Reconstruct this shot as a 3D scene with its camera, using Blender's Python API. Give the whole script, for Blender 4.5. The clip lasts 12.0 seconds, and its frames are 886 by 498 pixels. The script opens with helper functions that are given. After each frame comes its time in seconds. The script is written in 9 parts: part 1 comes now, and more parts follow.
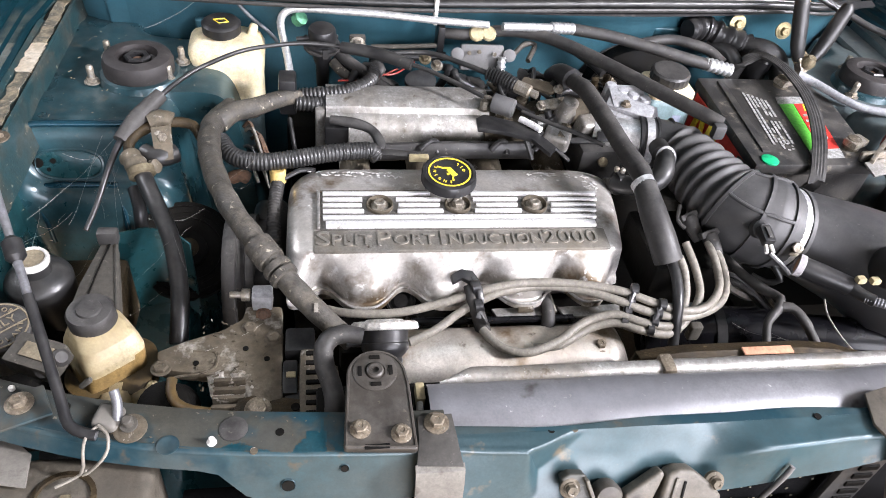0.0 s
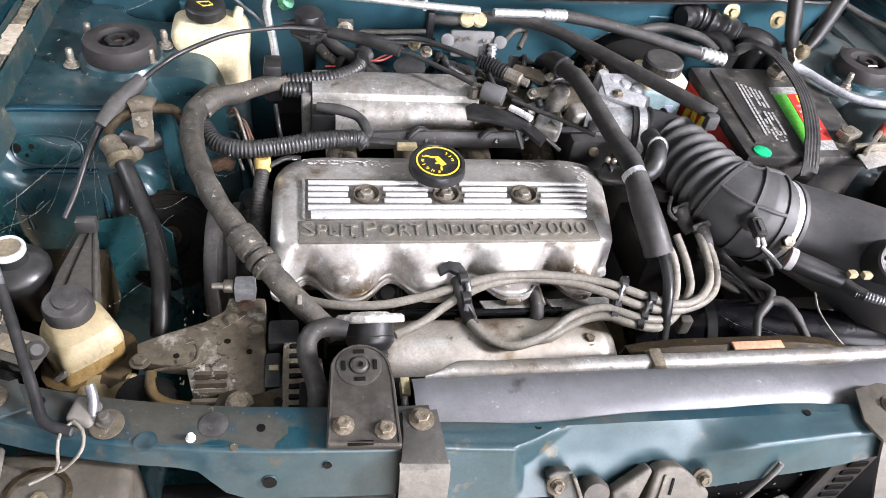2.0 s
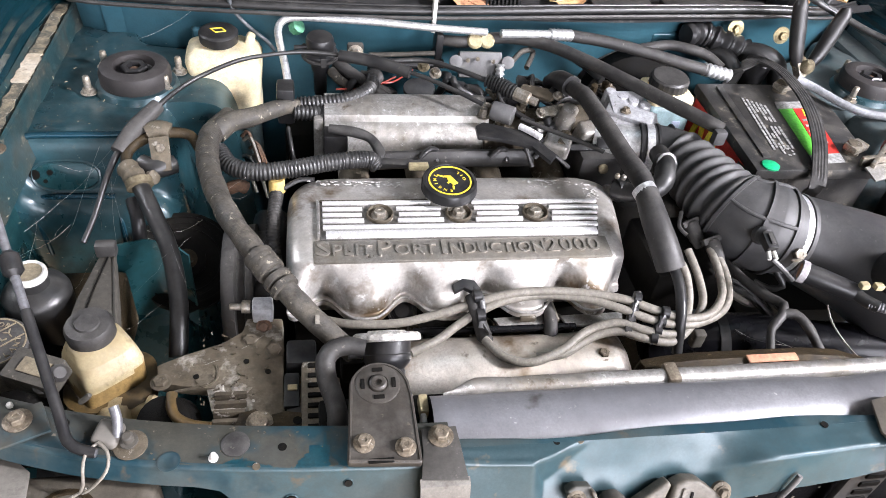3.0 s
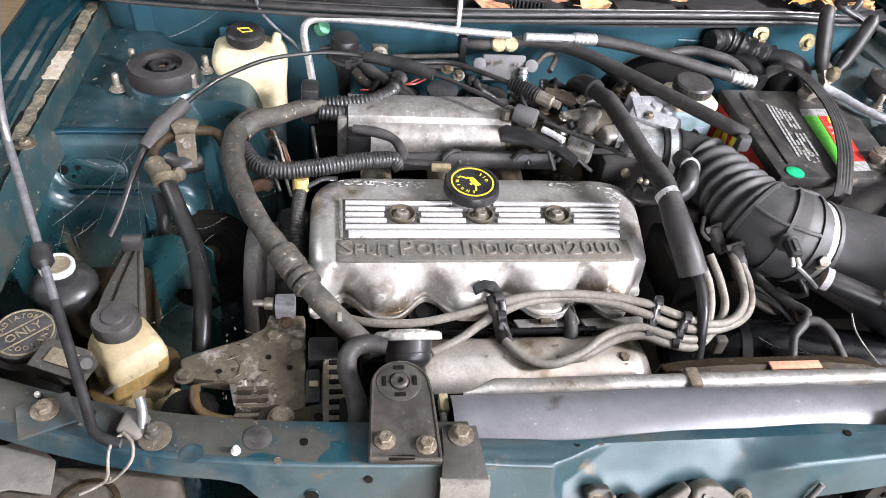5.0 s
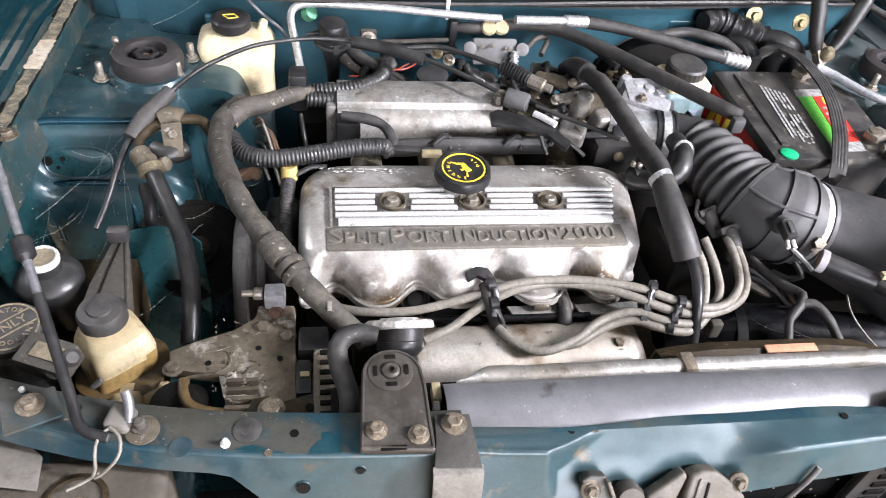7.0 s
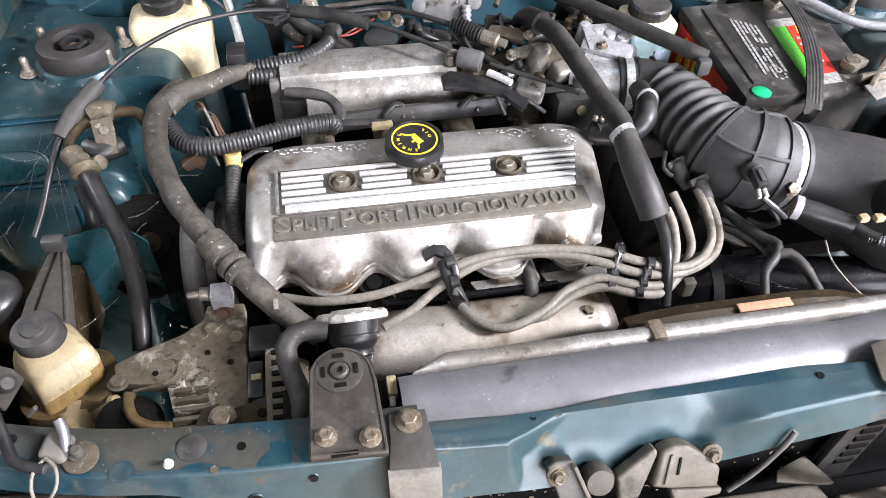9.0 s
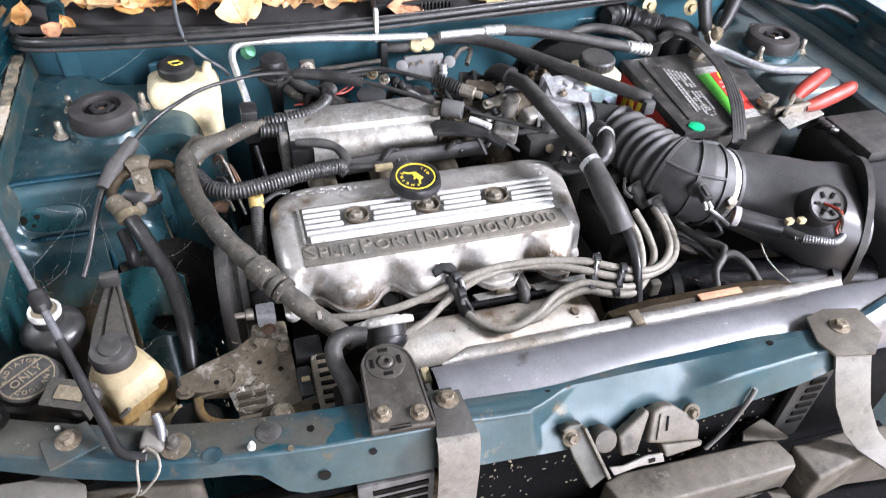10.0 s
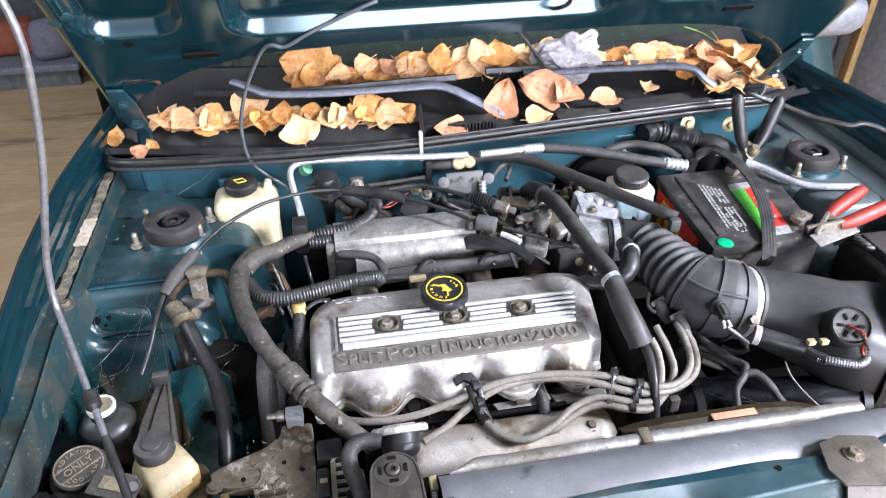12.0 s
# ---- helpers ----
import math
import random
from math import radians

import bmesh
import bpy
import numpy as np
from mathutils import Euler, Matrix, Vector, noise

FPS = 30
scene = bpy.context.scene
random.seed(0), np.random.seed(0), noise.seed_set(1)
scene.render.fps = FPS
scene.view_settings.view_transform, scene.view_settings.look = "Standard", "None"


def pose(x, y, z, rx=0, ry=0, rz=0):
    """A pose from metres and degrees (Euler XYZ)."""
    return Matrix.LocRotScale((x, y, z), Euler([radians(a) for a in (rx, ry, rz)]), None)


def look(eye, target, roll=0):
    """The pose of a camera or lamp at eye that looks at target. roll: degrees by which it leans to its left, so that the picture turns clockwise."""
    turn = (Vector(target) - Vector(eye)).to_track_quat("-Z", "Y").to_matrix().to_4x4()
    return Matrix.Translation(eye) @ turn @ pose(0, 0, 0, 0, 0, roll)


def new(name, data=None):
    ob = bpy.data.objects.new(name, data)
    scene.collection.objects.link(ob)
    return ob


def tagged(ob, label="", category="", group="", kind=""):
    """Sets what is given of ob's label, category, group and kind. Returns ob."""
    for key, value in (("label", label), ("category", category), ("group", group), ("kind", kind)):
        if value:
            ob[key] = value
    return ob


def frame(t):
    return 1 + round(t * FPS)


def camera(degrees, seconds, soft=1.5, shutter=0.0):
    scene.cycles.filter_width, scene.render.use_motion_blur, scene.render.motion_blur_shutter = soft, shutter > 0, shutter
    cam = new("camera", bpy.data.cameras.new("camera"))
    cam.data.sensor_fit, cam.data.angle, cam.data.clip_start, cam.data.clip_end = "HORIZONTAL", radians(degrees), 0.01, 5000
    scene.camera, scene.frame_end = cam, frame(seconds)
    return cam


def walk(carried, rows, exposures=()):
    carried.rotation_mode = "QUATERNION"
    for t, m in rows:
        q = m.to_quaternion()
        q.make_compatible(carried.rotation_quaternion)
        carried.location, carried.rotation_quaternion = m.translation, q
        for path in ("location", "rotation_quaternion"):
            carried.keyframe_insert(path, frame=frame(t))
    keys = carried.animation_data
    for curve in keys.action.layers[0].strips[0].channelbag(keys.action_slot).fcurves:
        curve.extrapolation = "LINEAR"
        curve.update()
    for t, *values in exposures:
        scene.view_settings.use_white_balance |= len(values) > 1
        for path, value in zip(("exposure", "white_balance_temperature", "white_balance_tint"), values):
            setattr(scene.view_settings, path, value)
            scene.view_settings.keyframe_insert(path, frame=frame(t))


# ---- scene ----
cam = camera(62.8, 12.0, soft=0.85, shutter=0.3)
PATH = [
    (0, (-0.153, -0.625, 1.376), (0.175, 0.811, 0.023), 8.0),
    (0.5, (-0.15, -0.622, 1.374), (0.187, 0.792, 0.001), 8.9),
    (1, (-0.15, -0.619, 1.372), (0.187, 0.788, -0.009), 9.2),
    (1.5, (-0.148, -0.619, 1.372), (0.2, 0.792, -0.003), 9.2),
    (2, (-0.147, -0.612, 1.371), (0.205, 0.794, -0.007), 9.2),
    (2.5, (-0.152, -0.611, 1.373), (0.177, 0.817, 0.011), 7.2),
    (3, (-0.157, -0.617, 1.375), (0.181, 0.827, 0.033), 7.7),
    (4.8, (-0.152, -0.628, 1.366), (0.141, 0.845, 0.045), 7.1),
    (5, (-0.164, -0.621, 1.373), (0.132, 0.837, 0.036), 7.6),
    (5.5, (-0.166, -0.617, 1.371), (0.131, 0.841, 0.035), 7.8),
    (6, (-0.171, -0.616, 1.373), (0.118, 0.846, 0.039), 7.9),
    (6.5, (-0.17, -0.616, 1.372), (0.109, 0.837, 0.026), 7.6),
    (7, (-0.158, -0.615, 1.366), (0.149, 0.819, 0.006), 7.2),
    (7.5, (-0.13, -0.601, 1.362), (0.225, 0.784, -0.036), 6.3),
    (7.7, (-0.126, -0.598, 1.362), (0.251, 0.773, -0.044), 6.1),
    (9.3, (-0.1, -0.573, 1.371), (0.179, 0.756, -0.098), 1.9),
    (9.5, (-0.116, -0.585, 1.391), (0.266, 0.76, -0.04), 1.9),
    (10, (-0.204, -0.673, 1.418), (0.272, 0.734, 0.079), 3.7),
    (10.5, (-0.198, -0.68, 1.476), (0.236, 0.816, 0.221), -0.3),
    (11, (-0.132, -0.681, 1.477), (0.1, 0.884, 0.253), -0.9),
    (11.5, (-0.113, -0.688, 1.466), (0.075, 0.877, 0.235), -1.0),
    (12, (-0.138, -0.716, 1.481), (0.139, 0.892, 0.324), -0.6),
]
walk(cam, [(t, look(eye, target, roll)) for t, eye, target, roll in PATH],
     exposures=[(0.0, 0.78, 6500, 10), (9.0, 0.78, 6500, 10), (10.0, 0.86, 6250, 10), (12.0, 0.80, 6050, 10)])

# ---- light: daylight through the open garage door behind the viewer, two added fill lamps under the ceiling ----
world = bpy.data.worlds.new("sky")
scene.world = world
world.use_nodes = True
wn = world.node_tree.nodes
sky = wn.new("ShaderNodeTexSky")
sky.sky_type, sky.sun_disc, sky.sun_elevation, sky.sun_rotation = "NISHITA", False, radians(40), radians(200)
wn["Background"].inputs["Strength"].default_value = 0.10
world.node_tree.links.new(sky.outputs[0], wn["Background"].inputs["Color"])


def area_lamp(name, eye, target, sx, sy, watts, colour):
    la = bpy.data.lights.new(name, "AREA")
    la.shape, la.size, la.size_y, la.energy, la.color = "RECTANGLE", sx, sy, watts, colour
    ob = new(name, la)
    ob.matrix_world = look(eye, target)
    return ob


# area lamp standing in for the sky in the unseen door opening
area_lamp("door_daylight", (1.45, -3.4, 1.7), (0.6, 0.0, 0.95), 3.5, 1.9, 220, (0.92, 0.905, 1.0))
# two unseen lamps added to brighten the bay and the floor
area_lamp("ceiling_fill_lamp", (2.1, -1.1, 2.62), (0.7, -0.5, 0.8), 0.25, 1.3, 300, (0.93, 0.915, 1.0))
area_lamp("ceiling_fill_lamp", (-2.1, 0.9, 2.62), (-2.1, 0.9, 0.0), 0.25, 1.3, 40, (0.89, 0.91, 1.0))

# ---- helpers ----
ORI = {}


def link(name, bm, mat, smooth=38):
    me = bpy.data.meshes.new(name)
    bmesh.ops.recalc_face_normals(bm, faces=bm.faces)
    bm.to_mesh(me)
    bm.free()
    me.materials.append(mat)
    if smooth:
        me.polygons.foreach_set("use_smooth", [True] * len(me.polygons))
        me.set_sharp_from_angle(angle=radians(smooth))
    return new(name, me)


def thing(name, loc, label, category, group="", kind=""):
    """An empty at the base of a thing."""
    ob = new(name)
    ob.empty_display_size = 0.02
    ob.location = loc
    ORI[ob] = Vector(loc)
    return tagged(ob, label, category, group, kind)


def part(name, bm, mat, parent, label="", smooth=38):
    """One mesh under a thing or a part; the bmesh is in world metres."""
    o = ORI[parent]
    bm.transform(Matrix.Translation(-o))
    ob = link(name, bm, mat, smooth)
    ob.parent = parent
    ORI[ob] = o
    return tagged(ob, label)


def single(name, bm, mat, label, category, group="", kind="", smooth=38):
    """A thing of one mesh; the bmesh is in world metres, the origin goes to its middle."""
    c = Vector((0, 0, 0))
    for v in bm.verts:
        c += v.co
    c /= max(1, len(bm.verts))
    bm.transform(Matrix.Translation(-c))
    ob = link(name, bm, mat, smooth)
    ob.location = c
    ORI[ob] = c
    return tagged(ob, label, category, group, kind)


def spline(pts, step=0.006):
    """Catmull-Rom through the points, at even steps; also each sample's place along the list."""
    P = [Vector(p) for p in pts]
    P = [P[0] * 2 - P[1]] + P + [P[-1] * 2 - P[-2]]
    out, par = [], []
    for i in range(1, len(P) - 2):
        a, b, c, d = P[i - 1:i + 3]
        n = max(2, int((c - b).length / step))
        for k in range(n):
            t = k / n
            out.append(0.5 * (2 * b + (c - a) * t + (2 * a - 5 * b + 4 * c - d) * t * t + (3 * b - a - 3 * c + d) * t ** 3))
            par.append(i - 1 + t)
    out.append(P[-2])
    par.append(len(P) - 3)
    return out, par


def sweep(bm, pts, rad, seg=12, step=0.006, ribs=None, wob=0.0, flat=1.0, curved=True):
    """A round bar or hose along points; rad: one radius or one a point; ribs: (pitch, depth)."""
    if curved and len(pts) > 2:
        if ribs:
            step = min(step, ribs[0] / 4)
        C, par = spline(pts, step)
    else:
        C, par = [], []
        for i in range(len(pts) - 1):
            n = 1 if not ribs else max(1, int((Vector(pts[i + 1]) - Vector(pts[i])).length / (ribs[0] / 4)))
            for k in range(n):
                C.append(Vector(pts[i]).lerp(Vector(pts[i + 1]), k / n))
                par.append(i + k / n)
        C.append(Vector(pts[-1]))
        par.append(len(pts) - 1)
    R = rad if isinstance(rad, (list, tuple)) else [rad] * len(pts)
    rings, up, s = [], None, 0.0
    for i, c in enumerate(C):
        t = (C[min(i + 1, len(C) - 1)] - C[max(i - 1, 0)]).normalized()
        if up is None:
            up = Vector((0, 0, 1)) if abs(t.z) < 0.9 else Vector((0, 1, 0))
        up = (up - t * up.dot(t)).normalized()
        side = t.cross(up)
        if i:
            s += (c - C[i - 1]).length
        k = min(int(par[i]), len(R) - 2) if len(R) > 1 else 0
        r = R[k] + (R[min(k + 1, len(R) - 1)] - R[k]) * (par[i] - k)
        if ribs:
            r += ribs[1] * (1 if math.sin(2 * math.pi * s / ribs[0]) > 0 else -1)
        if wob:
            r *= 1 + wob * noise.noise(c * 60)
        rings.append([bm.verts.new(c + (side * math.cos(a) + up * math.sin(a) * flat) * r)
                      for a in (2 * math.pi * j / seg for j in range(seg))])
    for a, b in zip(rings, rings[1:]):
        for j in range(seg):
            bm.faces.new((a[j], a[(j + 1) % seg], b[(j + 1) % seg], b[j]))
    bm.faces.new(rings[0])
    bm.faces.new(list(reversed(rings[-1])))
    return bm


def at(loc, axis=(0, 0, 1), spin=0.0):
    """The pose that puts the z axis along axis, at loc."""
    q = Vector(axis).normalized().to_track_quat("Z", "Y")
    return Matrix.Translation(loc) @ q.to_matrix().to_4x4() @ Matrix.Rotation(radians(spin), 4, "Z")


def lathe(bm, prof, m, seg=28, notch=None):
    """Turns (radius, height) pairs round z. notch: (count, depth) for a grip on the outside."""
    rings = []
    for r, z in prof:
        ring = []
        for j in range(seg):
            rr = r
            if notch and r > notch[2]:
                rr -= notch[1] * (0.5 + 0.5 * math.cos(notch[0] * 2 * math.pi * j / seg))
            a = 2 * math.pi * j / seg
            ring.append(bm.verts.new(m @ Vector((rr * math.cos(a), rr * math.sin(a), z))))
        rings.append(ring)
    for a, b in zip(rings, rings[1:]):
        for j in range(seg):
            bm.faces.new((a[j], a[(j + 1) % seg], b[(j + 1) % seg], b[j]))
    bm.faces.new(list(reversed(rings[0])))
    bm.faces.new(rings[-1])
    return bm


def soft(bm, geom, w, seg=2):
    if w > 0:
        bmesh.ops.bevel(bm, geom=geom, offset=w, segments=seg, affect="EDGES", profile=0.6)


def block(bm, size, m, bev=0.003, seg=2, taper=1.0):
    """A box with rounded edges; taper narrows its top."""
    b = bmesh.new()
    bmesh.ops.create_cube(b, size=1.0)
    for v in b.verts:
        k = taper if v.co.z > 0 else 1.0
        v.co = Vector((v.co.x * size[0] * k, v.co.y * size[1] * k, v.co.z * size[2]))
    soft(b, b.edges[:], min(bev, min(size) * 0.45), seg)
    b.transform(m)
    return merge(bm, b)


def merge(bm, b):
    me = bpy.data.meshes.new("tmp")
    b.to_mesh(me)
    b.free()
    bm.from_mesh(me)
    bpy.data.meshes.remove(me)
    return bm


def box(bm, lo, hi, bev=0.003, seg=2):
    lo, hi = Vector(lo), Vector(hi)
    return block(bm, hi - lo, Matrix.Translation((lo + hi) / 2), bev, seg)


def prism(bm, poly, depth, m, bev=0.002, seg=2):
    """A flat outline (x, y) with thickness, from z = 0 up to depth."""
    b = bmesh.new()
    lo = [b.verts.new((x, y, 0)) for x, y in poly]
    f = b.faces.new(lo)
    r = bmesh.ops.extrude_face_region(b, geom=[f])
    for v in r["geom"]:
        if isinstance(v, bmesh.types.BMVert):
            v.co.z = depth
    soft(b, b.edges[:], min(bev, depth * 0.45), seg)
    b.transform(m)
    return merge(bm, b)


def sheet(bm, rows, thick=0.0):
    """A skin through rows of points; thick: its thickness, downwards."""
    V = [[bm.verts.new(p) for p in row] for row in rows]
    F = []
    for a, b in zip(V, V[1:]):
        for j in range(len(a) - 1):
            F.append(bm.faces.new((a[j], a[j + 1], b[j + 1], b[j])))
    if thick:
        bmesh.ops.recalc_face_normals(bm, faces=F)
        bmesh.ops.solidify(bm, geom=F, thickness=thick)
    return bm


def loft(bm, rings, close=True):
    """Joins rings of equal count; ends capped."""
    V = [[bm.verts.new(p) for p in r] for r in rings]
    n = len(V[0])
    for a, b in zip(V, V[1:]):
        for j in range(n):
            bm.faces.new((a[j], a[(j + 1) % n], b[(j + 1) % n], b[j]))
    if close:
        bm.faces.new(list(reversed(V[0])))
        bm.faces.new(V[-1])
    return bm


def oval(m, rx, ry, n=28, power=2.0):
    """A ring in the x, y plane of m; a higher power squares it."""
    out = []
    for j in range(n):
        a = 2 * math.pi * j / n
        c, s = math.cos(a), math.sin(a)
        out.append(m @ Vector((rx * math.copysign(abs(c) ** (2 / power), c), ry * math.copysign(abs(s) ** (2 / power), s), 0)))
    return out


def hexbolt(bm, m, r=0.006, h=0.005, washer=1.55):
    lathe(bm, [(r * washer, 0), (r * washer, 0.0012), (r * 1.15, 0.0018)], m, 20)
    lathe(bm, [(r * 1.05, 0.0012), (r * 1.05, h), (r * 0.9, h + 0.0008), (r * 0.45, h + 0.0008), (r * 0.4, h + 0.0002)], m, 6)
    return bm


def text_mesh(body, size, depth, m, space=1.0):
    """Letters of the built-in font as a bmesh."""
    cu = bpy.data.curves.new("letters", "FONT")
    cu.body, cu.size, cu.extrude, cu.space_character = body, size, depth, space
    cu.align_x, cu.align_y, cu.resolution_u = "CENTER", "CENTER", 2
    ob = bpy.data.objects.new("letters", cu)
    scene.collection.objects.link(ob)
    bpy.context.view_layer.update()
    me = bpy.data.meshes.new_from_object(ob.evaluated_get(bpy.context.evaluated_depsgraph_get()))
    bm = bmesh.new()
    bm.from_mesh(me)
    bpy.data.objects.remove(ob)
    bpy.data.curves.remove(cu)
    bpy.data.meshes.remove(me)
    bm.transform(m)
    return bm


# ---- materials ----
DUST = (0.18, 0.172, 0.158)


def material(name, col, col2=None, rough=0.5, metal=0.0, scale=30.0, mix=(0.4, 0.65), spots=None, bump=0.15, coat=0.0,
             rough2=None, fine=400.0, each=0.0, trans=0.0, sss=0.0, spec=0.5, dust=0.0, vary=0.3, spots2=None, stretch=None):
    """A surface of two colours in blotches, with fine grain, relief and, on request, small spots of a third colour (colour, scale, from, to)."""
    m = bpy.data.materials.new(name)
    m.use_nodes = True
    n, l = m.node_tree.nodes, m.node_tree.links
    b = n["Principled BSDF"]
    co = n.new("ShaderNodeTexCoord")
    geo = n.new("ShaderNodeNewGeometry")
    pos = geo.outputs["Position"]
    if stretch:
        sm = n.new("ShaderNodeVectorMath")
        sm.operation = "MULTIPLY"
        sm.inputs[1].default_value = stretch
        l.new(pos, sm.inputs[0])
        pos = sm.outputs[0]

    def tex(s, detail=6.0, rgh=0.6):
        t = n.new("ShaderNodeTexNoise")
        t.inputs["Scale"].default_value, t.inputs["Detail"].default_value, t.inputs["Roughness"].default_value = s, detail, rgh
        l.new(pos, t.inputs["Vector"])
        return t.outputs["Fac"]

    def ramp(fac, lo, hi):
        r = n.new("ShaderNodeMapRange")
        r.inputs["From Min"].default_value, r.inputs["From Max"].default_value = lo, hi
        l.new(fac, r.inputs["Value"])
        return r.outputs["Result"]

    def blend(fac, a, c):
        x = n.new("ShaderNodeMix")
        x.data_type = "RGBA"
        l.new(fac, x.inputs["Factor"])
        for sock, v in ((x.inputs["A"], a), (x.inputs["B"], c)):
            if isinstance(v, tuple):
                sock.default_value = (*v, 1)
            else:
                l.new(v, sock)
        return x.outputs["Result"]

    col2 = col2 or tuple(c * 0.7 for c in col)
    big, small = tex(scale), tex(fine, 3.0, 0.7)
    fac = ramp(big, *mix)
    c = blend(fac, col, col2)
    c = blend(ramp(small, 0.3, 0.75), c, tuple(0.5 * (a + d) * 0.8 for a, d in zip(col, col2)))
    if spots:
        sc, ss, lo, hi = spots
        c = blend(ramp(tex(ss, 5.0, 0.65), lo, hi), c, sc)
    if spots2:
        sc, ss, lo, hi = spots2
        c = blend(ramp(tex(ss, 4.0, 0.6), lo, hi), c, sc)
    if vary:
        hv = n.new("ShaderNodeHueSaturation")
        mv = n.new("ShaderNodeMapRange")
        mv.inputs["From Min"].default_value, mv.inputs["From Max"].default_value = 0.3, 0.7
        mv.inputs["To Min"].default_value, mv.inputs["To Max"].default_value = 1 - vary, 1 + vary * 0.8
        l.new(tex(scale * 3.7 + 20, 4.0, 0.65), mv.inputs["Value"])
        l.new(mv.outputs["Result"], hv.inputs["Value"])
        l.new(c, hv.inputs["Color"])
        c = hv.outputs["Color"]
    if dust:
        sp = n.new("ShaderNodeSeparateXYZ")
        l.new(geo.outputs["Normal"], sp.inputs[0])
        mu = n.new("ShaderNodeMath")
        mu.operation = "MULTIPLY"
        l.new(ramp(sp.outputs["Z"], 0.3, 0.95), mu.inputs[0])
        l.new(ramp(tex(55, 6.0, 0.7), 0.40, 0.66), mu.inputs[1])
        m2 = n.new("ShaderNodeMath")
        m2.operation = "MULTIPLY"
        m2.inputs[1].default_value = dust
        l.new(mu.outputs[0], m2.inputs[0])
        c = blend(m2.outputs[0], c, DUST)
    if each:
        oi = n.new("ShaderNodeObjectInfo")
        hs = n.new("ShaderNodeHueSaturation")
        l.new(ramp(oi.outputs["Random"], 0.0, 1.0), hs.inputs["Fac"])
        hs.inputs["Fac"].default_value = 1.0
        mr = n.new("ShaderNodeMapRange")
        mr.inputs["To Min"].default_value, mr.inputs["To Max"].default_value = 1 - each, 1 + each * 0.6
        l.new(oi.outputs["Random"], mr.inputs["Value"])
        l.new(mr.outputs["Result"], hs.inputs["Value"])
        for k in list(hs.inputs["Fac"].links):
            l.remove(k)
        l.new(c, hs.inputs["Color"])
        c = hs.outputs["Color"]
    l.new(c, b.inputs["Base Color"])
    rr = n.new("ShaderNodeMapRange")
    rr.inputs["To Min"].default_value, rr.inputs["To Max"].default_value = rough, rough2 if rough2 is not None else min(1.0, rough + 0.2)
    l.new(fac, rr.inputs["Value"])
    l.new(rr.outputs["Result"], b.inputs["Roughness"])
    b.inputs["Metallic"].default_value = metal
    b.inputs["Specular IOR Level"].default_value = spec
    b.inputs["Coat Weight"].default_value = coat
    b.inputs["Coat Roughness"].default_value = 0.12
    b.inputs["Transmission Weight"].default_value = trans
    if sss:
        b.inputs["Subsurface Weight"].default_value = sss
        b.inputs["Subsurface Radius"].default_value = (0.02, 0.015, 0.008)
    if bump:
        bp = n.new("ShaderNodeBump")
        bp.inputs["Strength"].default_value, bp.inputs["Distance"].default_value = bump, 0.002
        add = n.new("ShaderNodeMath")
        l.new(big, add.inputs[0])
        l.new(small, add.inputs[1])
        l.new(add.outputs[0], bp.inputs["Height"])
        l.new(bp.outputs["Normal"], b.inputs["Normal"])
    return m


teal = material("teal_paint", (0.010, 0.060, 0.092), (0.016, 0.070, 0.098), 0.24, 0.55, 9, (0.4, 0.7), ((0.12, 0.12, 0.10), 170, 0.68, 0.88), 0.01, 0.8, 0.36, vary=0.12)
teal_gloss = material("glossy_teal_paint", (0.005, 0.034, 0.046), (0.008, 0.042, 0.054), 0.16, 0.45, 6, (0.4, 0.7), ((0.06, 0.07, 0.065), 120, 0.70, 0.86), 0.008, 0.9, 0.24, vary=0.08)
# lighter copy of the body teal: light falling on the firewall is in the colour
teal_lit = material("lit_satin_teal_paint", (0.030, 0.098, 0.130), (0.045, 0.105, 0.128), 0.28, 0.1, 12, (0.4, 0.7), ((0.12, 0.12, 0.10), 150, 0.68, 0.84), 0.02, 0.4, 0.42, vary=0.12)
teal_dusty = material("dusty_teal_paint", (0.011, 0.050, 0.064), (0.024, 0.058, 0.065), 0.27, 0.2, 11, (0.40, 0.70), ((0.085, 0.082, 0.062), 34, 0.60, 0.76), 0.05, 0.3, 0.5, dust=0.16, vary=0.25, spots2=((0.24, 0.215, 0.16), 260, 0.69, 0.75))
teal_grimy = material("grimy_teal_paint", (0.052, 0.049, 0.037), (0.033, 0.036, 0.031), 0.50, 0.05, 18, (0.38, 0.62), ((0.006, 0.034, 0.046), 8, 0.53, 0.61), 0.10, 0.05, 0.75, vary=0.2, spots2=((0.17, 0.15, 0.11), 150, 0.66, 0.74))
teal_oily = material("oily_teal_paint", (0.011, 0.050, 0.058), (0.014, 0.058, 0.062), 0.22, 0.2, 20, (0.4, 0.7), ((0.10, 0.10, 0.08), 120, 0.64, 0.75), 0.06, 0.3, 0.5, spots2=((0.13, 0.12, 0.095), 24, 0.63, 0.74))
rail_dirt = material("bare_dirty_rail", (0.36, 0.30, 0.20), (0.07, 0.075, 0.065), 0.7, 0.1, 70, (0.42, 0.56), ((0.60, 0.55, 0.45), 140, 0.62, 0.7), 0.3, 0, 0.9)
alloy = material("cast_aluminium", (0.40, 0.39, 0.37), (0.19, 0.165, 0.13), 0.46, 0.6, 16, (0.44, 0.66), ((0.56, 0.55, 0.53), 170, 0.60, 0.70), 0.2, 0, 0.6, 300, vary=0.3, spots2=((0.10, 0.08, 0.055), 70, 0.62, 0.74))
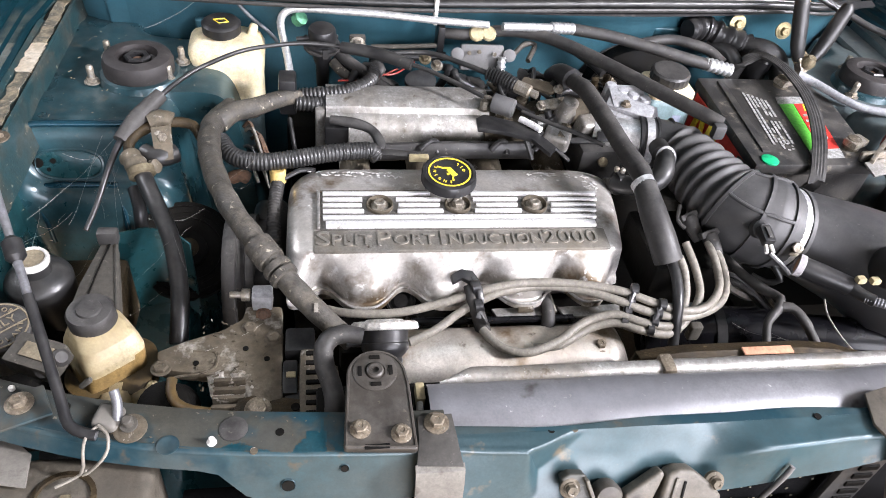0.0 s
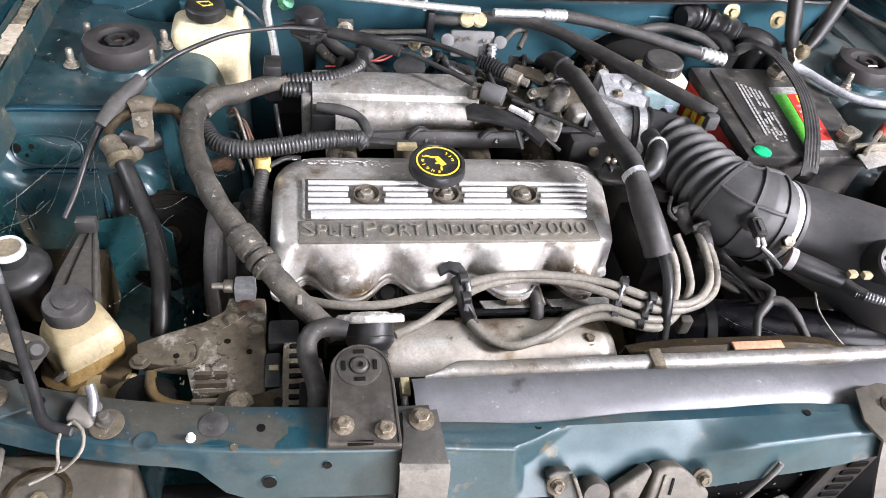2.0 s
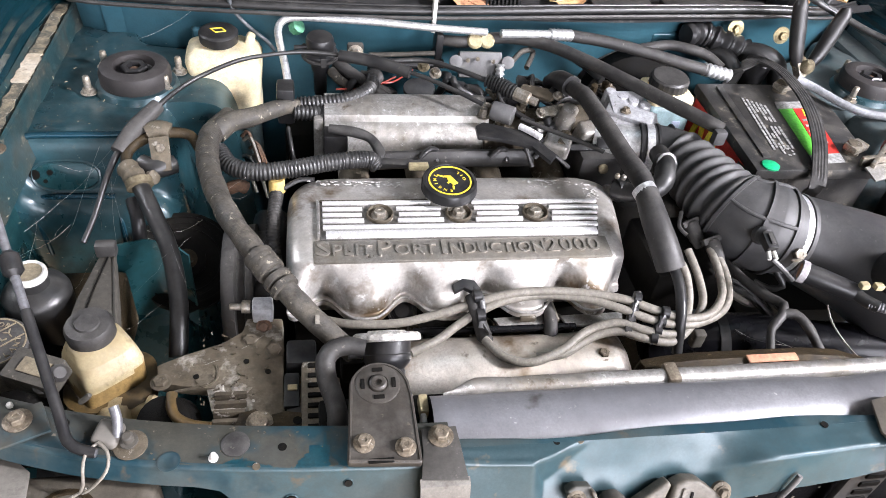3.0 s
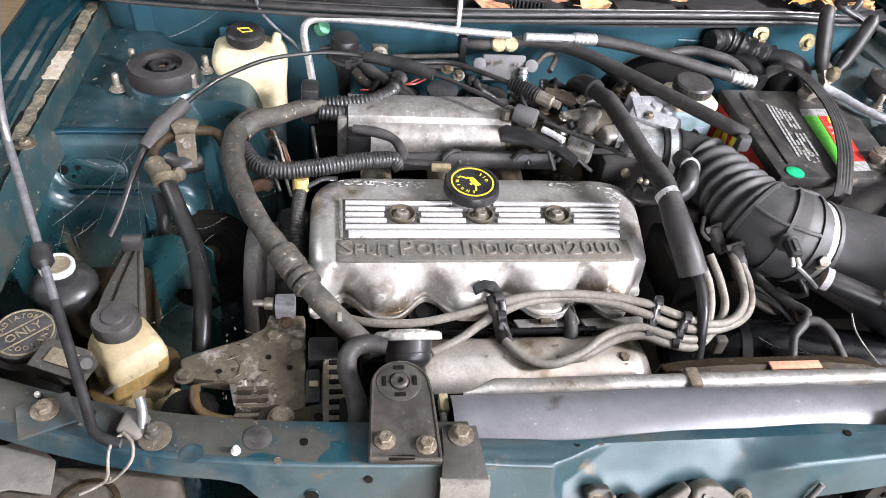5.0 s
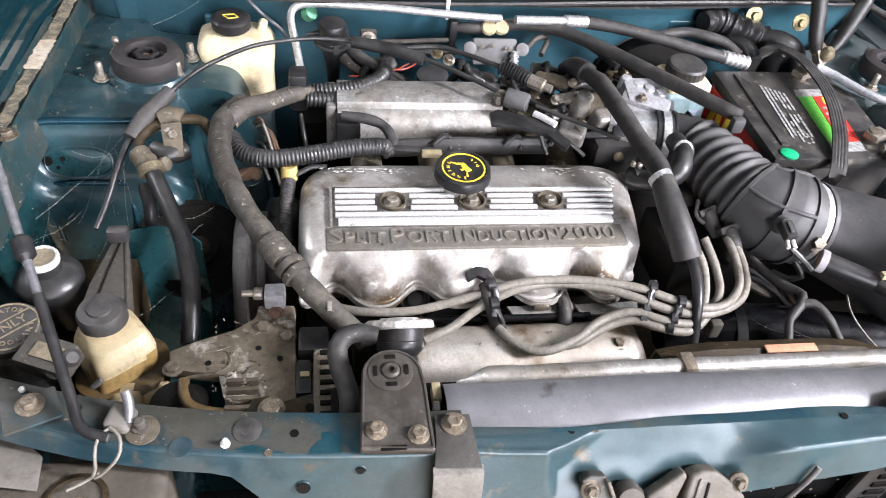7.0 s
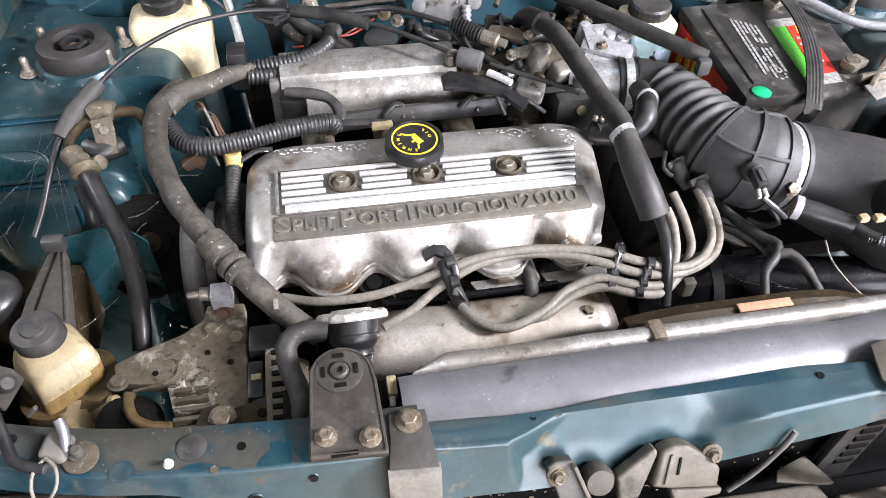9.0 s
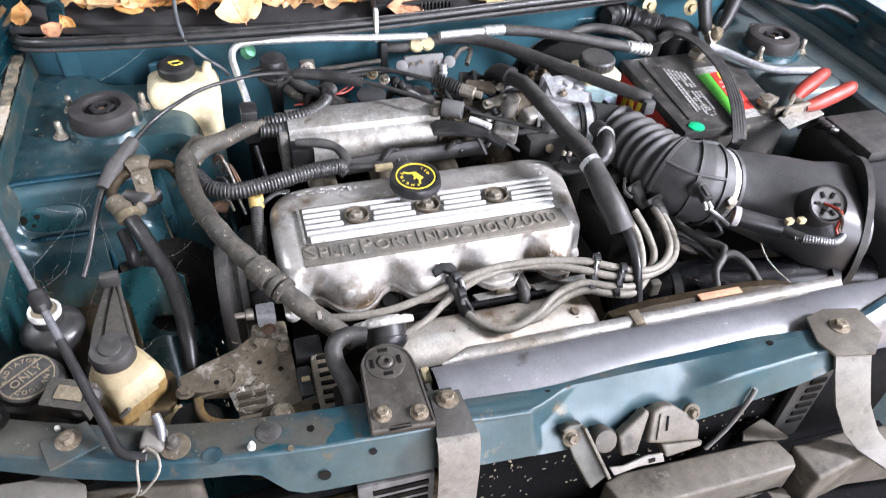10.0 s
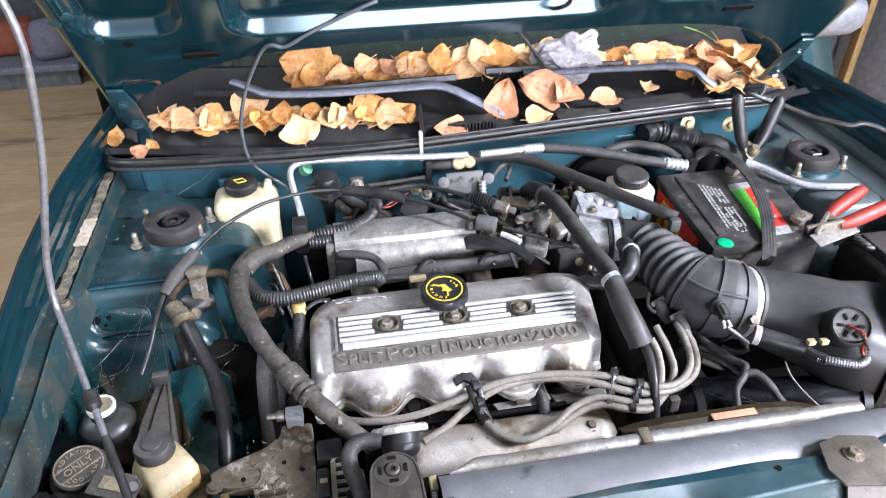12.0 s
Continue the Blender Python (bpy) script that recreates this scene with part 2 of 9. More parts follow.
alloy_cover = material("stained_cast_aluminium", (0.60, 0.58, 0.555), (0.41, 0.37, 0.31), 0.33, 0.55, 9, (0.42, 0.66), ((0.13, 0.092, 0.055), 12, 0.51, 0.65), 0.05, 0, 0.46, 260, vary=0.16, spots2=((0.74, 0.73, 0.71), 60, 0.62, 0.69))
rib_grey = material("dull_cast_bed", (0.20, 0.19, 0.175), (0.11, 0.10, 0.085), 0.5, 0.5, 40, (0.4, 0.65), None, 0.12)
shield_steel = material("stained_aluminised_steel", (0.60, 0.57, 0.52), (0.40, 0.34, 0.265), 0.34, 0.6, 10, (0.40, 0.66), ((0.17, 0.115, 0.065), 13, 0.50, 0.66), 0.04, 0, 0.5, vary=0.2, spots2=((0.07, 0.05, 0.035), 40, 0.62, 0.72))
alloy_bright = material("machined_aluminium", (0.80, 0.79, 0.78), (0.66, 0.65, 0.62), 0.36, 0.35, 60, (0.5, 0.7), ((0.20, 0.17, 0.13), 85, 0.65, 0.72), 0.06, 0, 0.46, vary=0.08)
alloy_dirty = material("dirty_cast_aluminium", (0.135, 0.112, 0.078), (0.050, 0.038, 0.023), 0.62, 0.2, 22, (0.40, 0.62), ((0.42, 0.39, 0.34), 44, 0.60, 0.68), 0.35, 0, 0.8, vary=0.3)
bracket_alloy = material("corroded_cast_bracket", (0.150, 0.125, 0.088), (0.065, 0.050, 0.030), 0.62, 0.2, 20, (0.40, 0.62), ((0.44, 0.41, 0.36), 26, 0.53, 0.66), 0.35, 0, 0.8, vary=0.3, spots2=((0.035, 0.026, 0.015), 34, 0.60, 0.70))
letter_alloy = material("worn_cast_letters", (0.40, 0.375, 0.335), (0.24, 0.215, 0.175), 0.42, 0.7, 40, (0.4, 0.7), None, 0.08, vary=0.15)
plate_alloy = material("grey_cast_plate", (0.33, 0.31, 0.28), (0.19, 0.165, 0.125), 0.42, 0.7, 22, (0.4, 0.65), ((0.07, 0.055, 0.04), 130, 0.62, 0.72), 0.1, vary=0.15)
alloy_pale = material("pale_cast_aluminium", (0.47, 0.47, 0.485), (0.30, 0.295, 0.29), 0.42, 0.4, 40, (0.42, 0.68), ((0.12, 0.11, 0.10), 90, 0.62, 0.73), 0.18, 0, 0.58, vary=0.25)
pipe_alloy = material("drawn_aluminium", (0.70, 0.70, 0.69), (0.45, 0.45, 0.44), 0.34, 0.7, 40, (0.5, 0.8), None, 0.05)
zinc = material("zinc_steel", (0.44, 0.41, 0.36), (0.20, 0.16, 0.105), 0.42, 0.75, 120, (0.4, 0.65), None, 0.1)
bolt_mat = material("dull_bolt_steel", (0.26, 0.22, 0.165), (0.11, 0.085, 0.058), 0.5, 0.6, 110, (0.4, 0.65), ((0.42, 0.39, 0.34), 240, 0.62, 0.72), 0.2)
brass = material("passivated_steel", (0.25, 0.21, 0.135), (0.12, 0.095, 0.06), 0.45, 0.6, 90, (0.4, 0.65), None, 0.15)
yellow_zinc = material("yellow_zinc_steel", (0.42, 0.35, 0.20), (0.22, 0.18, 0.10), 0.4, 0.8, 90, (0.4, 0.7), None, 0.1)
pale_filler = material("pale_bare_patch", (0.74, 0.67, 0.55), (0.46, 0.37, 0.25), 0.6, 0, 40, (0.42, 0.62), ((0.17, 0.12, 0.065), 60, 0.56, 0.68), 0.2, vary=0.2)
teal_film = material("hazy_teal_paint", (0.042, 0.066, 0.073), (0.020, 0.053, 0.063), 0.31, 0.12, 8, (0.40, 0.64), ((0.008, 0.040, 0.052), 16, 0.57, 0.68), 0.03, 0.1, 0.46, spec=0.45, vary=0.16, spots2=((0.12, 0.10, 0.07), 34, 0.62, 0.72))
teal_worn = material("worn_hazy_teal_paint", (0.026, 0.062, 0.074), (0.046, 0.055, 0.052), 0.38, 0.12, 14, (0.38, 0.64), ((0.006, 0.030, 0.042), 11, 0.53, 0.62), 0.03, 0.05, 0.55, vary=0.15, spots2=((0.075, 0.060, 0.040), 45, 0.62, 0.74))
worn_cap = material("worn_tinned_cap", (0.66, 0.64, 0.60), (0.34, 0.31, 0.26), 0.4, 0.5, 90, (0.45, 0.62), ((0.14, 0.11, 0.08), 140, 0.62, 0.72), 0.15)
glossy_black = material("glossy_black_rubber", (0.003, 0.003, 0.004), (0.006, 0.006, 0.007), 0.22, 0, 30, (0.4, 0.7), None, 0.04, 0, 0.32, spec=0.2)
mount_black = material("scuffed_black_steel", (0.030, 0.026, 0.022), (0.070, 0.060, 0.046), 0.45, 0.1, 12, (0.40, 0.66), ((0.16, 0.14, 0.105), 70, 0.62, 0.74), 0.12, 0, 0.7, spec=0.4, dust=0.2, vary=0.2, spots2=((0.012, 0.011, 0.010), 25, 0.58, 0.70))
strap_grey = material("dusty_grey_steel", (0.085, 0.080, 0.072), (0.050, 0.046, 0.040), 0.5, 0.2, 26, (0.4, 0.68), ((0.18, 0.165, 0.14), 150, 0.64, 0.74), 0.1, 0, 0.7, vary=0.2)
amber_grime = material("oily_amber_plastic", (0.13, 0.085, 0.032), (0.040, 0.026, 0.011), 0.35, 0, 22, (0.40, 0.64), ((0.016, 0.011, 0.006), 40, 0.54, 0.68), 0.08, 0, 0.5, vary=0.25)
letter_dust = material("dusty_raised_print", (0.24, 0.20, 0.13), (0.13, 0.105, 0.07), 0.7, 0, 80, (0.4, 0.7), None, 0.1)
rod_steel = material("satin_rod_steel", (0.27, 0.27, 0.285), (0.15, 0.148, 0.15), 0.30, 0.6, 30, (0.4, 0.7), ((0.10, 0.085, 0.06), 90, 0.64, 0.74), 0.05)
arm_grey = material("dusty_grey_plastic", (0.050, 0.046, 0.039), (0.090, 0.082, 0.068), 0.6, 0, 30, (0.4, 0.7), ((0.19, 0.17, 0.14), 90, 0.62, 0.74), 0.15, 0, 0.8, spec=0.25, vary=0.3)
oxide = material("white_oxide", (0.52, 0.51, 0.49), (0.40, 0.385, 0.36), 0.8, 0, 90, (0.4, 0.65), None, 0.3, 0, 0.9)
crust = material("pale_corrosion", (0.40, 0.375, 0.33), (0.14, 0.115, 0.08), 0.85, 0, 60, (0.42, 0.62), None, 0.6, 0, 0.95, vary=0.4)
cable_grey = material("grey_cable_sleeve", (0.36, 0.37, 0.39), (0.22, 0.22, 0.23), 0.45, 0, 40, (0.4, 0.7), None, 0.1, dust=0.2)
amber = material("amber_plastic", (0.56, 0.40, 0.13), (0.42, 0.29, 0.10), 0.5, 0, 60, (0.4, 0.7), None, 0.05)
# specks of dirt on black; the black carries the shade of the grille opening
core_shade_black = material("dirty_shaded_core", (0.003, 0.003, 0.0035), (0.006, 0.006, 0.006), 0.7, 0, 30, (0.4, 0.7), ((0.07, 0.065, 0.055), 60, 0.68, 0.78), 0.3, spec=0.06)
pale_trim = material("pale_dusty_plastic", (0.155, 0.144, 0.126), (0.105, 0.096, 0.081), 0.55, 0, 12, (0.4, 0.7), ((0.040, 0.033, 0.024), 34, 0.58, 0.74), 0.08, vary=0.2)
rust = material("rusty_steel", (0.16, 0.085, 0.045), (0.09, 0.06, 0.045), 0.8, 0.2, 60, (0.4, 0.6), None, 0.4)
rubber = material("black_rubber", (0.010, 0.010, 0.0105), (0.028, 0.027, 0.025), 0.34, 0, 40, (0.42, 0.72), ((0.075, 0.068, 0.055), 90, 0.64, 0.76), 0.10, 0, 0.58, spec=0.5, dust=0.16, vary=0.2)
rubber_dusty = material("dusty_rubber", (0.022, 0.021, 0.021), (0.055, 0.051, 0.046), 0.48, 0, 24, (0.38, 0.7), ((0.17, 0.155, 0.13), 150, 0.64, 0.76), 0.15, 0, 0.72, spec=0.35, dust=0.22, vary=0.28)
loom = material("taped_loom", (0.032, 0.030, 0.027), (0.095, 0.082, 0.062), 0.5, 0, 42, (0.42, 0.66), ((0.32, 0.29, 0.22), 130, 0.62, 0.70), 0.35, 0, 0.85, spec=0.32, dust=0.26, vary=0.45)
plastic = material("black_plastic", (0.010, 0.010, 0.011), (0.024, 0.023, 0.022), 0.33, 0, 50, (0.45, 0.75), ((0.06, 0.055, 0.045), 110, 0.66, 0.78), 0.06, 0, 0.5, spec=0.35, dust=0.12, vary=0.15)
plastic_dusty = material("dusty_black_plastic", (0.023, 0.0225, 0.0225), (0.052, 0.049, 0.045), 0.42, 0, 20, (0.4, 0.72), ((0.16, 0.148, 0.125), 130, 0.64, 0.78), 0.1, 0, 0.62, spec=0.35, dust=0.2, vary=0.28)
plastic_grey = material("grey_plastic", (0.085, 0.085, 0.086), (0.135, 0.13, 0.125), 0.5, 0, 30, (0.4, 0.7), ((0.05, 0.045, 0.038), 60, 0.62, 0.74), 0.1, vary=0.15)
airbox = material("smooth_black_housing", (0.026, 0.026, 0.028), (0.042, 0.041, 0.040), 0.40, 0, 8, (0.4, 0.75), ((0.12, 0.115, 0.105), 130, 0.66, 0.82), 0.03, 0, 0.5, spec=0.4, dust=0.12, vary=0.12)
rail_teal = material("oily_dirty_rail_paint", (0.010, 0.040, 0.047), (0.045, 0.045, 0.034), 0.34, 0.1, 22, (0.42, 0.62), ((0.13, 0.115, 0.08), 70, 0.60, 0.70), 0.12, 0.1, 0.65, vary=0.25, spots2=((0.33, 0.29, 0.21), 190, 0.66, 0.74))
wiped_teal = material("wiped_teal_paint", (0.006, 0.040, 0.054), (0.014, 0.048, 0.058), 0.28, 0.15, 60, (0.4, 0.66), ((0.045, 0.045, 0.037), 110, 0.58, 0.68), 0.03, 0.2, 0.46, vary=0.2)
mirror_grey = material("grey_mirror_housing", (0.17, 0.175, 0.19), (0.13, 0.135, 0.15), 0.42, 0.2, 8, (0.4, 0.7), None, 0.02)
mount_rubber = material("brown_black_mount_rubber", (0.022, 0.019, 0.019), (0.038, 0.034, 0.032), 0.5, 0, 30, (0.4, 0.68), ((0.12, 0.105, 0.085), 150, 0.64, 0.76), 0.12, 0, 0.72, spec=0.35, dust=0.12, vary=0.2)
grass_green = material("yellow_green_grass", (0.22, 0.32, 0.055), (0.30, 0.36, 0.09), 0.5, 0, 60, (0.4, 0.7), None, 0.05)
teal_grey = material("greyed_dusty_teal_paint", (0.060, 0.094, 0.102), (0.085, 0.098, 0.096), 0.36, 0.1, 12, (0.40, 0.68), ((0.15, 0.145, 0.125), 40, 0.60, 0.76), 0.05, 0.05, 0.55, dust=0.25, vary=0.2, spots2=((0.022, 0.058, 0.068), 18, 0.60, 0.70))
lilac_cloth = material("grey_lilac_cloth", (0.20, 0.19, 0.24), (0.15, 0.145, 0.18), 0.85, 0, 20, (0.4, 0.7), None, 0.2, 0, 0.95)
red_cloth = material("red_cloth", (0.30, 0.085, 0.04), (0.20, 0.055, 0.03), 0.8, 0, 20, (0.4, 0.7), None, 0.2)
duct = material("satin_duct_plastic", (0.042, 0.042, 0.044), (0.070, 0.068, 0.065), 0.50, 0, 10, (0.4, 0.75), ((0.15, 0.14, 0.125), 120, 0.64, 0.82), 0.08, 0, 0.62, spec=0.35, dust=0.14, vary=0.18)
shroud = material("satin_grey_shroud", (0.175, 0.175, 0.185), (0.225, 0.225, 0.235), 0.42, 0.45, 9, (0.38, 0.7), ((0.36, 0.35, 0.34), 120, 0.66, 0.74), 0.05, 0, 0.48, vary=0.12, spots2=((0.075, 0.07, 0.066), 22, 0.64, 0.74))
bottle = material("aged_translucent_plastic", (0.70, 0.62, 0.42), (0.58, 0.47, 0.27), 0.42, 0, 12, (0.4, 0.75), ((0.30, 0.22, 0.11), 38, 0.62, 0.8), 0.08, 0, 0.55, sss=0.25)
bottle_dirty = material("dirty_translucent_plastic", (0.47, 0.40, 0.255), (0.24, 0.18, 0.085), 0.42, 0, 14, (0.40, 0.60), ((0.075, 0.052, 0.026), 20, 0.50, 0.62), 0.05, 0, 0.55, sss=0.12, vary=0.15)
fluid_tank = material("milky_blue_tank", (0.20, 0.28, 0.29), (0.13, 0.19, 0.20), 0.45, 0, 14, (0.4, 0.7), None, 0.05)
wire_grey = material("silicone_wire", (0.235, 0.215, 0.18), (0.13, 0.115, 0.09), 0.5, 0, 60, (0.4, 0.7), None, 0.1, dust=0.2)
# near-black and dark brown grime; the deep bay's shade is put into both colours
grime_shade = material("grime_shade_black", (0.004, 0.004, 0.004), (0.010, 0.009, 0.007), 0.6, 0, 30, (0.4, 0.65), ((0.028, 0.025, 0.018), 90, 0.64, 0.78), 0.3, spec=0.08)
grime_brown = material("oily_brown_grime", (0.020, 0.0145, 0.008), (0.052, 0.036, 0.017), 0.5, 0.05, 28, (0.4, 0.65), ((0.14, 0.105, 0.065), 80, 0.62, 0.72), 0.45, spec=0.2, vary=0.45)
white_paint = material("white_plastic", (0.58, 0.565, 0.53), (0.38, 0.36, 0.31), 0.42, 0, 60, (0.5, 0.75), ((0.22, 0.19, 0.14), 130, 0.66, 0.75), 0.05)
yellow = material("yellow_print", (0.80, 0.62, 0.05), (0.72, 0.53, 0.04), 0.5, 0, 60, (0.4, 0.7), None, 0.02)
ochre = material("dull_olive_plastic", (0.40, 0.345, 0.205), (0.28, 0.225, 0.125), 0.5, 0, 60, (0.4, 0.7), None, 0.05)
green_dot_mat = material("green_plastic", (0.01, 0.42, 0.17), (0.01, 0.34, 0.14), 0.35, 0, 60, (0.4, 0.7), None, 0.02)
mint = material("mint_plastic", (0.15, 0.45, 0.26), (0.11, 0.34, 0.2), 0.45, 0, 60, (0.4, 0.7), None, 0.02)
brown_fluid = material("brown_fluid_behind_plastic", (0.26, 0.17, 0.062), (0.11, 0.068, 0.024), 0.40, 0, 26, (0.40, 0.64), ((0.040, 0.027, 0.013), 30, 0.54, 0.68), 0.05, 0, 0.5, vary=0.2)
red = material("red_plastic", (0.30, 0.035, 0.02), (0.19, 0.02, 0.014), 0.42, 0, 30, (0.4, 0.7), ((0.10, 0.04, 0.03), 90, 0.64, 0.75), 0.1)
red_print = material("red_print", (0.62, 0.035, 0.025), (0.5, 0.03, 0.02), 0.45, 0, 50, (0.4, 0.7), None, 0.02)
green_print = material("green_print", (0.11, 0.47, 0.05), (0.09, 0.4, 0.045), 0.45, 0, 50, (0.4, 0.7), None, 0.02)
white_print = material("white_print", (0.40, 0.40, 0.385), (0.15, 0.145, 0.135), 0.5, 0, 160, (0.42, 0.64), None, 0.02)
orange_print = material("orange_label", (0.52, 0.27, 0.16), (0.42, 0.21, 0.13), 0.6, 0, 50, (0.4, 0.7), None, 0.05)
battery_black = material("battery_case", (0.016, 0.016, 0.017), (0.07, 0.064, 0.055), 0.4, 0, 26, (0.42, 0.66), ((0.26, 0.23, 0.18), 60, 0.58, 0.78), 0.08, 0, 0.65)
cowl_mat = material("weathered_cowl_plastic", (0.013, 0.013, 0.0145), (0.038, 0.037, 0.036), 0.42, 0, 10, (0.4, 0.7), ((0.12, 0.11, 0.10), 30, 0.62, 0.8), 0.1)
wiper_mat = material("wiper_paint", (0.16, 0.17, 0.21), (0.22, 0.23, 0.26), 0.45, 0.2, 20, (0.4, 0.7), None, 0.05)
leaf_mat = material("dry_leaf", (0.74, 0.40, 0.13), (0.52, 0.20, 0.045), 0.5, 0, 45, (0.42, 0.62), ((0.20, 0.07, 0.02), 70, 0.58, 0.70), 0.3, each=0.25)
leaf_red = material("russet_leaf", (0.46, 0.19, 0.085), (0.62, 0.34, 0.19), 0.55, 0, 40, (0.4, 0.65), ((0.17, 0.06, 0.02), 65, 0.58, 0.70), 0.3, each=0.2)
leaf_pale = material("pale_leaf", (0.78, 0.52, 0.29), (0.66, 0.35, 0.13), 0.55, 0, 45, (0.42, 0.66), ((0.34, 0.14, 0.045), 75, 0.60, 0.70), 0.3, each=0.22)
tissue_mat = material("grubby_tissue", (0.40, 0.38, 0.385), (0.26, 0.24, 0.245), 0.8, 0, 30, (0.4, 0.68), ((0.19, 0.16, 0.145), 45, 0.6, 0.74), 0.35)
beige_trim = material("beige_grey_plastic", (0.098, 0.086, 0.067), (0.058, 0.049, 0.036), 0.55, 0, 14, (0.4, 0.68), ((0.024, 0.019, 0.013), 24, 0.54, 0.68), 0.18, vary=0.28, spots2=((0.16, 0.148, 0.125), 60, 0.62, 0.74))
floor_mat = material("brown_floor_board", (0.50, 0.355, 0.195), (0.37, 0.255, 0.135), 0.62, 0, 3.0, (0.36, 0.64), ((0.22, 0.145, 0.075), 9, 0.60, 0.74), 0.05, 0, 0.8, 30, vary=0.18, stretch=(0.35, 2.2, 1.0), spots2=((0.15, 0.10, 0.06), 2.2, 0.60, 0.70))
# walls and unseen ceiling kept dark to limit the light they bounce
wall_mat = material("plaster_wall", (0.15, 0.155, 0.165), (0.11, 0.115, 0.125), 0.8, 0, 3, (0.4, 0.7), None, 0.1, 0, 0.9, 40)
ceil_mat = material("low_bounce_ceiling", (0.24, 0.24, 0.24), (0.20, 0.20, 0.20), 0.8, 0, 3, (0.4, 0.7), None, 0.1, 0, 0.9, 40)
steel_blue = material("grey_blue_panel", (0.34, 0.38, 0.48), (0.28, 0.31, 0.40), 0.45, 0.1, 3, (0.4, 0.7), None, 0.03)
wood = material("stained_wood", (0.26, 0.165, 0.06), (0.16, 0.09, 0.035), 0.6, 0, 12, (0.4, 0.7), None, 0.15)
washer_grey = material("grey_washer_hose", (0.075, 0.082, 0.088), (0.11, 0.115, 0.12), 0.4, 0, 40, (0.4, 0.7), None, 0.05)
web_mat = material("cobweb", (0.42, 0.41, 0.37), (0.28, 0.27, 0.24), 0.7, 0, 60, (0.4, 0.7), None, 0)
glass_mat = material("dark_windscreen", (0.02, 0.03, 0.025), (0.03, 0.04, 0.03), 0.06, 0, 5, (0.4, 0.7), None, 0, 0.6, 0.1)


# ---- the garage ----
def slab(name, lo, hi, mat, label, category):
    return single(name, box(bmesh.new(), lo, hi, 0.0), mat, label, category, kind="structure", smooth=0)


slab("floor", (-3.4, -3.8, -0.1), (3.6, 4.4, 0.0), floor_mat, "brown worn board floor of the garage", "floor")
slab("ceiling", (-3.4, -3.8, 2.7), (3.6, 4.4, 2.8), ceil_mat, "plain dark grey garage ceiling, unseen, limiting bounced light", "ceiling")
slab("wall_north", (-3.4, 4.2, 0.0), (3.6, 4.4, 2.7), wall_mat, "plain grey plaster wall at the far end", "wall")
slab("wall_west", (-3.4, -3.8, 0.0), (-3.2, 4.2, 2.7), wall_mat, "plain grey plaster wall", "wall")
slab("wall_east", (3.4, -3.8, 0.0), (3.6, 4.2, 2.7), wall_mat, "plain grey plaster wall", "wall")
slab("wall_south", (-3.2, -3.8, 2.55), (3.4, -3.65, 2.7), wall_mat, "lintel over the open garage door", "wall")
slab("wall_south_pier", (-3.2, -3.8, 0.0), (-1.7, -3.65, 2.55), wall_mat, "pier beside the open garage door", "wall")
slab("wall_south_pier_2", (2.4, -3.8, 0.0), (3.4, -3.65, 2.55), wall_mat, "pier beside the open garage door", "wall")


def bench():
    t = thing("low_shelf", (-2.2, 3.4, 0), "low grey steel shelf with clutter on top", "shelf")
    part("board", box(bmesh.new(), (-3.15, 3.13, 0.09), (-1.36, 3.85, 0.125), 0.006), wiper_mat, t)
    part("kickboard", box(bmesh.new(), (-3.13, 3.16, 0), (-1.38, 3.2, 0.09), 0.004), wall_mat, t)
    for x in (-3.0, -1.5):
        part("foot", box(bmesh.new(), (x - 0.04, 3.3, 0), (x + 0.04, 3.8, 0.09), 0.004), steel_blue, t)
    block(b := bmesh.new(), (0.62, 0.2, 0.17), Matrix.Translation((-1.86, 3.36, 0.208)) @ Matrix.Rotation(0.2, 4, "Z"), 0.06, 4, 0.85)
    single("tool_bag", b, red_cloth, "red-brown cloth tool bag lying on the low shelf", "bag")
    block(b := bmesh.new(), (0.2, 0.16, 0.2), Matrix.Translation((-1.50, 3.26, 0.223)) @ Matrix.Rotation(0.3, 4, "Z"), 0.07, 4, 0.8)
    single("folded_cloth", b, lilac_cloth, "folded grey-lilac cloth on the low shelf", "cloth")
    block(b := bmesh.new(), (0.35, 0.25, 0.2), Matrix.Translation((-2.4, 3.4, 0.227)), 0.01)
    single("cardboard_box", b, wood, "tan cardboard box on the low shelf", "box")
    lathe(b := bmesh.new(), [(0.1, 0.0), (0.1, 0.2), (0.04, 0.24), (0.04, 0.27)], at((-2.8, 3.4, 0.126)), 20)
    single("oil_jug", b, green_dot_mat, "green plastic jug on the low shelf", "jug")


bench()
block(b := bmesh.new(), (0.35, 0.2, 0.16), Matrix.Translation((-1.30, 1.02, 0.08)) @ Matrix.Rotation(0.06, 4, "Z"), 0.02, 3)
single("yellow_case", b, yellow, "yellow plastic tool case on the floor", "case")
t = thing("cabinet", (2.5, 1.75, 0), "grey-blue steel cabinet with two doors", "cabinet")
part("body", box(bmesh.new(), (2.02, 1.35, 0.0), (3.1, 2.5, 1.9), 0.01), steel_blue, t)
for y in (1.38, 1.94):
    d = part("door", box(bmesh.new(), (1.995, y, 0.05), (2.018, y + 0.53, 1.85), 0.006), steel_blue, t)
    part("handle", box(bmesh.new(), (1.965, y + 0.25, 0.95), (1.993, y + 0.28, 1.1), 0.006), zinc, d)
block(b := bmesh.new(), (0.03, 0.045, 1.5), Matrix.Translation((1.935, 1.735, 0.75)) @ Matrix.Rotation(0.03, 4, "X"), 0.006)
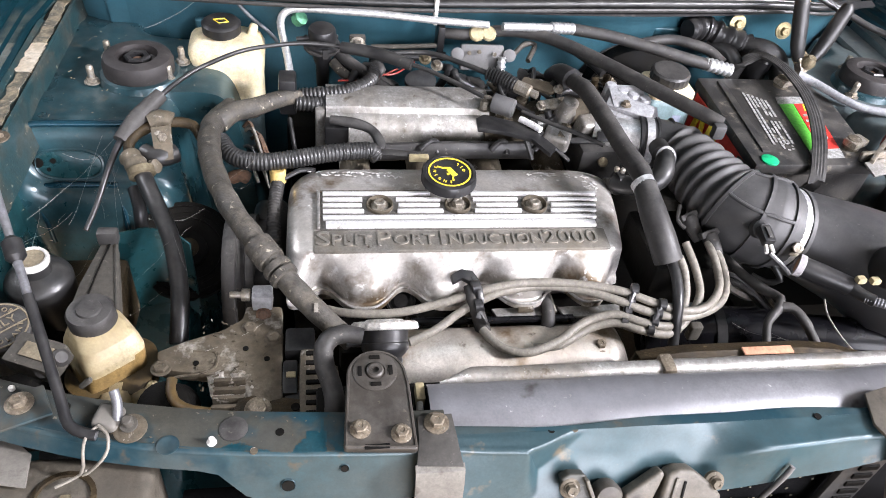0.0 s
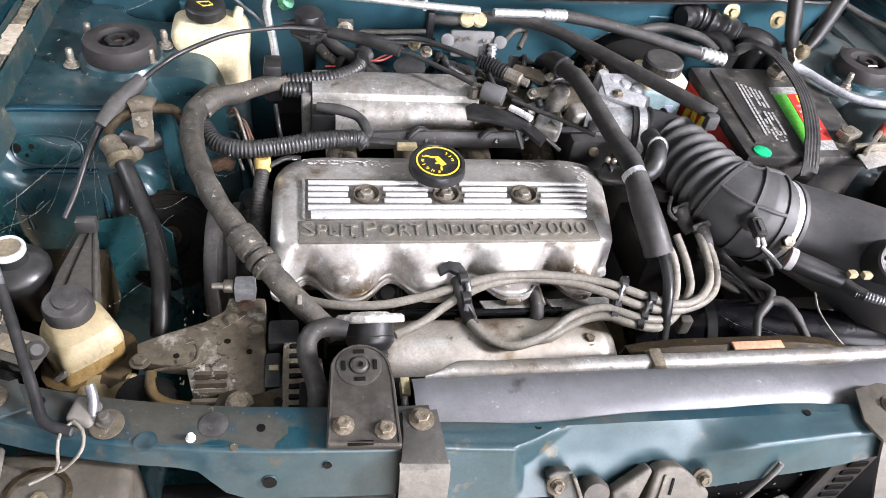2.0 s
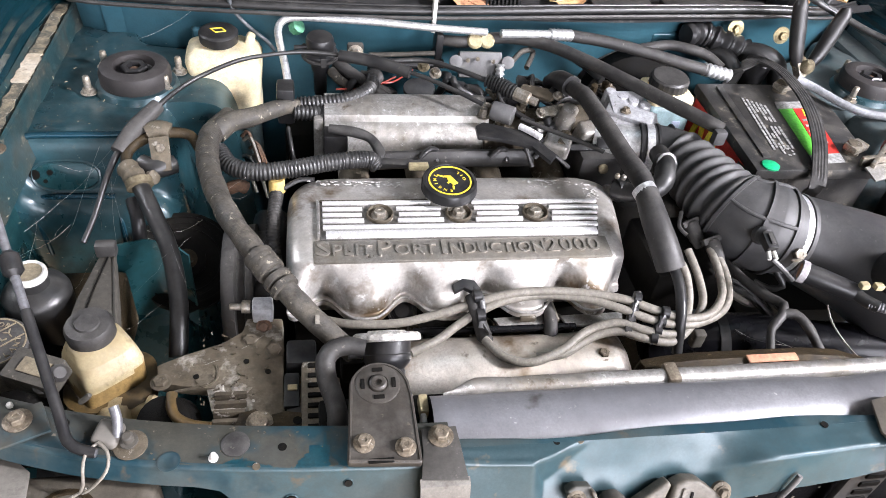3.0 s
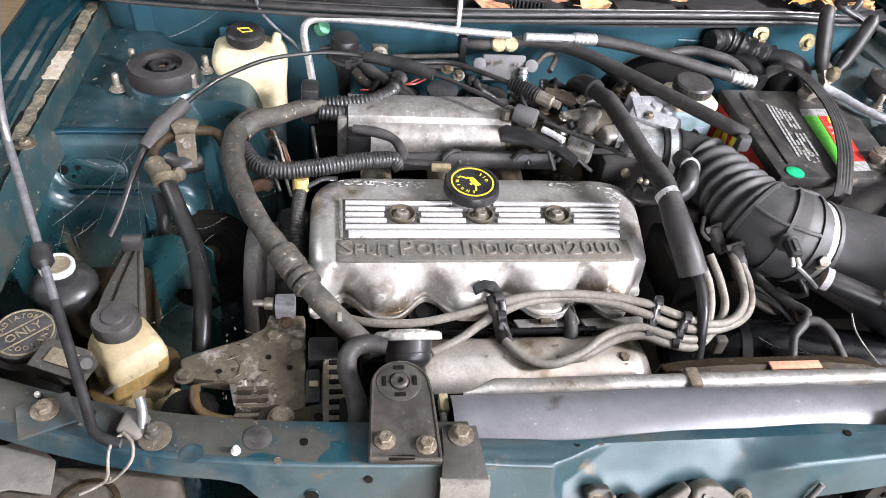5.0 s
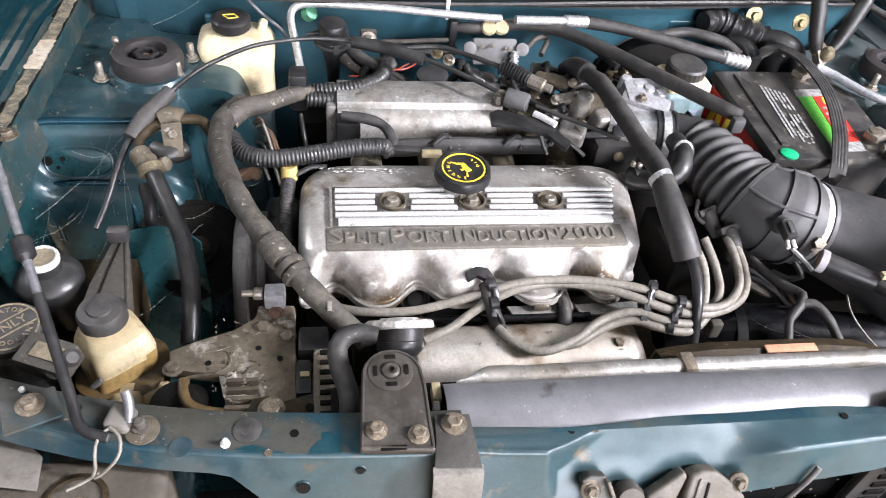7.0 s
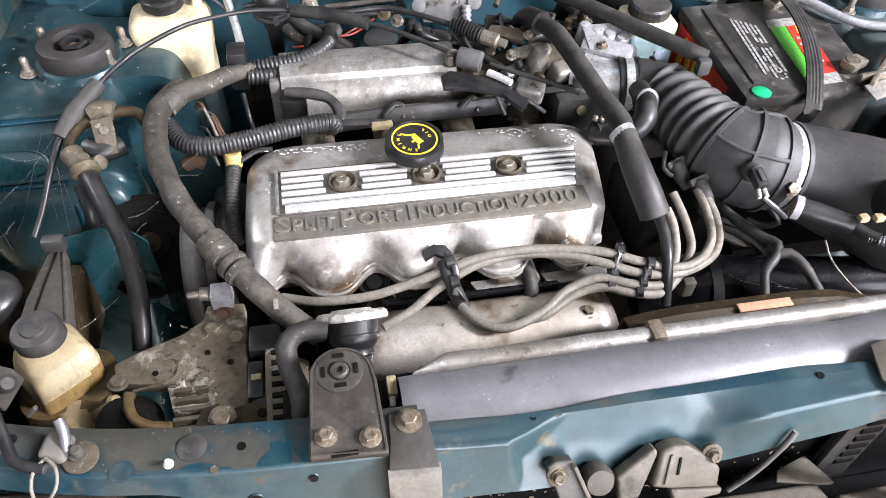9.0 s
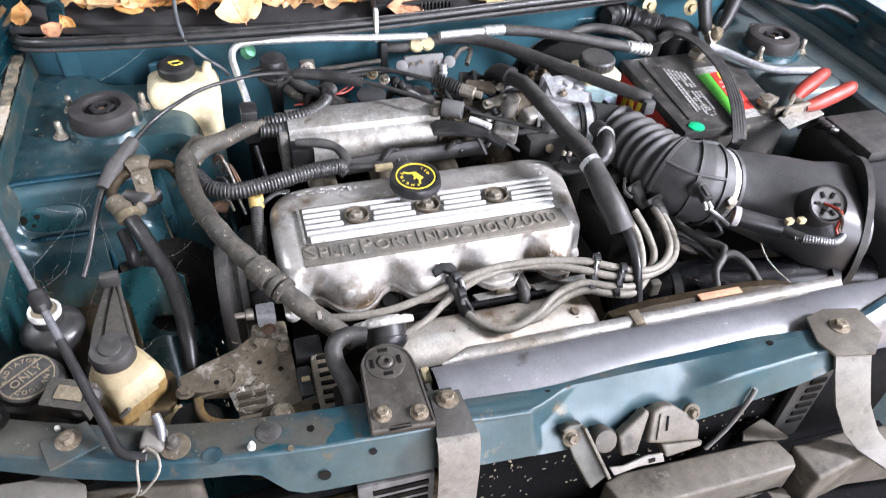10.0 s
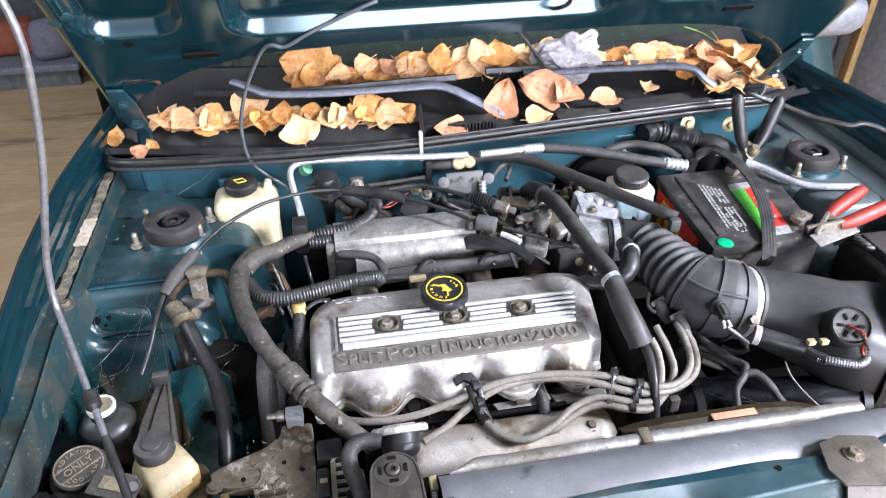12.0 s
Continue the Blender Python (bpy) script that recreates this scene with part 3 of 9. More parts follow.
single("timber_post", b, wood, "brown stained timber post standing by the cabinet", "post")


# ---- the car's body round the engine bay ----
car = thing("car_body", (0.14, 0.0, 0.0), "dark teal car body with an open dusty engine bay", "car")


def fender(side):
    """The wing: from the gutter inside, over the ridge, down outside. side -1 or 1."""
    bm = bmesh.new()
    rows = []
    for k in range(121):
        y = -0.42 + 1.6 * k / 120
        drop = max(0.0, -y + 0.1) * 0.10
        z = 0.955 - drop - max(0, -y) * 0.08
        xr = 0.655 + 0.018 * math.sin((y + 0.4) * 1.9) - max(0.0, y - 0.3) * 0.10 - max(0.0, -y - 0.1) * 0.1
        row = []
        for dx, dz in ((-0.052, -0.085), (-0.05, -0.052), (-0.040, -0.047), (-0.0385, -0.036), (-0.030, -0.033), (-0.0285, -0.020), (-0.018, -0.0165), (-0.0165, -0.006), (-0.007, -0.001), (0.0, 0.0), (0.006, -0.003), (0.012, -0.014), (0.020, -0.05), (0.03, -0.12), (0.05, -0.25), (0.07, -0.45), (0.06, -0.75)):
            row.append((0.14 + side * (xr + (dx * (0.36 if side < 0 else 0.6) if dx < 0 else dx)), y, z + dz))
        rows.append(row)
    sheet(bm, rows)
    return bm


part("fender_panel", fender(-1), teal_gloss, car, "glossy dark teal front wing", 28)
part("fender_panel", fender(1), teal_gloss, car, "glossy dark teal front wing", 28)
# doors, side glass, rear end and wheels close the car behind the wings
for s in (-1, 1):
    for y0, y1 in ((1.185, 2.05), (2.06, 2.95)):
        bm = bmesh.new()
        rows = [[(0.14 + s * (0.70 + 0.1 * math.sin(math.pi * min(1, (0.95 - z) * 1.1))), y, z) for z in (0.97, 0.9, 0.8, 0.6, 0.4, 0.25)] for y in (y0, (y0 + y1) / 2, y1)]
        part("door_panel", sheet(bm, rows, 0.01), teal, car, "dark teal door", 50)
        k0, k1 = (y0 - 1.185) / 1.75, (y1 - 1.185) / 1.75
        sheet(bm := bmesh.new(), [[(0.14 + s * 0.69, y0 + 0.03 + (y1 - y0 - 0.06) * u, 0.975), (0.14 + s * 0.56, max(1.56, min(2.75, y0 + 0.03 + (y1 - y0 - 0.06) * u)), 1.40)] for u in (0, 0.5, 1)], 0.005)
        part("side_window", bm, glass_mat, car, "dark side window")
    sheet(bm := bmesh.new(), [[(0.14 + s * (0.70 - 0.05 * (y > 3.6)), y, z) for z in (0.97, 0.8, 0.5, 0.25)] for y in (2.96, 3.3, 3.7, 3.9)], 0.01)
    part("rear_wing", bm, teal, car, "dark teal rear wing", 50)
    sweep(bm := bmesh.new(), [(0.14 + s * 0.67, 0.80, 0.965), (0.14 + s * 0.62, 1.15, 1.20), (0.14 + s * 0.57, 1.5, 1.42)], 0.025, 8)
    part("windscreen_pillar", bm, teal, car)
    for y in (-0.02, 3.3):
        m = at((0.14 + s * 0.62, y, 0.30), (s, 0, 0))
        w = part("wheel", lathe(bmesh.new(), [(0.19, -0.09), (0.28, -0.095), (0.30, -0.07), (0.30, 0.03), (0.28, 0.055), (0.19, 0.05)], m, 36), rubber, car, "black tyre")
        part("rim", lathe(bmesh.new(), [(0.188, -0.05), (0.188, 0.045), (0.17, 0.048), (0.15, 0.02), (0.06, 0.03), (0.04, 0.04)], m, 30), alloy, w, "grey wheel rim")
sheet(bm := bmesh.new(), [[(0.14 + x, y, z) for x in (-0.69, -0.3, 0.3, 0.69)] for y, z in ((3.0, 0.97), (3.5, 0.965), (3.88, 0.93), (3.92, 0.6), (3.9, 0.25))], 0.01)
part("boot_lid", bm, teal, car, "dark teal rear end", 40)


TY = [-0.33, 0.0, 0.072, 0.082, 0.088, 0.094, 0.102, 0.110, 0.114, 0.118, 0.122, 0.126, 0.131, 0.142, 0.2]
TZ = [0.50, 0.58, 0.70, 0.765, 0.785, 0.795, 0.799, 0.801, 0.808, 0.826, 0.848, 0.862, 0.869, 0.872, 0.872]


def apron(side, y0, y1):
    """The inner wing with its strut tower, as a skin over a plan."""
    bm = bmesh.new()
    rows = []
    n, m = 260, 90
    for i in range(n + 1):
        y = -0.33 + 0.76 * i / n
        if not y0 <= y <= y1 + 0.003:
            continue
        row = []
        for j in range(m + 1):
            u = j / m
            d = 0.645 - 0.405 * u                     # distance from the middle of the car
            uo = max(0.0, (0.60 - d) / 0.36)
            # the tower: a rounded block round the strut
            ty = (y - 0.255) / 0.135
            td = (d - 0.505) / 0.125
            tower = 1 / (1 + math.exp(14 * (max(abs(ty), abs(td) * 1.02) - 1.0)))
            edge = 0.16 / (1 + math.exp(-(y - 0.10) * 60))
            low = 0.865 - 0.36 * (1 - math.exp(-max(0.0, uo - edge) * (7 + 25 * (0.16 - edge))))
            z = low + (0.872 - low) * tower
            # pressed steps on the front of the tower
            if y < 0.2:
                side_in = 1 / (1 + math.exp((abs(d - 0.545) - 0.095) * 120))
                z = low + (float(np.interp(y, TY, TZ)) - low) * side_in if u > 0.02 else z
            row.append((0.14 + side * d, y, z + 0.0015 * noise.noise(Vector((d * 30, y * 30, side)))))
        rows.append(row)
    return sheet(bm, rows)


part("strut_tower", apron(-1, 0.078, 0.5), teal_dusty, car, "dusty teal strut tower", 60)
part("inner_wing", apron(-1, -0.4, 0.078), teal_oily, car, "oily dark teal inner wing with cobwebs", 60)
part("inner_wing", apron(1, -0.4, 0.5), teal_grey, car, "dusty grey-teal inner wing with strut tower", 60)
# gutters and rails beside the wings
bm = bmesh.new()
sheet(bm, [[(-0.518, y, 0.890), (-0.513, y, 0.902 if y > -0.1 else 0.892), (-0.5085, y, 0.8975 if y > -0.1 else 0.889), (-0.489, y, 0.8965 if y > -0.1 else 0.887), (-0.4865, y, 0.900 if y > -0.1 else 0.89), (-0.484, y, 0.897 if y > -0.1 else 0.886), (-0.482, y, 0.872), (-0.475, y, 0.845)] for y in (-0.34, -0.2, -0.1, 0.0, 0.1, 0.2, 0.3, 0.42)])
part("rail", bm, rail_teal, car, "grimy teal rail along the wing", 30)
bm = bmesh.new()
sheet(bm, [[(0.790, y, 0.889), (0.770, y, 0.888), (0.762, y, 0.884), (0.7605, y, 0.878), (0.7595, y, 0.866), (0.7580, y, 0.866), (0.7570, y, 0.8755), (0.745, y, 0.8755), (0.72, y, 0.8735), (0.715, y, 0.868)] for y in (-0.34, -0.2, -0.1, 0.0, 0.1, 0.2, 0.3, 0.46)])
part("rail", bm, teal_grey, car, "", 30)
# bare metal patches on the rail
for y0, y1, mt, w in ((0.198, 0.268, pale_filler, 0.0095), (0.07, 0.196, rail_dirt, 0.0065), (0.270, 0.41, rail_dirt, 0.0075)):
    bm = bmesh.new()
    sheet(bm, [[(-0.4985 + s * w * (1 + 0.6 * noise.noise(Vector((y0 + k * 0.006, s, 4)) * 60)), y0 + (y1 - y0) * k / 20, 0.8985 + 0.0012 * noise.noise(Vector((s * 3, k, y0)))) for s in (-1, -0.3, 0.4, 1)] for k in range(21)], 0.003)
    part("rail_patch", bm, mt, car, "bare scuffed dirty strip on the rail")
for y in (0.10, 0.355):
    part("rail_slot", box(bmesh.new(), (-0.5095, y - 0.025, 0.8965), (-0.5065, y + 0.025, 0.8995), 0.001), grime_shade, car)
part("rail_bolt", hexbolt(bmesh.new(), at((-0.487, 0.062, 0.898)), 0.006, 0.006, 1.9), bolt_mat, car, "dirty bolt on the rail")
# raised creases of the tower's front
for pts, r in (([(-0.490, 0.128, 0.860), (-0.480, 0.1305, 0.8695), (-0.43, 0.1315, 0.8705), (-0.375, 0.133, 0.8705), (-0.345, 0.14, 0.868)], 0.0042), ([(-0.496, 0.100, 0.788), (-0.486, 0.104, 0.7985), (-0.44, 0.106, 0.8005), (-0.395, 0.107, 0.799)], 0.004), ([(-0.486, 0.090, 0.788), (-0.478, 0.084, 0.765), (-0.474, 0.079, 0.735)], 0.004), ([(-0.40, 0.106, 0.797), (-0.389, 0.09, 0.78), (-0.387, 0.08, 0.75)], 0.004)):
    part("pressed_crease", sweep(bmesh.new(), pts, r, 10), teal, car)
# recess plate in the front of the tower
m = at((-0.446, 0.1165, 0.8235), (0, -0.93, 0.36))
part("oval_rim", sweep(bmesh.new(), [m @ Vector((0.037 * math.copysign(abs(math.cos(a)) ** 0.75, math.cos(a)), 0.0185 * math.copysign(abs(math.sin(a)) ** 0.75, math.sin(a)), 0.0012)) for a in (2 * math.pi * k / 32 for k in range(33))], 0.0022, 8), teal_dusty, car)
bm = bmesh.new()
prism(bm, [(0.036 * math.cos(a), 0.018 * math.sin(a)) for a in (2 * math.pi * k / 28 for k in range(28))], 0.002, m, 0.0006)
part("oval_plate", bm, teal_oily, car, "oval pressed plate on the tower front")
for dx, dy, r in ((-0.034, 0.002, 0.006), (-0.017, 0.0045, 0.0032), (-0.023, -0.006, 0.0024)):
    part("plate_hole", lathe(bmesh.new(), [(r, 0.0), (r, 0.0012)], m @ Matrix.Translation((dx, dy, 0.002)), 14), grime_shade, car)

# firewall and its lip
SEAL = [(-0.50, 0.425, 0.915), (-0.449, 0.368, 0.932), (-0.23, 0.340, 0.938), (0.004, 0.332, 0.942), (0.258, 0.355, 0.942), (0.529, 0.386, 0.938), (0.66, 0.405, 0.93), (0.76, 0.47, 0.915)]
C, _ = spline(SEAL, 0.02)
bm = bmesh.new()
sheet(bm, [[p + Vector((0, dy, dz)) for dy, dz in ((0.045, -0.02), (0.02, -0.003), (0.012, -0.004), (0.014, -0.014), (0.022, -0.02), (0.03, -0.07), (0.045, -0.16), (0.04, -0.45))] for p in C])
part("firewall", bm, teal_lit, car, "teal firewall below the scuttle lip", 35)
block(bm := bmesh.new(), (0.086, 0.016, 0.100), Matrix.Translation((-0.402, 0.398, 0.866)) @ Matrix.Rotation(0.16, 4, "X"), 0.0075, 4)
part("pressed_panel", bm, teal_lit, car, "raised teal pressing on the firewall")
for x in (-0.410, -0.395):
    part("pressed_rib", sweep(bmesh.new(), [(x, 0.3985, 0.905), (x + 0.001, 0.3935, 0.88), (x + 0.002, 0.389, 0.845)], 0.0030, 10), teal_lit, car)
for x, w in ((-0.300, 0.050), (-0.10, 0.16), (0.42, 0.10)):
    block(bm := bmesh.new(), (w, 0.010, 0.050), Matrix.Translation((x, 0.372 if x < 0.2 else 0.402, 0.866)) @ Matrix.Rotation(0.14, 4, "X"), 0.0045, 3)
    part("pressed_panel", bm, teal_lit, car)
sweep(bm := bmesh.new(), SEAL, 0.0055, 10, 0.015)
seal = single("scuttle_seal", bm, rubber, "black rubber seal along the firewall lip", "seal")
sweep(bm := bmesh.new(), [Vector(p) + Vector((0, 0.003, 0.0058)) for p in SEAL], 0.002, 8, 0.015)
part("seal_bead", bm, rubber, seal)
sweep(bm := bmesh.new(), [Vector(p) + Vector((0, -0.009, -0.006)) for p in SEAL], 0.003, 6, 0.02)
single("seal_lip", bm, plastic_dusty, "thin dark lip strip under the scuttle seal", "trim")

# scuttle tray, windscreen
cowl = thing("scuttle", (0.1, 0.47, 0.9), "weathered black plastic scuttle panel full of leaves", "panel")
bm = bmesh.new()
rows = []
for i in range(41):
    x = -0.50 + 1.26 * i / 40
    c = 1 - ((x - 0.12) / 0.66) ** 2
    y0 = 0.425 - 0.085 * c
    rows.append([(x, y0 + 0.006, 0.928), (x, y0 + 0.02, 0.931), (x, y0 + 0.03, 0.918), (x, y0 + 0.07, 0.912), (x, y0 + 0.085, 0.924), (x, y0 + 0.10, 0.928), (x, y0 + 0.115, 0.912), (x, y0 + 0.17, 0.915), (x, y0 + 0.22, 0.935), (x, y0 + 0.25, 0.946), (x, y0 + 0.29, 0.965)])
part("tray", sheet(bm, rows, 0.003), cowl_mat, cowl, "", 30)
box(bm := bmesh.new(), (0.02, 0.40, 0.914), (0.15, 0.43, 0.938), 0.003)
part("grille_box", bm, plastic, cowl)
for k in range(9):
    part("grille_slat", box(bmesh.new(), (0.095 + k * 0.006, 0.396, 0.916), (0.098 + k * 0.006, 0.40, 0.936), 0.0008), plastic_dusty, cowl)
for x0, x1 in ((0.26, 0.36), (0.38, 0.56)):
    part("cover_strip", box(bmesh.new(), (x0, 0.395, 0.918), (x1, 0.43, 0.934), 0.006), plastic_dusty, cowl)
bm = bmesh.new()
rows = []
for i in range(31):
    x = -0.56 + 1.4 * i / 30
    c = 1 - ((x - 0.14) / 0.7) ** 2
    y0 = 0.74 - 0.10 * c
    rows.append([(x * (1 - 0.10 * v) + 0.014 * v, y0 + 0.75 * v, 0.962 + 0.47 * v) for v in (0.0, 0.25, 0.5, 0.75, 1.0)])
part("windscreen", sheet(bm, rows, 0.005), glass_mat, car, "dark glossy windscreen", 60)
sheet(bm := bmesh.new(), [[(x, y, z) for x in (-0.5, 0.14, 0.78)] for y, z in ((1.5, 1.43), (2.2, 1.46), (2.75, 1.41), (3.15, 0.97))], 0.01)
part("roof", bm, teal, car)
# near-black sheet closes the space under the windscreen; its colour holds the shade
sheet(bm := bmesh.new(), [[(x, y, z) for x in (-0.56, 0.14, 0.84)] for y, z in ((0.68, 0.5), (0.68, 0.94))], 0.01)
part("bulkhead", bm, grime_shade, car)

# wing mirror
bm = bmesh.new()
loft(bm, [oval(at((0.97 + 0.235 * k, 0.93 - 0.03 * k, 0.895 + 0.012 * k), (1, -0.1, 0)), 0.062 * s, 0.05 * s, 20, 3.0) for k, s in ((0, 0.75), (0.15, 0.95), (0.5, 1.0), (0.85, 0.95), (0.96, 0.75), (1, 0.4))])
mir = part("wing_mirror", bm, mirror_grey, car, "smooth silver-grey wing mirror housing")
sweep(bm := bmesh.new(), [(0.99, 0.93, 0.875), (0.93, 0.98, 0.85), (0.86, 1.22, 0.87)], 0.022, 12)
part("mirror_arm", bm, plastic, mir)
sheet(bm := bmesh.new(), [[(1.035 + 0.05 * u + 0.10 * v, 0.90 + 0.02 * math.sin(3.1 * v), 0.858 - 0.115 * u + 0.01 * v) for v in (k / 8 for k in range(9))] for u in (k / 8 for k in range(9))], 0.02)
part("mirror_foot", bm, teal_dusty, mir, "dull teal foot of the mirror")

# ---- bonnet, propped open ----
HY, HZ, HA = 0.45, 0.97, radians(50)
SL, DN = Vector((0, -math.cos(HA), math.sin(HA))), Vector((0, -math.sin(HA), -math.cos(HA)))


def hood_at(x, s, d):
    """A point on the bonnet: across, up along it, below its skin."""
    return Vector((x, HY, HZ)) + SL * s + DN * d


hood = thing("bonnet", (0.115, HY, HZ), "raised dark teal bonnet seen from below", "bonnet")
bm = bmesh.new()
rows = []
for i in range(49):
    w = -1 + i / 24
    x = 0.116 + 0.588 * w
    s0 = 0.20 * (1 - abs(w) ** 5)
    rows.append([hood_at(x * (1 - 0.06 * v) + 0.007 * v, s0 + (1.02 - s0) * v, -0.004 - 0.03 * min(1.0, (1 - abs(w)) * 5, v * 4, (1 - v) * 4)) for v in (k / 12 for k in range(13))])
part("outer_skin", sheet(bm, rows, 0.002), teal_dusty, hood, "", 60)
bm = bmesh.new()
rows = []
for i in range(193):
    w = -1 + i / 96
    x = 0.116 + 0.582 * w
    s0 = 0.20 * (1 - abs(w) ** 5) + 0.004
    row = []
    for k in range(331):
        v = k / 330
        s = s0 + (0.23 - s0) * v / 0.12 if v < 0.12 else 0.23 + 0.77 * (v - 0.12) / 0.88
        e = min(v * 0.8, (1 - abs(w)) * 0.6, (1 - v))         # distance from the rim
        d = 0.012 * min(1.0, e / 0.007)
        # pressed hollows between the ribs
        for cx, cs, rx, rs in ((-0.372, 0.355, 0.06, 0.09), (0.02, 0.350, 0.265, 0.10), (0.47, 0.38, 0.13, 0.11), (-0.2, 0.70, 0.2, 0.2), (0.42, 0.70, 0.2, 0.2), (-0.33, 0.215, 0.035, 0.012), (-0.4, 0.13, 0.022, 0.01)):
            if rx > 0.05:
                ax, bs = abs(x - cx) - rx + 0.035, abs(s - cs) - rs + 0.035
                g = min(1.0, max(0.0, 0.5 - (math.hypot(max(ax, 0), max(bs, 0)) + min(max(ax, bs), 0) - 0.035) / 0.016))
                d -= 0.022 * (0.7 * g + 0.3 * g * g * (3 - 2 * g))
            else:
                d -= 0.006 / (1 + math.exp(7 * (max(abs(x - cx) / rx, abs(s - cs) / rs) - 1.0)))
        row.append(hood_at(x, s, d))
    rows.append(row)
part("inner_panel", sheet(bm, rows), teal_gloss, hood, "teal pressed inner panel of the bonnet", 180)
for x, s, ln in ((-0.30, 0.205, 0.05), (0.49, 0.235, 0.05)):
    m = Matrix.Translation(hood_at(x, s, 0.0105)) @ Matrix(((1, 0, 0), (0, -math.cos(HA), math.sin(HA)), (0, math.sin(HA), math.cos(HA)))).to_4x4()
    block(bm := bmesh.new(), (ln, 0.012, 0.006), m, 0.0025, 3)
    part("slot", bm, grime_shade, hood, "dark slot in the inner panel")
for x, s in ((-0.385, 0.245), (-0.42, 0.255), (-0.455, 0.30), (-0.44, 0.31)):
    lathe(bm := bmesh.new(), [(0.009, 0), (0.009, 0.003), (0.006, 0.0045)], at(hood_at(x, s, 0.008), DN), 16)
    part("plug", bm, teal_dusty if x < -0.4 else grime_shade, hood)
for sx in (-1, 1):
    x = 0.116 + sx * 0.555
    bm = bmesh.new()
    prism(bm, [(-0.016, -0.045), (0.016, -0.045), (0.018, 0.03), (0.012, 0.075), (-0.012, 0.078), (-0.018, 0.03)], 0.005, Matrix.Translation(hood_at(x, 0.055, 0.014)) @ Matrix(((1, 0, 0), (0, -math.cos(HA), -math.sin(HA)), (0, math.sin(HA), -math.cos(HA)))).to_4x4(), 0.002)
    sweep(bm, [hood_at(x, 0.02, 0.02), hood_at(x, -0.02, 0.01), (x + sx * 0.005, 0.47, 0.935), (x + sx * 0.01, 0.475, 0.90)], 0.012, 8, 0.01, flat=0.5)
    hg = part("hinge", bm, teal_dusty, hood, "dusty teal bonnet hinge")
    for s in (0.03, 0.095):
        part("hinge_bolt", hexbolt(bmesh.new(), at(hood_at(x, s, 0.02), DN), 0.006, 0.005), teal_dusty, hg)

# prop rod
RA, RB = Vector((-0.3425, -0.2885, 0.8842)), Vector((-0.4335, -0.0781, 0.9993))
sweep(bm := bmesh.new(), [(-0.322, -0.296, 0.878), (-0.332, -0.294, 0.880), RA, RA.lerp(RB, 0.08), RA.lerp(RB, 0.5), RA.lerp(RB, 0.93), RB, (-0.4345, -0.071, 1.020), (-0.4300, -0.069, 1.050), (-0.425, -0.068, 1.072), (-0.400, -0.070, 1.161), (-0.386, -0.075, 1.224), (-0.379, -0.08, 1.26), (-0.378, -0.08, 1.29), (-0.385, -0.08, 1.335), (-0.40, -0.085, 1.46), (-0.40, -0.086, 1.583)], 0.0036, 12, 0.012)
rod = thing("prop_rod", (-0.33, -0.29, 0.878), "grey steel prop rod holding up the bonnet", "prop rod")
part("rod", bm, rod_steel, rod)
part("foot_sleeve", sweep(bmesh.new(), [(-0.3225, -0.2957, 0.8783), (-0.332, -0.294, 0.880), RA, RA.lerp(RB, 0.08), RA.lerp(RB, 0.25), RA.lerp(RB, 0.42)], 0.0043, 14), plastic, rod, "dark plastic sleeve over the foot of the rod")
part("rod_sleeve", lathe(bmesh.new(), [(0.0042, -0.012), (0.008, -0.008), (0.008, 0.006), (0.0042, 0.01)], at(RA.lerp(RB, 0.58), RB - RA), 14), plastic, rod, "small black rubber sleeve")


# ---- engine ----
CYL = [-0.110 + 0.0875 * k for k in range(4)]


def wave(x):
    """1 in front of each cylinder, 0 between."""
    return 0.5 + 0.5 * math.cos(2 * math.pi * (x - CYL[0]) / 0.0875)


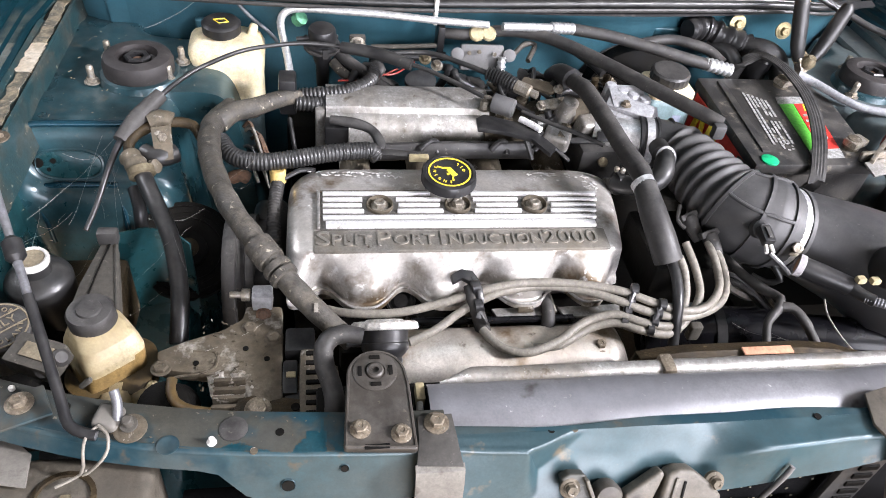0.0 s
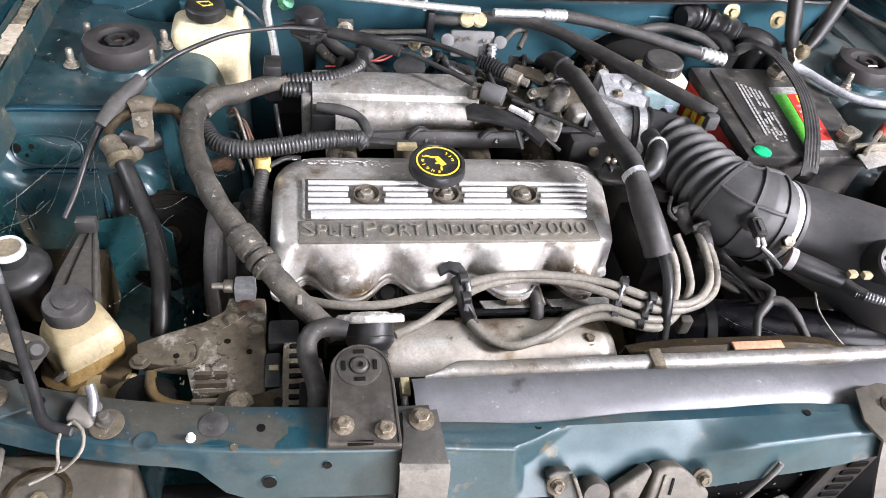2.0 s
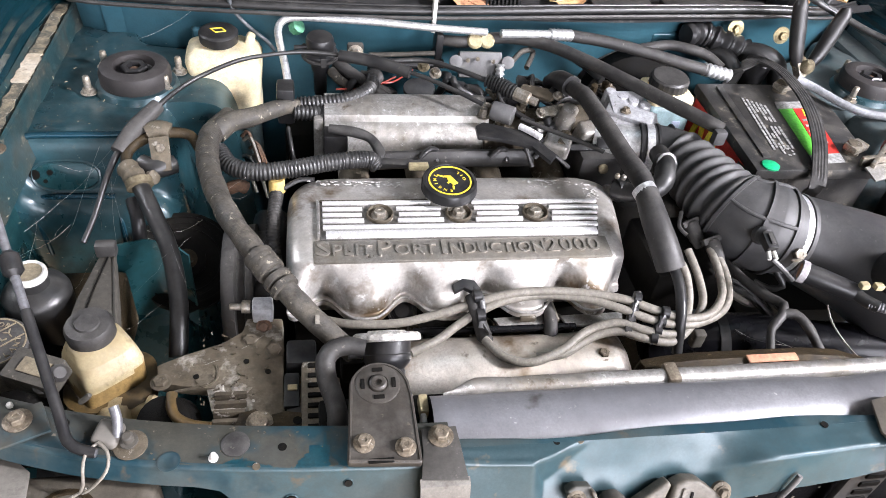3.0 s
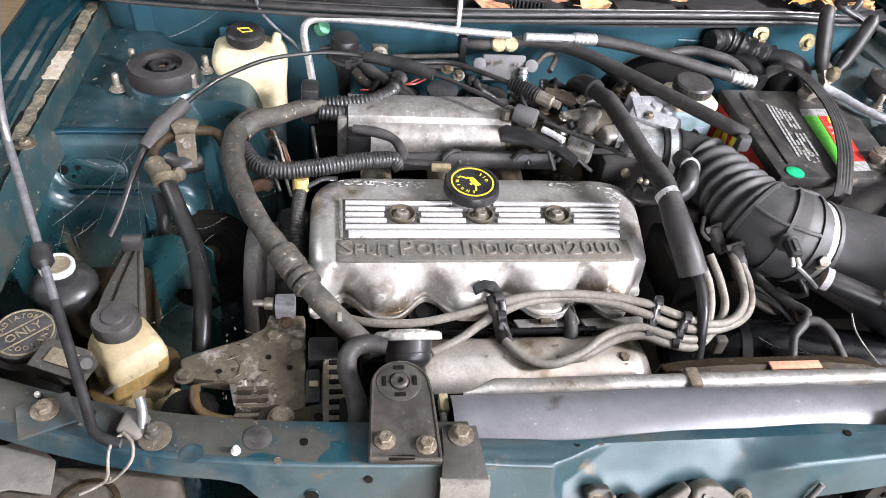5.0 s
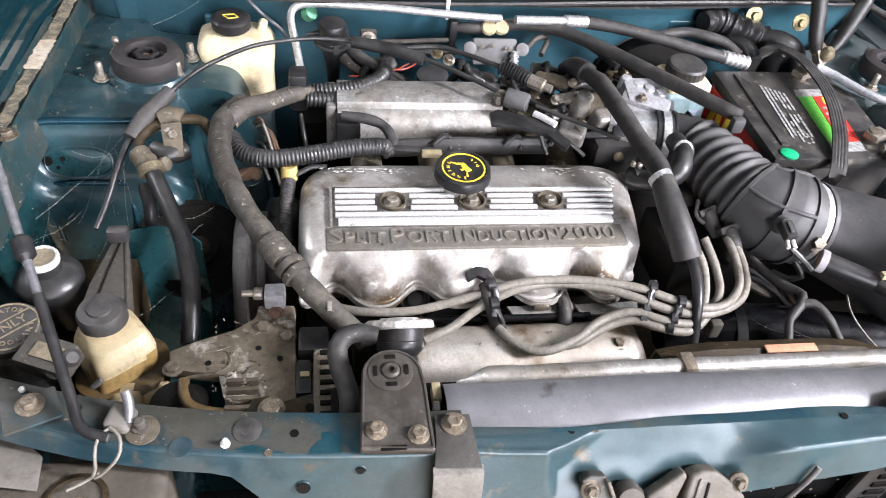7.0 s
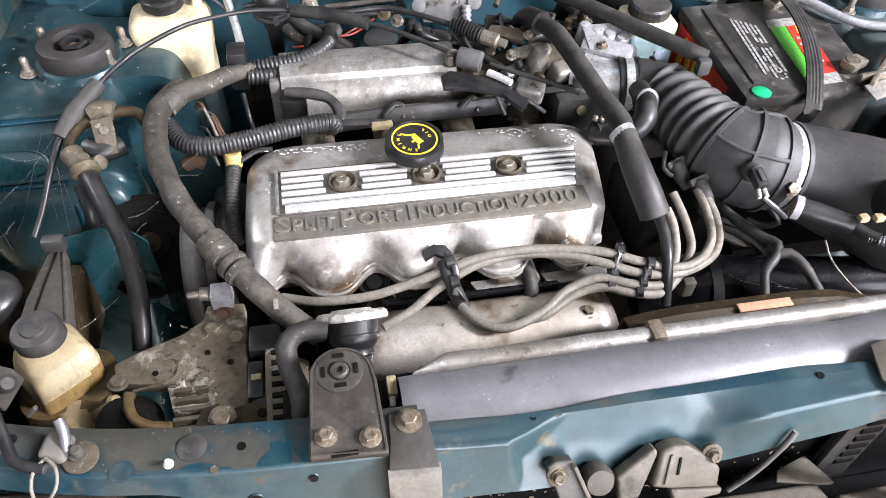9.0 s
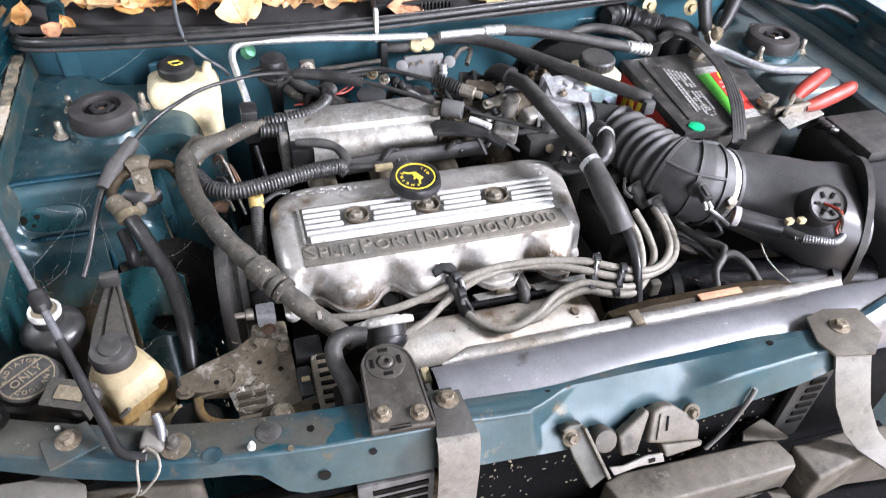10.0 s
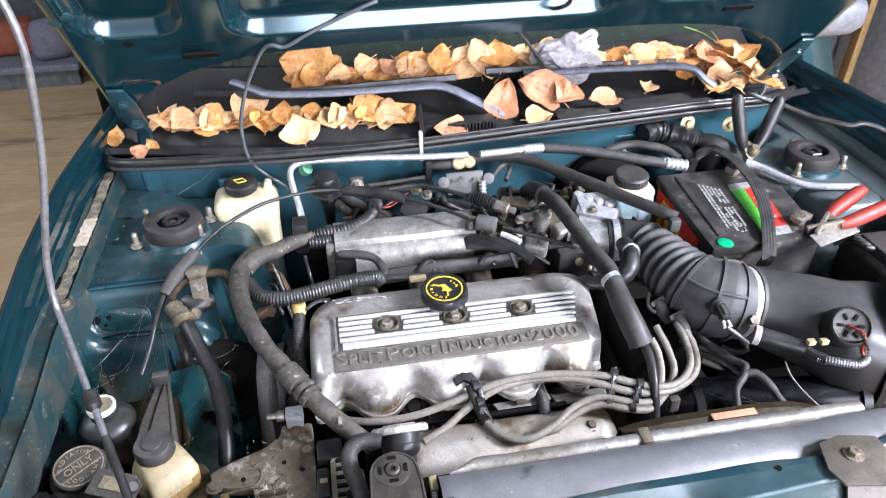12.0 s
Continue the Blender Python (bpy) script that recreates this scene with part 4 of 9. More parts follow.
def valve_cover():
    t = thing("valve_cover", (0.0, 0.0, 0.79), "cast aluminium valve cover with ribs and raised lettering", "engine cover")
    bm = bmesh.new()
    x0, x1, r, rb = -0.191, 0.206, 0.024, 0.058
    cols = []
    n = 200
    xs = [x0 + (x1 - x0) * i / n for i in range(n + 1)]
    for x in xs:
        e = min(x - x0, x1 - x)
        ins = r * (1 - math.sqrt(max(0.0, 1 - (max(0.0, r - e) / r) ** 2)))
        insb = rb * (1 - math.sqrt(max(0.0, 1 - (max(0.0, rb - e) / rb) ** 2)))
        w = 1 - (1 - wave(x)) ** 1.7
        bulge = 0.029 * w
        back = 0.094
        zt, ty = 0.8525, -0.0715
        prof = [(back, 0.775), (back - 0.002, 0.825), (back - 0.006, 0.838), (back - 0.016, 0.8465), (0.055, 0.8505), (0.040, 0.8515), (0.024, zt), (0.0, zt), (-0.03, zt), (ty + 0.006, zt - 0.0006), (ty, zt - 0.003)]
        for k in range(1, 19):
            u = k / 18
            y = ty - 0.003 * u - bulge * (math.sin(math.pi * 0.5 * min(1, u * 1.25)) ** 1.25)
            z = zt - 0.003 - 0.042 * (u ** 1.15)
            prof.append((y, z))
        yl, zl = prof[-1]
        prof += [(yl - 0.001, zl - 0.001), (yl - 0.0075, zl - 0.0015), (yl - 0.0085, zl - 0.006), (yl + 0.004, zl - 0.009), (yl + 0.03 * w + 0.006, zl - 0.03)]
        col = []
        for y, z in prof:
            k = max(0.0, min(1.0, (z - 0.800) / 0.05))
            yy = y + (ins * 0.7 if y < 0 else -insb * 0.75)
            # the cover narrows towards the front at its far end
            xx = x - 0.024 * max(0.0, min(1.0, (0.06 - yy) / 0.13)) * max(0.0, min(1.0, (x - 0.10) / 0.10))
            col.append((xx, yy, z - ins * 0.6 * k + 0.0006 * noise.noise(Vector((x, y, z)) * 50)))
        cols.append(col)
    sheet(bm, cols)
    for col in (cols[0], cols[-1]):
        vs = [bm.verts.new(p) for p in col]
        bm.faces.new(vs)
    bmesh.ops.remove_doubles(bm, verts=bm.verts, dist=1e-6)
    part("casting", bm, alloy_cover, t, "stained grey cast aluminium", 50)
    sweep(bm := bmesh.new(), [Vector(c[-4]) + Vector((0, 0.001, 0.0012)) for c in cols[8:-8:3]], 0.0016, 8)
    part("lower_rim", bm, alloy, t, "worn rolled rim along the scalloped lower edge")
    # recessed rib panel frame
    zr = 0.8535
    part("rib_frame", box(bmesh.new(), (-0.1585, -0.037, zr - 0.002), (-0.1550, 0.025, zr + 0.003), 0.0012), alloy, t)
    part("rib_frame", box(bmesh.new(), (-0.155, 0.0245, zr - 0.002), (-0.028, 0.0272, zr + 0.002), 0.0008), alloy_dirty, t)
    part("rib_bed", prism(bmesh.new(), [(-0.1548, -0.0385), (0.155, -0.0385), (0.1725, 0.0245), (-0.1548, 0.0245)], 0.0030, Matrix.Translation((0, 0, zr - 0.0030)), 0.0004), rib_grey, t, "grey recessed bed between the ribs")
    # the machined ribs; their far ends follow the slanting edge
    rows = [(0.0212, [(-0.152, -0.030), (0.018, 0.170)], 0.0046), (0.0108, [(-0.152, -0.108), (-0.070, -0.019), (0.019, 0.072), (0.108, 0.1685)], 0.0042),
            (0.0008, [(-0.152, -0.109), (-0.068, -0.021), (0.021, 0.070), (0.110, 0.165)], 0.0038), (-0.0094, [(-0.152, -0.107), (-0.070, -0.018), (0.018, 0.073), (0.107, 0.162)], 0.0046),
            (-0.0203, [(-0.152, 0.159)], 0.0054), (-0.0318, [(-0.149, 0.155)], 0.0098)]
    for y, spans, wd in rows:
        for a, c in spans:
            part("rib", box(bmesh.new(), (a, y - wd / 2, zr - 0.002), (c, y + wd / 2, zr + 0.0036), 0.0009), alloy_bright, t, "bright machined rib")
    for x in (-0.089, 0.0, 0.090):
        bm = bmesh.new()
        lathe(bm, [(0.0150, -0.003), (0.0150, 0.0042), (0.0138, 0.0048), (0.0125, 0.0005), (0.004, 0.0)], at((x, 0.001, zr)), 28)
        s = part("bolt_seat", bm, alloy_dirty, t, "dirty round bolt seat")
        part("bolt", hexbolt(bmesh.new(), at((x, 0.001, zr), spin=20 * x * 100), 0.0066, 0.0065, 1.5), zinc, s)
    # lettered plate
    m = Matrix.Translation((0.0005, -0.0550, 0.8495)) @ Matrix.Rotation(radians(2), 4, "X")
    bm = bmesh.new()
    block(bm, (0.325, 0.0325, 0.008), m, 0.0025)
    part("name_plate", bm, plate_alloy, t)
    words = [("S", -0.1526, 0.030, 0.0145), ("PLIT", -0.122, 0.023, 0.042), ("P", -0.088, 0.032, 0.0145), ("ORT", -0.0555, 0.023, 0.045), ("I", -0.0246, 0.032, 0.0055), ("NDUCTION", 0.034, 0.023, 0.104), ("2000", 0.120, 0.029, 0.062)]
    for wd, x, sz, wide in words:
        lm = m @ Matrix.Translation((x, 0.001 if sz > 0.025 else -0.001, 0.004))
        bm = text_mesh(wd, sz, 0.0016, Matrix.Identity(4), 1.02 if len(wd) > 1 else 1.0)
        x_lo, x_hi = min(v.co.x for v in bm.verts), max(v.co.x for v in bm.verts)
        bm.transform(lm @ Matrix.Diagonal((wide / (x_hi - x_lo), 1, 1, 1)) @ Matrix.Translation((-(x_lo + x_hi) / 2, 0, 0)))
        part("lettering", bm, letter_alloy, t, "raised cast letters", 0)
    # pale oxide blooming along the back and the far end of the cover
    rnd = random.Random(17)
    bm = bmesh.new()
    for cx, cy, sx, sy, num in ((-0.115, 0.068, 0.040, 0.010, 120), (0.120, 0.066, 0.045, 0.010, 90), (0.172, 0.030, 0.010, 0.028, 110), (-0.05, 0.060, 0.05, 0.012, 40), (0.172, -0.010, 0.010, 0.02, 40), (-0.165, -0.02, 0.008, 0.04, 30)):
        for k in range(num):
            x, y = rnd.gauss(cx, sx * 0.6), rnd.gauss(cy, sy * 0.6)
            if not (-0.168 < x < 0.206 - 0.185 * (0.06 - y) - 0.024 and -0.06 < y < 0.072) or (x - 0.1) + (y - 0.03) * 1.2 > 0.105:
                continue
            if x < 0.170 and -0.04 < y < 0.026 and x > -0.152:
                continue
            z = 0.8518 + 0.0006 - max(0.0, y - 0.045) * 0.10 - max(0.0, y - 0.066) * 0.35 - max(0.0, x - 0.176) * 0.05
            r = rnd.choice((0.0004, 0.0006, 0.0008, 0.0012, 0.0018))
            vs = [bm.verts.new((x + r * rnd.uniform(0.5, 1.3) * math.cos(a) * 1.5, y + r * rnd.uniform(0.5, 1.3) * math.sin(a), z + 0.0003)) for a in (0.0, 1.05, 2.1, 3.14, 4.2, 5.2)]
            top = bm.verts.new((x, y, z + 0.0009))
            for j in range(6):
                bm.faces.new((vs[j], vs[(j + 1) % 6], top))
    tagged(part("oxide_bloom", bm, oxide, t), "pale crusty oxide on the casting", kind="stuff")
    # flange nuts along the scalloped edge
    for x in (CYL[0], CYL[2]):
        part("flange_tab", box(bmesh.new(), (x - 0.009, -0.115, 0.797), (x + 0.009, -0.098, 0.804), 0.002), alloy_dirty, t)
    # breather stub
    sweep(bm := bmesh.new(), [(0.195, 0.052, 0.842), (0.226, 0.054, 0.845)], 0.0105, 16)
    part("breather_stub", bm, alloy, t)
    return t


valve_cover()

# oil cap
t = thing("oil_filler_cap", (-0.010, 0.033, 0.853), "black plastic oil filler cap with yellow ring and symbol", "cap")
m = at((-0.008, 0.033, 0.8455), (0.0, -0.06, 1.0)) @ Matrix.Diagonal((0.88, 0.88, 1, 1))
part("neck", lathe(bmesh.new(), [(0.033, -0.008), (0.029, 0.010), (0.026, 0.020)], m, 32), alloy, t)
part("cap", lathe(bmesh.new(), [(0.020, 0.016), (0.0365, 0.022), (0.0375, 0.0245), (0.0370, 0.0315), (0.035, 0.0338), (0.031, 0.0345), (0.0305, 0.0335), (0.004, 0.0335)], m, 72, (6, 0.0022, 0.0365)), plastic, t)
bm = bmesh.new()
lathe(bm, [(0.0262, 0.0334), (0.0262, 0.0342), (0.0282, 0.0342), (0.0282, 0.0334)], m, 48)
part("ring", bm, yellow, t, "yellow printed ring")
bm = bmesh.new()
mm = m @ Matrix.Translation((0, 0, 0.0336)) @ Matrix.Rotation(radians(120), 4, "Z")
prism(bm, [(-0.010, -0.006), (0.007, -0.006), (0.011, 0.001), (0.008, 0.002), (0.005, -0.001), (0.004, 0.002), (-0.010, 0.002)], 0.0007, mm, 0.0002)
prism(bm, [(-0.004, 0.002), (-0.001, 0.002), (-0.001, 0.006), (-0.004, 0.006)], 0.0007, mm, 0.0002)
prism(bm, [(-0.010, 0.001), (-0.017, 0.005), (-0.016, 0.0075), (-0.010, 0.004)], 0.0007, mm, 0.0002)
prism(bm, [(0.010, 0.001), (0.018, 0.0075), (0.0165, 0.009), (0.008, 0.003)], 0.0007, mm, 0.0002)
part("oil_can_symbol", bm, yellow, t, "yellow oil can symbol")
for wd, a0, a1, flip in (("ENGINE", 148, 32, 1), ("OIL", 290, 250, 1)):
    for k, ch in enumerate(wd):
        a = radians(a0 + (a1 - a0) * k / (len(wd) - 1)) if wd == "ENGINE" else radians(250 + 20 * k)
        rr = 0.0195
        lm = mm @ Matrix.Translation((rr * math.cos(a), rr * math.sin(a), 0.0002)) @ Matrix.Rotation(a - math.pi / 2 if wd == "ENGINE" else a + math.pi / 2, 4, "Z")
        part("letter", text_mesh(ch, 0.0062, 0.0003, lm), yellow, t, "", 0)

# cylinder head and block under the cover
t = thing("engine_block", (0.0, 0.0, 0.45), "cast engine block and head, grime and deep shade in their colour", "engine")
# head and port bosses near black: shade under the cover is in the colour
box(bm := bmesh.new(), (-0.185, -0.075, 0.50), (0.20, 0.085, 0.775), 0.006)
part("head", bm, grime_shade, t)
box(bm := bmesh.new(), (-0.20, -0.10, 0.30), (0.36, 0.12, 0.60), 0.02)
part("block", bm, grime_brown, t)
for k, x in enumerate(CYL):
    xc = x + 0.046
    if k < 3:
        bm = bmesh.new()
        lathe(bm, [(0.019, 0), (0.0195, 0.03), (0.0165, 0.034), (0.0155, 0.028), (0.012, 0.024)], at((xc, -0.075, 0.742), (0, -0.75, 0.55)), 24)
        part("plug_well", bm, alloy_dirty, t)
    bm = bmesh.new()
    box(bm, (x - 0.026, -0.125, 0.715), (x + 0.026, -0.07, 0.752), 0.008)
    part("port_boss", bm, grime_shade if k != 2 else alloy_dirty, t)
for k in range(7):
    part("head_fin", block(bmesh.new(), (0.004, 0.02, 0.022), Matrix.Translation((0.045 + 0.007 * k, -0.138, 0.742)) @ Matrix.Rotation(0.5, 4, "Y"), 0.0008), grime_shade, t)
# exhaust heat shield
bm = bmesh.new()
rows = []
for i in range(41):
    u = i / 40
    x = -0.095 + 0.27 * u
    e = min(u, 1 - u)
    rows.append([(x, y, z + 0.002 - 0.02 * max(0, 1 - e / 0.08) ** 2 + 0.001 * noise.noise(Vector((x * 40, y * 40, 3)))) for y, z in ((-0.118, 0.765), (-0.121, 0.782), (-0.130, 0.790), (-0.146, 0.793), (-0.164, 0.790), (-0.180, 0.780), (-0.192, 0.755), (-0.198, 0.66))])
hs = single("heat_shield", sheet(bm, rows, 0.0015), shield_steel, "stained silver heat shield over the exhaust manifold", "heat shield", smooth=60)
for x in (0.14,):
    part("shield_bolt", hexbolt(bmesh.new(), at((x, -0.158, 0.7905), (0, -0.15, 1)), 0.0055, 0.005, 1.6), bolt_mat, hs)
bm = bmesh.new()
lathe(bm, [(0.036, -0.06), (0.038, -0.02), (0.035, 0.006), (0.025, 0.016), (0.008, 0.020)], at((0.148, -0.150, 0.762), (0.4, -0.5, 0.6)), 28)
single("shield_dome", bm, shield_steel, "rounded brown-grey end of the heat shield", "heat shield")
bm = bmesh.new()
block(bm, (0.05, 0.028, 0.02), Matrix.Translation((-0.055, -0.222, 0.79)) @ Matrix.Rotation(0.3, 4, "Y"), 0.007, 3)
single("yellow_stained_fitting", bm, brass, "yellowed corroded fitting beside the radiator neck", "fitting")

# timing cover behind the loom
bm = bmesh.new()
lathe(bm, [(0.072, 0.0), (0.076, 0.006), (0.076, 0.014), (0.07, 0.016), (0.07, 0.024), (0.076, 0.026), (0.076, 0.034), (0.068, 0.036), (0.068, 0.05)], at((-0.262, 0.0, 0.745), (1, 0, 0)), 40)
single("ribbed_pulley", bm, rubber_dusty, "dusty grey ribbed belt pulley beside the engine", "pulley")
box(bm := bmesh.new(), (-0.235, -0.06, 0.55), (-0.19, 0.09, 0.80), 0.02, 3)
single("timing_cover", bm, plastic, "dusty black timing belt cover", "cover")
bm = bmesh.new()
mp = at((-0.318, 0.055, 0.735), (0.25, -0.45, 0.85))
t = thing("dark_pulley", mp.translation, "dark dusty compressor pulley with ring grooves", "pulley")
part("disc", lathe(bm, [(0.050, -0.02), (0.062, 0.0), (0.062, 0.014), (0.050, 0.018), (0.024, 0.012), (0.022, 0.02), (0.010, 0.02)], mp, 36), grime_shade, t)
for rr in (0.040, 0.047, 0.055):
    sweep(bm := bmesh.new(), [mp @ Vector((rr * math.cos(a), rr * math.sin(a), 0.0175 - (0.055 - rr) * 0.1)) for a in (2 * math.pi * k / 24 for k in range(25))], 0.0012, 6, 0.01)
    part("groove_ring", bm, grime_shade, t)
part("hub_nut", hexbolt(bmesh.new(), mp @ Matrix.Translation((0, 0, 0.02)), 0.008, 0.008), grime_brown, t)

# intake plenum
t = thing("intake_plenum", (-0.05, 0.18, 0.80), "cast aluminium intake plenum with a sharp top ridge", "intake")
bm = bmesh.new()
rows = []
for i in range(47):
    x = -0.146 + 0.213 * i / 46
    n = 0.0006
    rows.append([(x, y + n * noise.noise(Vector((x, y, z)) * 40), z) for y, z in ((0.232, 0.80), (0.232, 0.862), (0.226, 0.874), (0.214, 0.8775), (0.188, 0.8745), (0.180, 0.870), (0.177, 0.862), (0.1725, 0.8595), (0.165, 0.853), (0.160, 0.838), (0.158, 0.825), (0.165, 0.80))])
sheet(bm, rows)
for row in (rows[0], rows[-1]):
    bm.faces.new([bm.verts.new(p) for p in row])
bmesh.ops.remove_doubles(bm, verts=bm.verts, dist=1e-6)
part("box", bm, alloy, t, "", 35)
part("end_flange", box(bmesh.new(), (-0.160, 0.176, 0.80), (-0.147, 0.236, 0.866), 0.004), alloy, t)
loft(bm := bmesh.new(), [oval(at((x, y, z), (1, 0, 0)), ry, rz, 24, 3) for x, y, z, ry, rz in ((0.06, 0.19, 0.83, 0.034, 0.03), (0.10, 0.192, 0.838, 0.028, 0.026), (0.15, 0.195, 0.848, 0.022, 0.022), (0.20, 0.19, 0.855, 0.026, 0.028))])
part("throat", bm, alloy_dirty, t)
for x, y in ((0.058, 0.176), (0.064, 0.186)):
    part("stud", hexbolt(bmesh.new(), at((x, y, 0.872)), 0.0055, 0.012), zinc, t)
# branch runners under the plenum
for k, x in enumerate(CYL):
    sweep(bm := bmesh.new(), [(x, 0.17, 0.80), (x, 0.13, 0.80), (x, 0.085, 0.77)], 0.02, 14)
    part("runner", bm, alloy_dirty, t)
bm = bmesh.new()
sweep(bm, [(-0.09, 0.125, 0.838), (0.0, 0.128, 0.84), (0.12, 0.13, 0.84)], 0.008, 10, flat=1.6)
single("fuel_rail", bm, plastic_dusty, "dark fuel rail behind the valve cover", "fuel rail")
for x in (-0.03, 0.06, 0.118):
    sweep(bm := bmesh.new(), [(x, 0.118, 0.848), (x + 0.012, 0.124, 0.857), (x + 0.024, 0.130, 0.85), (x + 0.022, 0.12, 0.84)], 0.0035, 8)
    single("wire_clip", bm, rubber, "small black looped wire clip on the fuel rail", "clip", "clips on the fuel rail")
block(bm := bmesh.new(), (0.024, 0.008, 0.008), Matrix.Translation((-0.037, 0.081, 0.862)), 0.002)
single("tan_clip", bm, ochre, "tan plastic clip behind the oil cap", "clip")

# throttle body
t = thing("throttle", (0.27, 0.16, 0.85), "bright ribbed aluminium throttle body", "throttle")
bm = bmesh.new()
block(bm, (0.050, 0.040, 0.046), Matrix.Translation((0.248, 0.176, 0.880)) @ Matrix.Rotation(0.3, 4, "X"), 0.006)
part("housing", bm, alloy_pale, t)
for k in range(4):
    c = Vector((0.229 + 0.0130 * k, 0.190 - 0.0095 * k, 0.893 - 0.001 * k))
    lathe(bm := bmesh.new(), [(0.0085, -0.016), (0.0085, 0.010), (0.0070, 0.0135), (0.003, 0.0142)], at(c, (0.05, -0.12, 1)), 18)
    part("lobe", bm, alloy_pale, t, "pale rounded cast lobe")
block(bm := bmesh.new(), (0.062, 0.022, 0.010), Matrix.Translation((0.247, 0.152, 0.893)) @ Matrix.Rotation(-0.55, 4, "Z") @ Matrix.Rotation(0.35, 4, "X"), 0.003)
part("ledge", bm, alloy_pale, t)
sweep(bm := bmesh.new(), [(0.200, 0.142, 0.862), (0.232, 0.131, 0.862), (0.258, 0.122, 0.862)], [0.021, 0.0255, 0.0275], 28)
part("throat", bm, pipe_alloy, t, "bright turned aluminium throat")
bm = bmesh.new()
prism(bm, [(-0.03, -0.018), (0.03, -0.018), (0.034, 0.0), (0.03, 0.018), (-0.03, 0.018)], 0.006, Matrix.Translation((0.250, 0.148, 0.884)) @ Matrix.Rotation(-0.4, 4, "Z") @ Matrix.Rotation(0.4, 4, "X"), 0.0015)
part("flange", bm, alloy_pale, t)
part("screw", hexbolt(bmesh.new(), at((0.240, 0.152, 0.897)), 0.0045, 0.005), bolt_mat, t)
# linkage and sensor cluster by the throttle
box(bm := bmesh.new(), (0.175, 0.10, 0.80), (0.235, 0.16, 0.86), 0.01)
single("position_sensor", bm, plastic_dusty, "black sensor body below the throttle linkage", "sensor")
lathe(bm := bmesh.new(), [(0.0065, 0), (0.0065, 0.003), (0.004, 0.004)], at((0.205, 0.098, 0.845), (0, -0.8, 0.6)), 18)
single("sensor_screw", bm, brass, "dull brass screw in the sensor", "screw")
bm = bmesh.new()
prism(bm, [(0.039, 0.135), (0.038, 0.112), (0.066, 0.107), (0.102, 0.091), (0.118, 0.059), (0.129, 0.074), (0.115, 0.101), (0.092, 0.127), (0.051, 0.144)], 0.006, Matrix.Translation((0, 0, 0.879)), 0.0018)
single("cable_bracket", bm, plastic, "black stamped throttle cable bracket", "bracket")

for px, sz, rz in zip([(0.190, 0.144, 0.868), (0.145, 0.120, 0.866), (0.128, 0.148, 0.872)], ((0.026, 0.024, 0.03), (0.034, 0.026, 0.024), (0.024, 0.018, 0.014)), (0.2, -0.5, 0.4)):
    block(bm := bmesh.new(), sz, Matrix.Translation(px) @ Matrix.Rotation(rz, 4, "Z") @ Matrix.Rotation(0.3, 4, "X"), 0.006, 3)
    single("cast_boss", bm, alloy, "stained aluminium boss by the throttle", "casting", "bosses by the throttle")
lathe(bm := bmesh.new(), [(0.014, -0.03), (0.0135, 0.0), (0.011, 0.005), (0.011, 0.016), (0.008, 0.018)], at((0.166, 0.164, 0.880), (0.15, -0.2, 1)), 24)
single("idle_valve", bm, alloy, "tan-stained aluminium valve body by the throttle", "valve")
# small fittings crowded round the throttle
rnd = random.Random(21)
for k in range(34):
    x = rnd.uniform(0.075, 0.245)
    y = rnd.uniform(0.115, 0.245)
    z = 0.872 + 0.10 * (y - 0.18) + rnd.uniform(-0.012, 0.014)
    m = Matrix.Translation((x, y, z)) @ Matrix.Rotation(rnd.uniform(0, 6.3), 4, "Z") @ Matrix.Rotation(rnd.uniform(-0.6, 0.6), 4, "X")
    c = k % 5
    if c == 0:
        t = thing("wire_plug", m.translation, "small black wire plug by the throttle", "plug", "plugs by the throttle")
        part("shell", block(bmesh.new(), (0.018, 0.011, 0.012), m, 0.002), plastic, t)
        part("latch", block(bmesh.new(), (0.010, 0.004, 0.003), m @ Matrix.Translation((0, 0, 0.0072)), 0.0008), plastic_dusty, t)
        part("lead", sweep(bmesh.new(), [m @ Vector((0.008, 0, 0)), m @ Vector((0.022, 0.004, 0.002)), m @ Vector((0.036, 0.016, -0.02))], 0.003, 8), rubber, t)
    elif c == 1:
        single("vacuum_tube", sweep(bmesh.new(), [m @ Vector((-0.03, 0, -0.015)), m @ Vector((-0.012, 0.004, 0.004)), m @ Vector((0.014, -0.002, 0.004)), m @ Vector((0.032, 0.006, -0.02))], rnd.uniform(0.0025, 0.0045), 8), rubber, "thin black vacuum tube by the throttle", "tube", "vacuum tubes")
    elif c == 2:
        t = thing("small_bracket", m.translation, "dirty stamped bracket with a screw", "bracket", "small brackets")
        part("plate", prism(bmesh.new(), [(-0.016, -0.006), (0.012, -0.007), (0.017, 0.0), (0.012, 0.007), (-0.016, 0.006)], 0.003, m, 0.001), alloy_dirty, t)
        part("screw", hexbolt(bmesh.new(), m @ Matrix.Translation((0.006, 0, 0.003)), 0.0038, 0.004), bolt_mat, t)
    elif c == 3:
        single("valve_stub", lathe(bmesh.new(), [(0.008, -0.01), (0.008, 0.0), (0.005, 0.002), (0.005, 0.010), (0.0035, 0.011)], m, 14), (plastic, alloy_dirty, grime_brown)[k % 3], "small round valve stub by the throttle", "valve", "valve stubs")
    else:
        single("link_arm", prism(bmesh.new(), [(-0.02, -0.004), (0.018, -0.003), (0.022, 0.002), (0.016, 0.005), (-0.02, 0.004)], 0.004, m, 0.001), (plastic, grime_brown)[k % 2], "dark stamped link arm by the throttle", "lever", "link arms")


